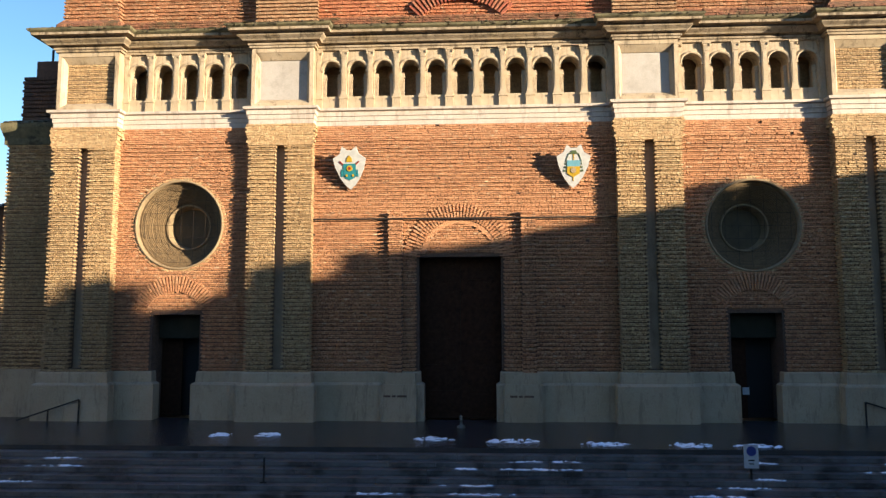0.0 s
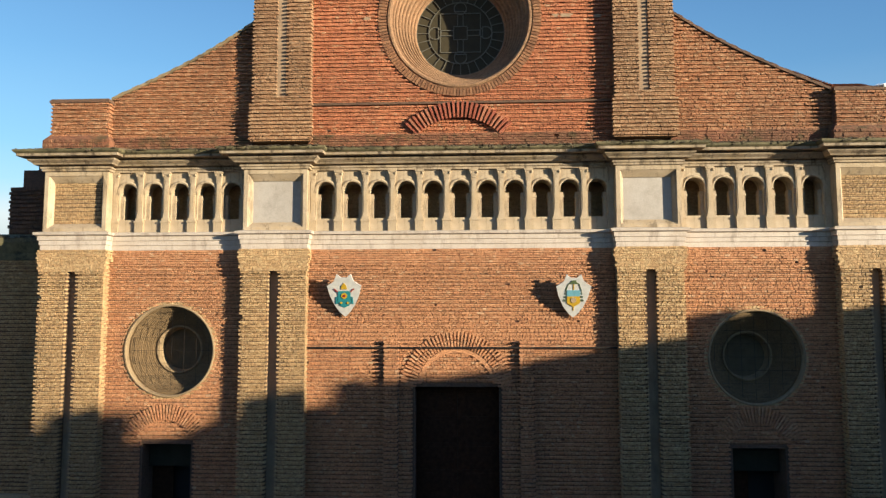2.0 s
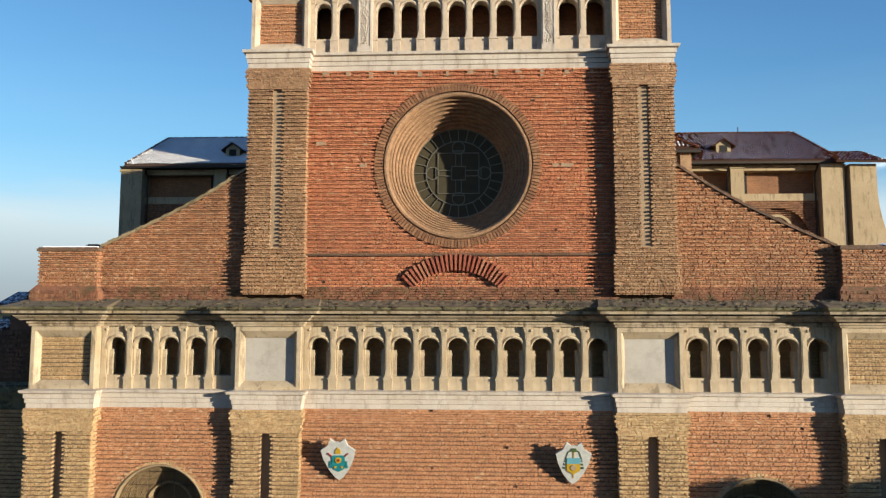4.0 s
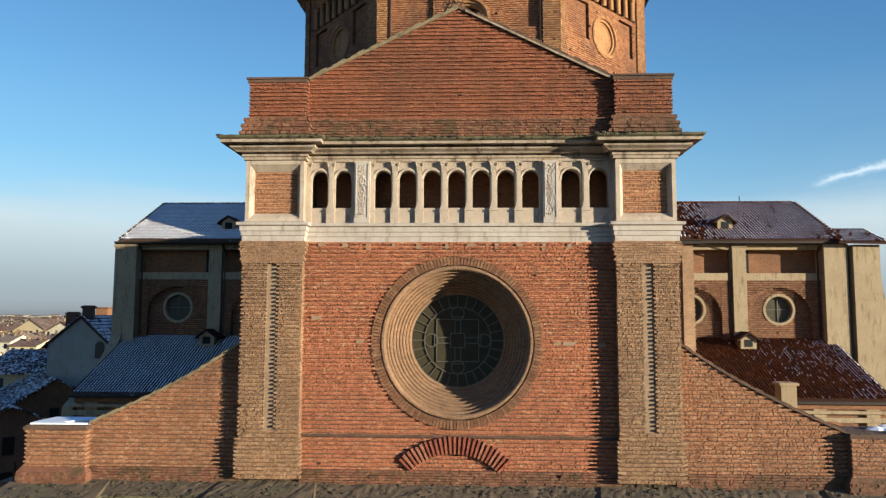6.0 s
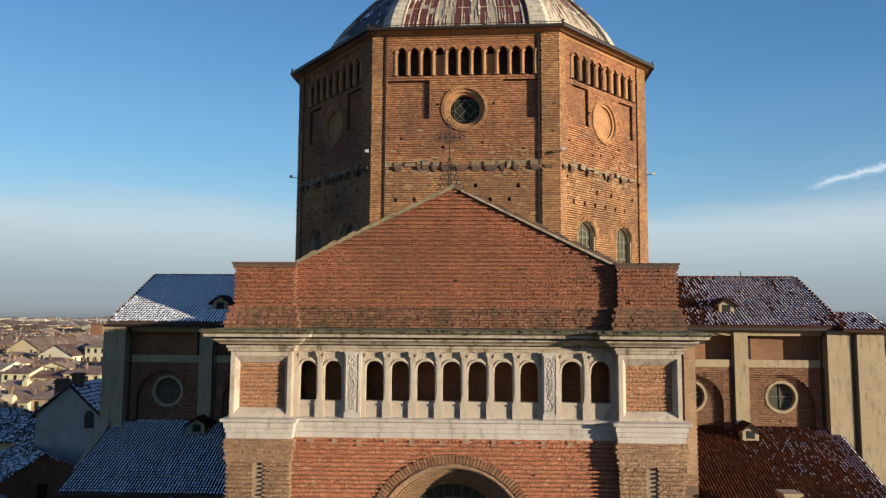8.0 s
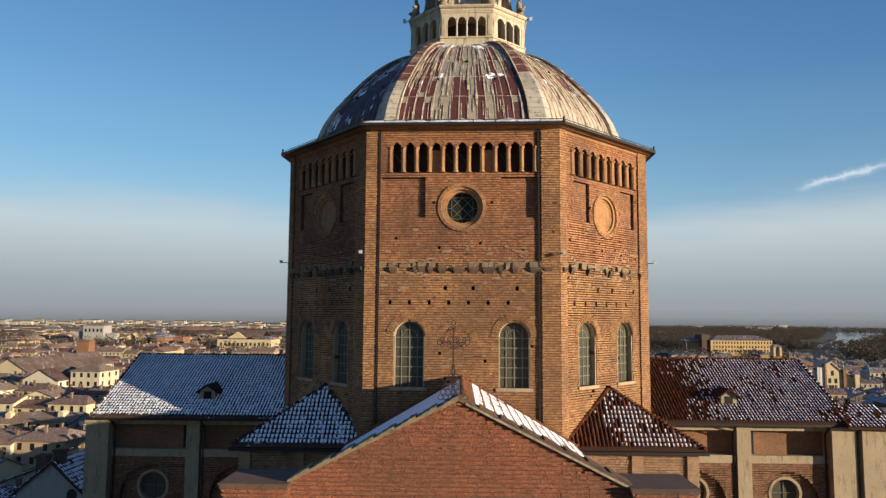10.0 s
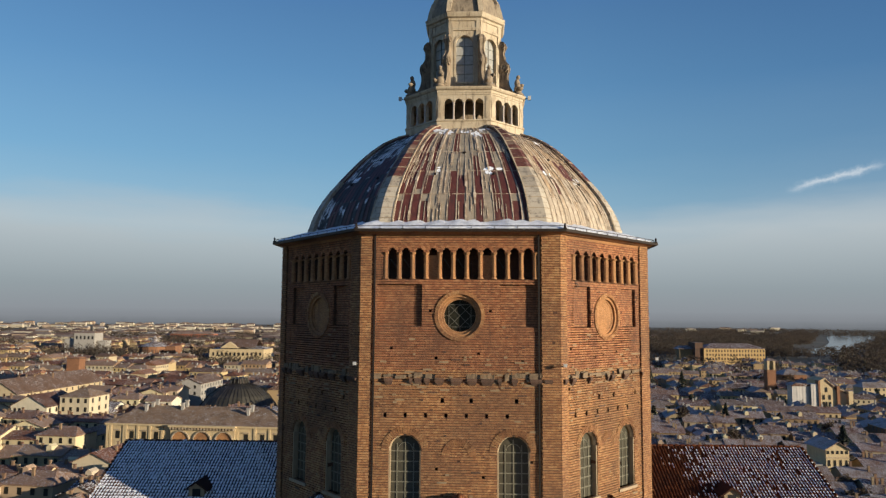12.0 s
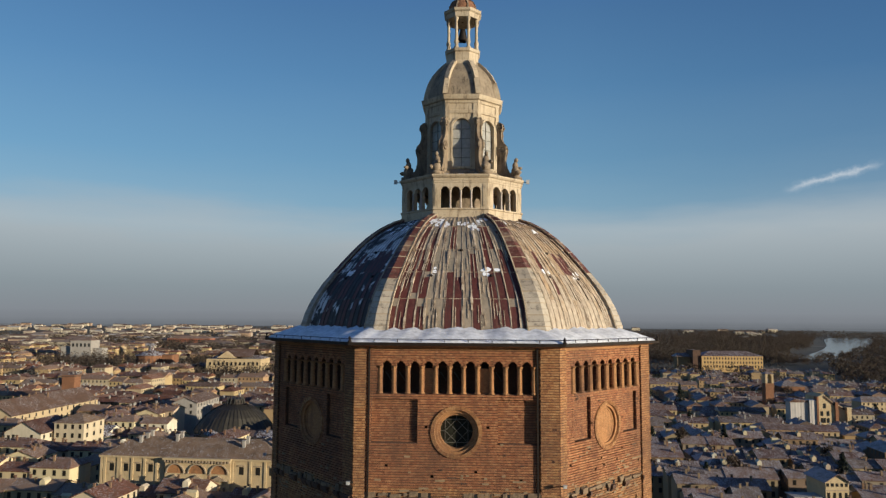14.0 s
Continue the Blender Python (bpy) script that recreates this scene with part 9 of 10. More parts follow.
for k in range(10):
    q = k / 10
    mb.box(208.8 + 5.8 * q, 209.2 + 5.8 * q, 378.2, 379, 15.8 - 5.0 * q, 17.0 - 5.0 * q)
    mb.box(216.4 + 4.4 * q, 216.7 + 4.4 * q, 379.2, 380, 10.9 - 2.1 * q, 11.7 - 2.1 * q)
part("corbel_table", mb, BRICK_DARK, t, kind="stuff")

t = landmark("yellow_palace", "long yellow palace with rows of windows under a snowy roof", "palace", [(plain_material("yellow_plaster", (0.78, 0.55, 0.26), 0.9, 0, 0.15, 0.2), (293, 364, 812, 840, 16.3))], [(ROOF_SNOW, (293, 364, 812, 840, 16.3, 21.5, 14))])
for k in range(20):
    for z in (13.2, 8.6, 4.0):
        mb = MB()
        mb.box(296 + k * 3.45, 297.3 + k * 3.45, 811.8, 812.3, z - 1.2, z + 1.2)
        part("window", mb, SHUTTER, t)
part("end_block", MB().box(283.5, 292.5, 814, 838, GROUND, 22.5), BRICK_DARK, t, "dark brick end block")
part("wing", MB().box(268, 283.5, 822, 838, GROUND, 15), SHADED_WALL, t)
part("wing_roof", gable_roof(MB(), 266, 283.5, 820, 838, 15, 18.5, 4), ROOF_SNOW, t)
t = landmark("white_hall", "long white vaulted hall beyond the palace", "hall", [(WHITEWASH, (468, 500, 1325, 1345, 7.0))], [(ROOF_SNOW, (468, 500, 1325, 1345, 7.0, 8.6, 0))])
for k in range(8):
    part("window", MB().box(469.2 + k * 3.95, 470.8 + k * 3.95, 1324.6, 1325.2, 1.0, 5.5), SHUTTER, t)
# bell tower with an open belfry
t = landmark("bell_tower", "slim brick bell tower with an open belfry", "tower", [(BRICK_BROWN, (210.9, 216.5, 456.9, 462.5, 16.5)), (PALACE, (211, 212.3, 457, 462.4, 23)), (PALACE, (215.1, 216.4, 457, 462.4, 23))], [(ROOF_SNOW, (211, 216.4, 457, 462.4, 23, 24.3, 2.0))])
part("belfry_arch", arch_plate(MB(), 212.3, 215.1, 20.5, 23.0, 213.7, 1.15, 21.4, 457.1, 457.9), PALACE, t)
landmark("brick_church", "squat brick church with a low tiled roof", "church", [(BRICK_BROWN, (255, 273, 530, 552, 8.0))], [(ROOF_SNOW, (255, 273, 530, 552, 8.0, 11.5, 8))])
# small yellow gabled house
t = landmark("yellow_house", "small yellow gabled house with rows of shutters", "house", [(PALACE, (106.8, 113.4, 182, 193, 13.4))], [])
part("gable", MB().prism([(106.8, 13.4), (113.4, 13.4), (110.1, 15.3)], 182, 193), PALACE, t)
for s in (-1, 1):
    xe = 110.1 + s * 3.9
    part("roof_slope", MB().prism([(110.1, 15.6), (xe, 13.3), (xe, 13.08), (110.1, 15.38)], 181.4, 193.4), ROOF_SNOW, t)
part("string_course", MB().box(106.6, 113.6, 181.8, 182, 10.9, 11.1), STONE, t)
for z, n2, hh in ((12.5, 5, 0.45), (9.5, 4, 0.85)):
    for k in range(n2):
        x = 106.8 + 6.6 * (k + 0.5) / n2
        part("window", MB().box(x - 0.32, x + 0.32, 181.9, 182.05, z - hh, z + hh), SHUTTER, t)
part("pergola", MB().box(98.5, 106.5, 183, 188, GROUND, 8.7).box(98.0, 106.6, 182.4, 188.4, 8.7, 9.0), WHITEWASH, t, "low white roof terrace beside the house")
for x0, x1, y0, z in ((188, 205, 457, 4.6), (256, 292, 425, 8.6)):
    t = landmark("cream_house", "long cream house with a snowy tile roof", "house", [(PALACE, (x0, x1, y0, y0 + 11, z))], [(ROOF_SNOW, (x0, x1, y0, y0 + 11, z, z + 2.6, 3))])
    for k in range(int((x1 - x0) / 2.8)):
        for zz in (z - 1.6, z - 4.6):
            part("window", MB().box(x0 + 1 + k * 2.8, x0 + 2 + k * 2.8, y0 - 0.1, y0 + 0.1, zz - 0.7, zz + 0.7), SHUTTER, t)
# houses with a face of their own on the sunlit side
house(11.5, 12.5, 22.9, 25.4, 5.6, ROOF_GREY, 71, (4, 3, 3), 1, "house", "cream hip-roofed house with thin snow on its tiles", at=set_at(-137.5, 240.5, -6))
house(18.0, 14.0, 19.8, 23.6, 0, ROOF_DRY, 72, (5, 2, 2), 2, "house", "cream gabled house with a brown tile roof", at=set_at(-151.5, 239.0, 84))
house(66.0, 19.0, 18.2, 24.0, 0, ROOF_DRY, 73, (14, 3, 2), 5, "house", "long cream house under a broad red tile roof", at=set_at(-196.0, 316.0, 86))
house(30.0, 12.0, 19.0, 21.6, 0, ROOF_DRY, 74, (8, 2, 2), 3, "house", "white-walled house with a brown tile roof", at=set_at(-130.0, 342.0, 88), plaster=WHITEWASH)
t = landmark("brick_tower", "broad brick tower stump rising over the roofs", "tower", [(BRICK_BROWN, (-203.0, -196.5, 347, 353.5, 27.6))], [])
part("parapet", MB().box(-203.3, -196.2, 346.7, 353.8, 26.8, 27.2), BRICK_DARK, t)
t = landmark("villa", "tall cream villa with a shallow roof beyond the trees", "villa", [(WHITEWASH, (-478, -452, 868, 890, 27)), (WHITEWASH, (-492, -478, 872, 888, 19)), (WHITEWASH, (-452, -440, 872, 888, 17))], [(ROOF_DRY, (-478, -452, 868, 890, 27, 29.5, 9))])
for k in range(5):
    part("window", MB().box(-475.5 + k * 5, -473.5 + k * 5, 867.7, 868.2, 19, 23), SHUTTER, t)
t = landmark("drum_church", "round brick church with a low conical roof", "church", [(BRICK_BROWN, (-300, -290, 716, 735, 18))], [])
mb = MB(Matrix.Translation((-314, 722, 0)))
mb.lathe([(15, GROUND), (15, 17.5)], 0, 0, 12)
part("drum", mb, BRICK_BROWN, t)
for k in range(12):
    a = radians(180 + 15 * k)
    part("niche", MB(Matrix.Translation((-314 + 14.8 * math.cos(a), 722 + 14.8 * math.sin(a), 0)) @ Matrix.Rotation(a + math.pi / 2, 4, "Z")).box(-1.2, 1.2, -0.1, 0.3, 7, 14.5), BRICK_DARK, t)
mb = MB(Matrix.Translation((-314, 722, 0)))
mb.lathe([(16.4, 17.3), (8, 20.5), (2.6, 22.5), (2.4, 26), (0, 28.5)], 0, 0, 12)
part("roof", mb, ROOF_NEAR, t)
t = landmark("pink_barracks", "long pink building on the edge of the town", "building", [(plain_material("pink_plaster", (0.50, 0.20, 0.13), 0.9, 0, 0.3, 0.1), (-572, -485, 1410, 1440, 12.5))], [(ROOF_DRY, (-572, -485, 1410, 1440, 12.5, 17, 12))])
for k in range(18):
    part("window", MB().box(-569 + k * 4.7, -567 + k * 4.7, 1409.6, 1410.2, 7, 10.5), SHUTTER, t)
t = landmark("cream_villa", "large cream villa with a low pediment", "villa", [(PALACE, (-233, -181, 655, 690, 18))], [(ROOF_DRY, (-222, -190, 657, 685, 20.5, 27, 0)), (ROOF_NEAR, (-233, -181, 660, 690, 18, 21, 9))])
part("pediment", MB().prism([(-223, 19), (-205, 19), (-214, 25)], 654, 660), PALACE, t)
for k in range(12):
    for z in (12, 5.5):
        part("window", MB().box(-230 + k * 4.1, -228.4 + k * 4.1, 654.8, 655.2, z, z + 3), SHUTTER, t)
cn = thing("site_crane", "thin orange site crane mast among the roofs", "crane")
mb = MB()
for dx, dy in ((-0.6, -0.6), (0.6, -0.6), (-0.6, 0.6), (0.6, 0.6)):
    mb.bar((-98 + dx, 380 + dy, GROUND), (-98 + dx, 380 + dy, 26), 0.22)
for k in range(18):
    mb.bar((-98.6, 379.4, k * 1.5), (-97.4, 379.4, k * 1.5 + 1.5), 0.14)
part("mast", mb, plain_material("orange_paint", (0.45, 0.12, 0.05), 0.6), cn)

# ---- the town: blocks of terraced houses round courts, on the old straight grid ----
RESERVED = [(-106, -45, 183, 201), (-115, -79, 280, 316), (188, 226, 376, 414), (288, 370, 800, 845), (209, 219, 455, 465), (250, 276, 525, 556), (98, 115, 180, 195), (186, 207, 455, 470), (254, 294, 423, 438), (-334, -286, 704, 740), (-238, -176, 648, 694), (-576, -480, 1404, 1445), (-494, -438, 860, 895), (-162, -130, 229, 249), (-208, -184, 280, 352), (-206, -192, 345, 360), (-137, -123, 326, 358), (-82, -38, -80, 102), (-60, 62, -80, 72)]
TOWN_TURN = -6.0


def river_x(y):
    """Left and right bank by the way ahead."""
    if y < 1090:
        return None
    t = (y - 1090) / 1000
    mid = 562 + 620 * t + 22 * math.sin(4.0 * t)
    half = 31 + 34 * t
    return mid - half, mid + half


GROVES = []
gr = random.Random(77)
for _ in range(110):
    gy = 520 + 1300 * gr.random() ** 0.9
    GROVES.append((gr.uniform(-0.72, -0.16) * (gy + 27), gy, gr.uniform(12, 30) * (0.6 + gy / 1000)))
for _ in range(150):
    gy = 860 + 2200 * gr.random() ** 1.2
    gq = gr.uniform(0.13, 0.7) if gr.random() < 0.4 else gr.uniform(0.13, 0.42)
    if (gy > 2000 or not 0.42 < gq < 0.61) and not (gy < 960 and 0.3 < gq < 0.62):
        GROVES.append((gq * (gy + 27), gy, gr.uniform(14, 32) * (0.6 + gy / 1100)))
for k in range(60):
    gy = 930 + 22.0 * k
    bank = river_x(max(gy, 1091.0))[0]
    g = gr.uniform(16, 30)
    GROVES.append((bank - 26 - 1.7 * g - gr.uniform(0, 40), gy, g))
    GROVES.append((bank - 150 - gr.uniform(0, 220), gy + 9, gr.uniform(18, 36)))


def free(x, y, m):
    if any(abs(x - a) < 1.6 * g + m and abs(y - b) < 0.8 * g + m for a, b, g in GROVES if b < 1500):
        return False
    if any(a - m < x < b + m and c - m < y < d + m for a, b, c, d in RESERVED):
        return False
    rv = river_x(y)
    if rv and rv[0] - 25 < x < rv[1] + 40:
        return False
    return not (y > 620 and x > 0.46 * y + 60)


def in_view(x, y, lo, hi):
    d = y + 27
    q = x / d
    return lo < d < hi and (-0.72 < q < -0.19 or 0.22 < q < 0.70)


def eaves_at(x, y):
    """How high the eaves stand over the ground: the town steps down towards the river."""
    if x < 0:
        return 16.0 - 4.0 * min(1.0, max(0.0, (y - 260) / 500)) - (0.8 if y < 186 else 0.0)
    return 12.0 - 6.5 * min(1.0, max(0.0, (y - 170) / 160))


def rows_of_houses(widths_at, lo, hi, seed):
    """Places for houses: (x, y, turn, key) row by row round the courts of every block."""
    r = random.Random(seed)
    base = Matrix.Rotation(radians(TOWN_TURN), 4, "Z")
    out = []
    n = int(hi / 34) + 3
    for bi, bj in itertools.product(range(-n, n), range(-2, n)):
        for bw, bd, lane, left in ((54.0, 37.0, 5.5, True), (32.0, 66.0, 5.0, False)):
            ox, oy = bi * (bw + lane) + r.uniform(-3, 3) + (9 if bj % 2 else -6), 90 + bj * (bd + lane) + r.uniform(-2, 2)
            mid = base @ Vector((ox + bw / 2, oy + bd / 2, 0))
            if (mid.x < 0) != left or not in_view(mid.x, mid.y, lo - 60, hi + 60):
                continue
            east = mid.x < 0
            tall = r.uniform(-2.4, 2.0) if east else r.uniform(-1.0, 0.8)
            courses = [((ox + 5, oy), (0, 1), bd, -90), ((ox + bw - 5, oy), (0, 1), bd, -90), ((ox + 10, oy + bd * 0.3), (1, 0), bw - 20, 0), ((ox + 10, oy + bd * 0.75), (1, 0), bw - 20, 0)] if not left else [((ox, oy + 5), (1, 0), bw, 0), ((ox, oy + bd - 5), (1, 0), bw, 0), ((ox + 5, oy + 10), (0, 1), bd - 20, 90 if east else -90), ((ox + bw - 5, oy + 10), (0, 1), bd - 20, 90 if east else -90), ((ox + bw * r.uniform(0.35, 0.65), oy + 10), (0, 1), bd - 20, 90 if east else -90)]
            if not left and r.random() < 0.42:
                courses = [((ox, oy + 6 + 13.5 * k), (1, 0), bw, 0) for k in range(5)]
            for (sx, sy), (dx, dy), length, extra in courses:
                at = 0.0
                while at < length - 4:
                    w, key = widths_at(r, mid.x, mid.y, tall)
                    if at + w > length + 6:
                        break
                    p = base @ Vector((sx + dx * (at + w / 2) - dy * r.uniform(-0.8, 0.8), sy + dy * (at + w / 2) + dx * r.uniform(-0.8, 0.8), 0))
                    at += w + (0.0 if r.random() < 0.85 else r.uniform(1.5, 4.0))
                    if in_view(p.x, p.y, lo, hi) and free(p.x, p.y, 5.5):
                        out.append((p.x, p.y, TOWN_TURN + extra + r.uniform(-2.0, 2.0), key))
    return out


protos = []
for k in range(30):
    r = random.Random(900 + k)
    east = k < 15
    w, d = 7.5 + 1.9 * (k % 5) + r.uniform(-0.6, 0.6), r.uniform(9.2, 11.0)
    ze = (11.0 + 2.1 * (k % 4) if east else 4.8 + 2.2 * (k % 4)) + r.uniform(-0.8, 0.8)
    protos.append((w, ze, east, house(w, d, ze, ze + d * 0.5 * r.uniform(0.34, 0.46), 3.6 if k % 7 == 3 and w > 9 else 0, (ROOF_NEAR if k % 6 == 4 else ROOF_DRY) if east else ROOF_SNOW, 950 + k, (max(2, int(w / 2.9)), 0, 2), 2 + k % 3, wing=k % 5 == 0, dormer=k % 4 == 1, plaster=None if east else SHADED_WALL, at=set_at(-400 - 30 * k, -900, 0))))


def pick_proto(r, x, y, tall):
    want = eaves_at(x, y) + tall + r.uniform(-1.6, 1.6)
    k = min((k for k in range(30) if protos[k][2] == (x < 0)), key=lambda k: abs(protos[k][1] - want) + r.uniform(0, 2.6))
    return protos[k][0], k


FAR_FROM = 350
used = set()
r = random.Random(31)
for x, y, turn, k in rows_of_houses(pick_proto, 100, FAR_FROM, 5):
    m = set_at(x, y, turn) @ Matrix.Diagonal((1.0, 1.0, r.uniform(0.95, 1.05), 1.0))
    if k not in used:
        used.add(k)
        protos[k][3].matrix_basis = m
    else:
        copy_thing(protos[k][3], m)
for k in range(30):
    if k not in used:
        for ob in list(protos[k][3].children_recursive) + [protos[k][3]]:
            bpy.data.objects.remove(ob)


def pick_far(r, x, y, tall):
    w = r.uniform(8, 24)
    return w, (w, r.uniform(9, 11.5), max(4.5, eaves_at(x, y) + tall * 1.3 + r.uniform(-2.2, 2.2)), r.random())


fw, fr2, fr3, fwin, fch = MB(), MB(), MB(), MB(), MB()
for x, y, turn, (w, d, ze, q) in rows_of_houses(pick_far, FAR_FROM, 1150, 6):
    if r.random() < (0.05 + 0.75 * max(0, (y - 480) / 600) if x < 0 else 0.05 + 1.3 * max(0, (y - 470) / 500)):
        continue
    m = set_at(x, y, turn)
    fr = fr3 if x > 0 else fr2
    fw.m = fwin.m = fr.m = fch.m = m
    fw.box(-w / 2, w / 2, -d / 2, d / 2, 0, ze)
    gable_roof(fr, -w / 2, w / 2, -d / 2, d / 2, ze, ze + d * 0.21, 4 if q < 0.2 else 0.01, 0.35)
    for j in range(int(w / 2.8)):
        for st in range(2):
            fwin.box(-w / 2 + 0.9 + j * 2.8, -w / 2 + 1.8 + j * 2.8, -d / 2 - 0.05, -d / 2 + 0.05, ze - 2.4 - 3.1 * st, ze - 1.0 - 3.1 * st)
    for j in range(1 + int(q * 3)):
        cx, cy = r.uniform(-w / 2 + 0.5, w / 2 - 0.5), r.uniform(-2.5, 2.5)
        fch.box(cx - 0.35, cx + 0.35, cy - 0.35, cy + 0.35, ze, ze + d * 0.21 + r.uniform(0.4, 1.3))
n = Nodes("town_walls_joined", 0.92, 0.0, (0.78, 0.71, 0.58))
c = n.ramp(n.island(), [(0.0, (0.64, 0.50, 0.27)), (0.25, (0.68, 0.55, 0.33)), (0.45, (0.54, 0.38, 0.20)), (0.6, (0.70, 0.64, 0.50)), (0.8, (0.58, 0.42, 0.24)), (1.0, (0.50, 0.32, 0.22))])
n.color(n.mix(n.ramp(n.noise(0.2, 6, 0.7), [(0.45, 0.0), (0.75, 0.4)]), c, (0.30, 0.25, 0.18)))
solid("far_town_walls", fw, n.mat, "plastered walls of the farther town houses", "houses", kind="stuff")
solid("far_town_roofs", fr2, town_roof("town_roofs_joined", 0.30, False), "tiled roofs of the farther town under thin snow", "roofs", kind="stuff")
solid("far_snowy_roofs", fr3, town_roof("snowed_roofs_joined", 0.74, False), "snowed tile roofs of the farther town by the river", "roofs", kind="stuff")
solid("far_town_windows", fwin, SHUTTER, "rows of dark windows in the farther town", "windows", kind="stuff")
solid("far_chimneys", fch, WHITEWASH, "pale chimneys on the farther roofs", "chimneys", kind="stuff")

# scattered buildings out to the plain, and bare winter woods
mb, mr = MB(), MB()
for _ in range(460):
    y = 1150 + 2600 * r.random() ** 1.4
    q = r.uniform(-0.72, -0.17) if r.random() < 0.95 else r.uniform(0.14, 0.45)
    x = q * (y + 27)
    if not free(x, y, 10) and x > 0:
        continue
    w, d, z = r.uniform(12, 50), r.uniform(10, 18), r.uniform(7, 15)
    mb.box(x - w / 2, x + w / 2, y, y + d, GROUND, GROUND + z)
    gable_roof(mr, x - w / 2, x + w / 2, y, y + d, GROUND + z, GROUND + z + 3, 4)
n = Nodes("far_walls", 0.9, 0.0, (0.9, 0.85, 0.75))
n.color(n.ramp(n.island(), [(0.0, (0.58, 0.50, 0.36)), (0.5, (0.66, 0.62, 0.54)), (1.0, (0.46, 0.32, 0.22))]))
solid("far_buildings", mb, n.mat, "pale buildings scattered to the edge of the plain", "buildings", kind="stuff")
n = Nodes("far_roofs", 0.9)
n.color(n.ramp(n.island(), [(0.0, (0.16, 0.10, 0.08)), (0.6, (0.24, 0.17, 0.14)), (0.85, (0.30, 0.26, 0.24)), (0.95, (0.62, 0.63, 0.66)), (1.0, (0.5, 0.5, 0.5))]))
solid("far_roofs", mr, n.mat, "tiled and snowy roofs scattered over the plain", "roofs", kind="stuff")

n = Nodes("bare_twigs", 0.95)
n.color(n.ramp(n.island(), [(0.0, (0.14, 0.115, 0.10)), (0.6, (0.19, 0.145, 0.115)), (1.0, (0.15, 0.145, 0.12))]))
glow = n.t.nodes.new("ShaderNodeBsdfTranslucent")
n.t.links.new(n.b.inputs["Base Color"].links[0].from_socket, glow.inputs["Color"])
both = n.t.nodes.new("ShaderNodeMixShader")
both.inputs[0].default_value = 0.5
n.t.links.new(n.b.outputs[0], both.inputs[1])
n.t.links.new(glow.outputs[0], both.inputs[2])
n.t.links.new(both.outputs[0], n.t.nodes["Material Output"].inputs["Surface"])
TWIGS = n.mat


def crown_shards(v, f, x, y, z, rx, rz, count, r, size):
    for _ in range(count):
        a, b, d = r.uniform(0, 6.283), r.uniform(-0.5, 1.45), r.random() ** 0.4
        p = (x + rx * d * math.cos(a) * math.cos(b), y + rx * d * math.sin(a) * math.cos(b), z + rz * (0.45 + 0.6 * d * math.sin(b)))
        n0 = len(v)
        for _k in range(4):
            v.append((p[0] + r.uniform(-size, size), p[1] + r.uniform(-size, size), p[2] + r.uniform(-size, size)))
        f += [(n0, n0 + 1, n0 + 2), (n0, n0 + 2, n0 + 3), (n0 + 1, n0 + 3, n0 + 2)]


v, f = [], []
for gx, gy, g in GROVES:
    for _ in range(38):
        s = r.uniform(3.5, 7.0)
        crown_shards(v, f, gx + r.uniform(-1.5, 1.5) * g, gy + r.uniform(-0.75, 0.75) * g, GROUND, s, s * r.uniform(2.2, 3.0), 44, r, 0.85)
for _ in range(2600):
    y = 520 + 3000 * r.random() ** 1.7
    q = r.uniform(-0.72, -0.17) if r.random() < 0.55 else r.uniform(0.14, 0.7)
    x = q * (y + 27)
    rv = river_x(y)
    if rv and rv[0] - 4 < x < rv[1] + 4 or (0.46 < q < 0.6 and y < 1900) or (x < 0.42 * y and x > 0 and y < 700):
        continue
    for _k in range(r.randrange(1, 4)):
        s = r.uniform(3.5, 7.5)
        crown_shards(v, f, x + r.uniform(-14, 14), y + r.uniform(-10, 10), GROUND, s, s * 1.7, 26, r, 1.1)
for _ in range(700):          # wooded bank beyond the river
    y = r.uniform(640, 1900)
    rv = river_x(max(y, 1091))
    x = rv[1] + r.uniform(6, 260) if y > 1090 else r.uniform(0.46 * y + 70, 0.75 * y)
    s = r.uniform(5, 9)
    crown_shards(v, f, x, y, GROUND, s, s * 1.9, 60, r, 1.2)
me = bpy.data.meshes.new("far_woods")
me.from_pydata(v, [], f)
me.materials.append(TWIGS)
tagged(new("far_woods", me), "bare brown winter woods on the plain and river bank", "woods", kind="stuff")


def tree(x, y, h, wide, evergreen, seed):
    q = random.Random(seed)
    t = thing("tree", "dark evergreen tree among the roofs" if evergreen else "bare winter tree among the roofs", "tree", (x, y, GROUND), "town trees")
    mb = MB()
    mb.lathe([(0.45, 0), (0.3, h * 0.4), (0.08, h * 0.9)], 0, 0, 7)
    for k in range(6):
        a = q.uniform(0, 6.28)
        mb.bar((0, 0, h * (0.3 + 0.08 * k)), (wide * 0.7 * math.cos(a), wide * 0.7 * math.sin(a), h * (0.5 + 0.07 * k)), 0.14)
    part("trunk", mb, TWIGS, t)
    v, f = [], []
    for k in range(14 if evergreen else 8):
        zz = h * (0.15 + 0.8 * k / 14) if evergreen else h * q.uniform(0.4, 0.75)
        rr = wide * (1.05 - k / 14) if evergreen else wide * 0.55
        ox, oy = (0, 0) if evergreen else (q.uniform(-0.5, 0.5) * wide, q.uniform(-0.5, 0.5) * wide)
        crown_shards(v, f, ox, oy, zz, rr, h * 0.13 if evergreen else h * 0.2, 60, q, 0.5)
    me = bpy.data.meshes.new("crown")
    me.from_pydata(v, [], f)
    me.materials.append(LEAF if evergreen else TWIGS)
    part("crown", me, None, t)


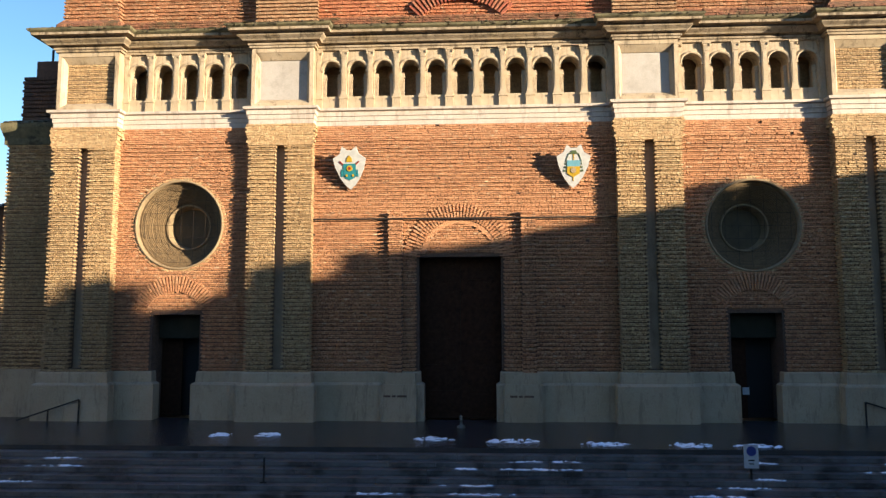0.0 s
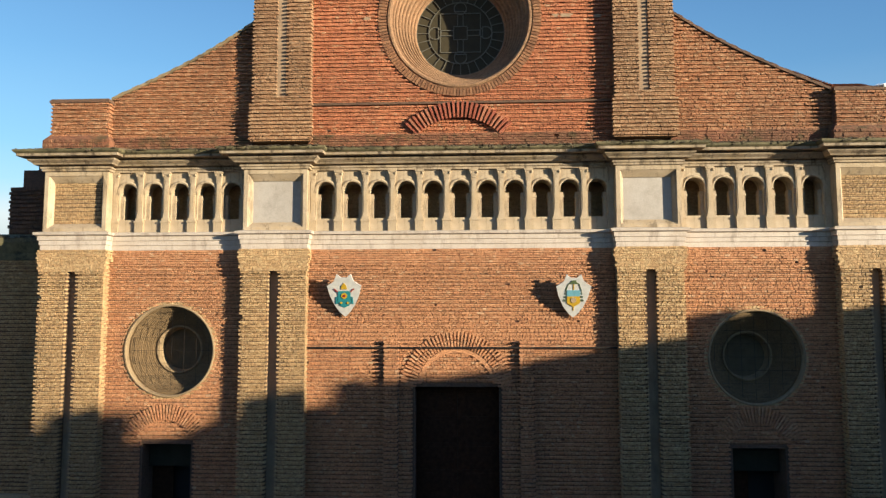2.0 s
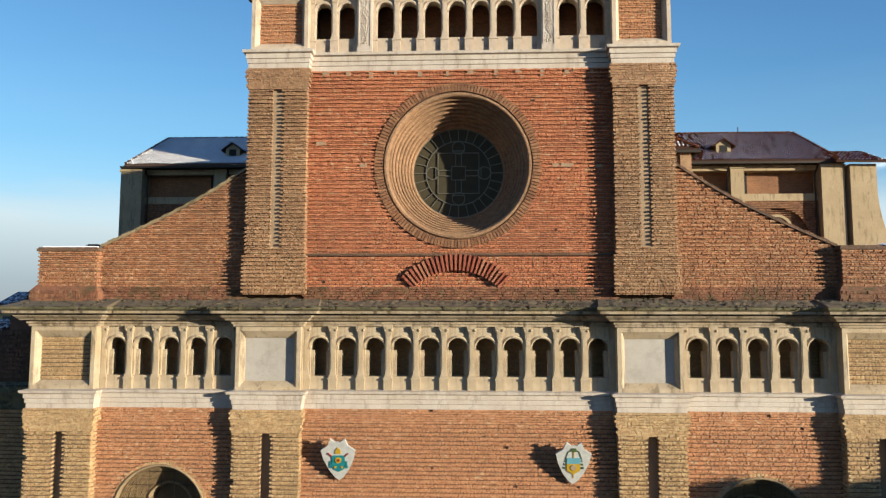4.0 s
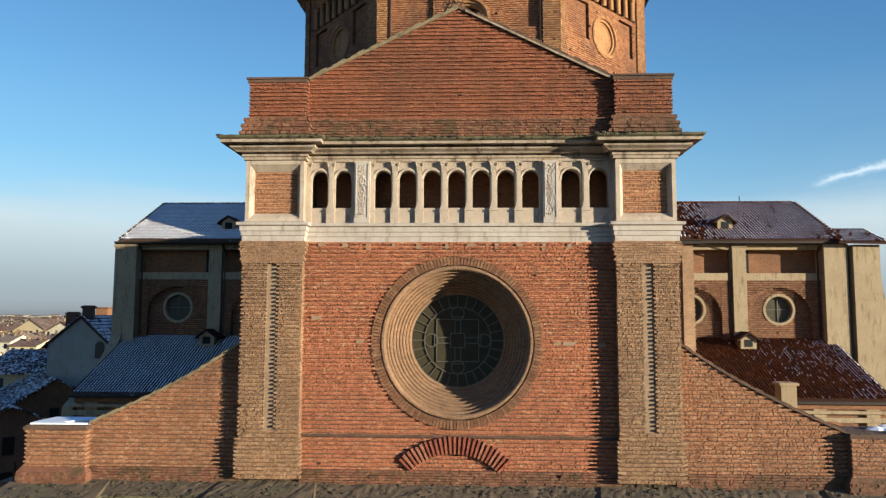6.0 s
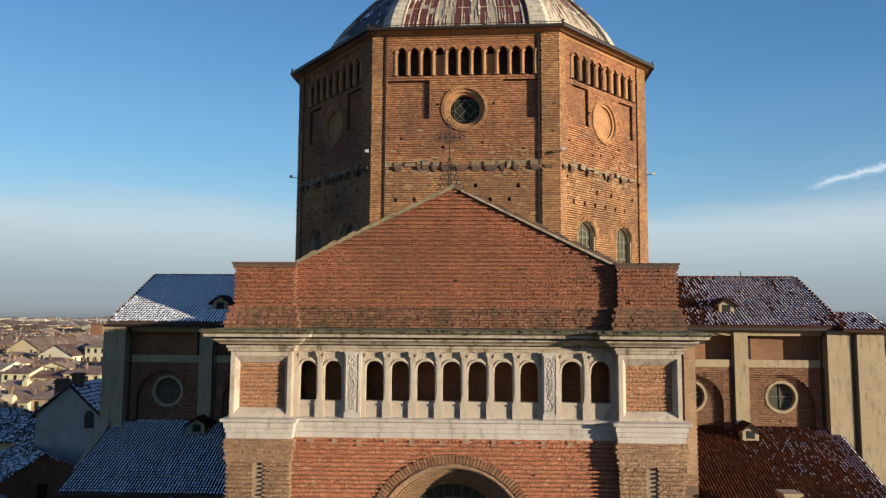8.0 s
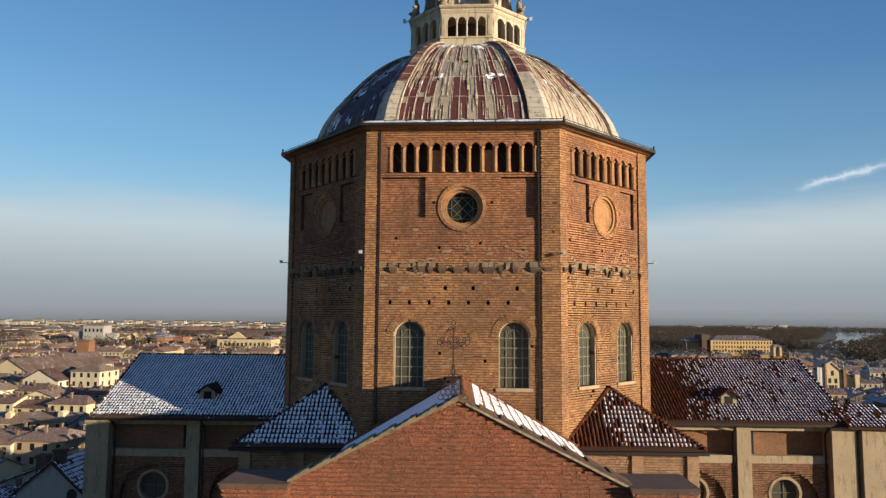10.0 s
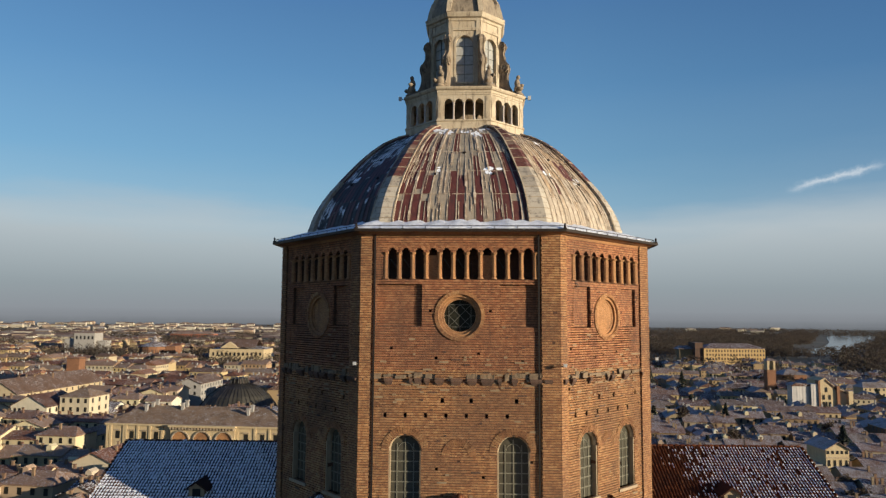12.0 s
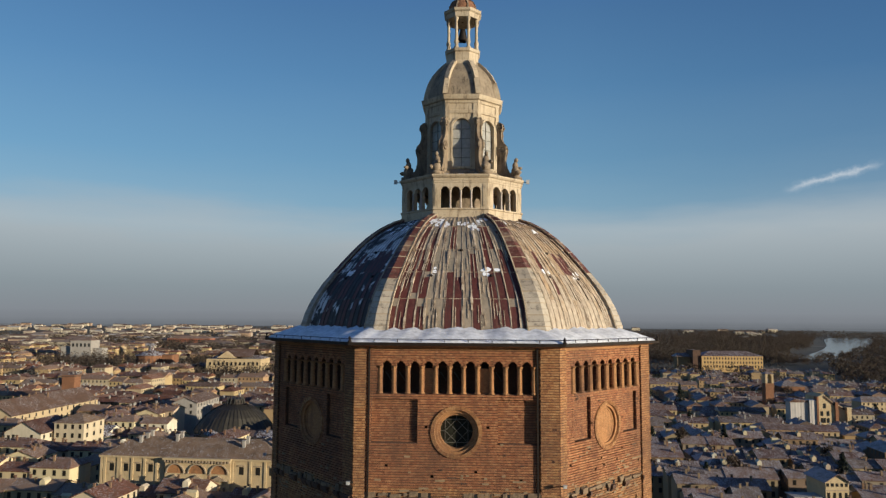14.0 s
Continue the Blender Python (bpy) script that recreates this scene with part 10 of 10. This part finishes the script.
LEAF = plain_material("dark_needles", (0.030, 0.042, 0.022), 0.9, 0, 0.4, 2)
for k in range(46):
    side = r.random() < 0.5
    y = r.uniform(150, 520)
    x = (r.uniform(-0.7, -0.22) if side else r.uniform(0.2, 0.7)) * (y + 27)
    if free(x, y, 2):
        tree(x, y, r.uniform(9, 17), r.uniform(3, 5), r.random() < 0.5, 1400 + k)

# river, and a glowing strip for the hazy rim of the plain
mb = MB()
ys = [1090 + 62.5 * k for k in range(21)]
p = [(river_x(y)[0], y) for y in ys] + [(river_x(y)[1], y) for y in reversed(ys)]
mb.add([(x, y, GROUND + 0.25) for x, y in p], [(k, k + 1, 40 - k, 41 - k) for k in range(20)])
n = Nodes("river_water", 0.12)
n.color(n.mix(n.noise(0.02, 4, 0.6), (0.11, 0.13, 0.14), (0.16, 0.18, 0.19)))
n.bump(n.noise(0.5, 3, 0.6), 0.1, 0.05)
solid("river", mb, n.mat, "pale winter river winding through the plain", "river", kind="structure")
# haze painted as emission on an upright strip, thinning out upwards
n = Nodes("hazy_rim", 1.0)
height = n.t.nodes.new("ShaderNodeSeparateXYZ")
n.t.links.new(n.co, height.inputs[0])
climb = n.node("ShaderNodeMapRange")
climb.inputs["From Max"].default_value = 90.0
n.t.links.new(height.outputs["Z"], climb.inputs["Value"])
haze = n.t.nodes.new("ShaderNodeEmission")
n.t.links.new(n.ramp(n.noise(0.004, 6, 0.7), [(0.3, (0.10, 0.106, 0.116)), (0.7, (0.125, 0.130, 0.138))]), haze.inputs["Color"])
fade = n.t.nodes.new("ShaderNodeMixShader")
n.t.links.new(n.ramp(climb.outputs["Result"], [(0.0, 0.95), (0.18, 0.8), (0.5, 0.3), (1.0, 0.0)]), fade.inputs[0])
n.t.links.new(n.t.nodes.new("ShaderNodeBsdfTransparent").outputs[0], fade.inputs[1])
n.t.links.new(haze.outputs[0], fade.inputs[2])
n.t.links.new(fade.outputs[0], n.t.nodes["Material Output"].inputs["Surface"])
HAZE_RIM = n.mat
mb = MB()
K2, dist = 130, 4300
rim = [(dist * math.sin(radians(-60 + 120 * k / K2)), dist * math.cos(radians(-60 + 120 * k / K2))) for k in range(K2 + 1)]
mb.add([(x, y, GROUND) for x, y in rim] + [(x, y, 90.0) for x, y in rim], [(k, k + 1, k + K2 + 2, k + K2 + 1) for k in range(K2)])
solid("backdrop", mb, HAZE_RIM, "glowing strip of haze painted along the rim of the plain", "backdrop", kind="structure")

# ---- single bricks above the main door ----
brick_cache = {}
for i, b in enumerate(near):
    x0, x1, z0, z1, o = b
    key = (round(x1 - x0, 2), round(z1 - z0, 2))
    me = brick_cache.get(key)
    if me is None:
        w, t = key
        me = brick_mesh("brick", [(-w / 2, w / 2, -t / 2, t / 2, 0.0)], 0.0, BRICK_RED, depth=0.14)
        brick_cache[key] = me
    lone(me, "brick", wall, Matrix.Translation(((x0 + x1) / 2, -o, (z0 + z1) / 2)))
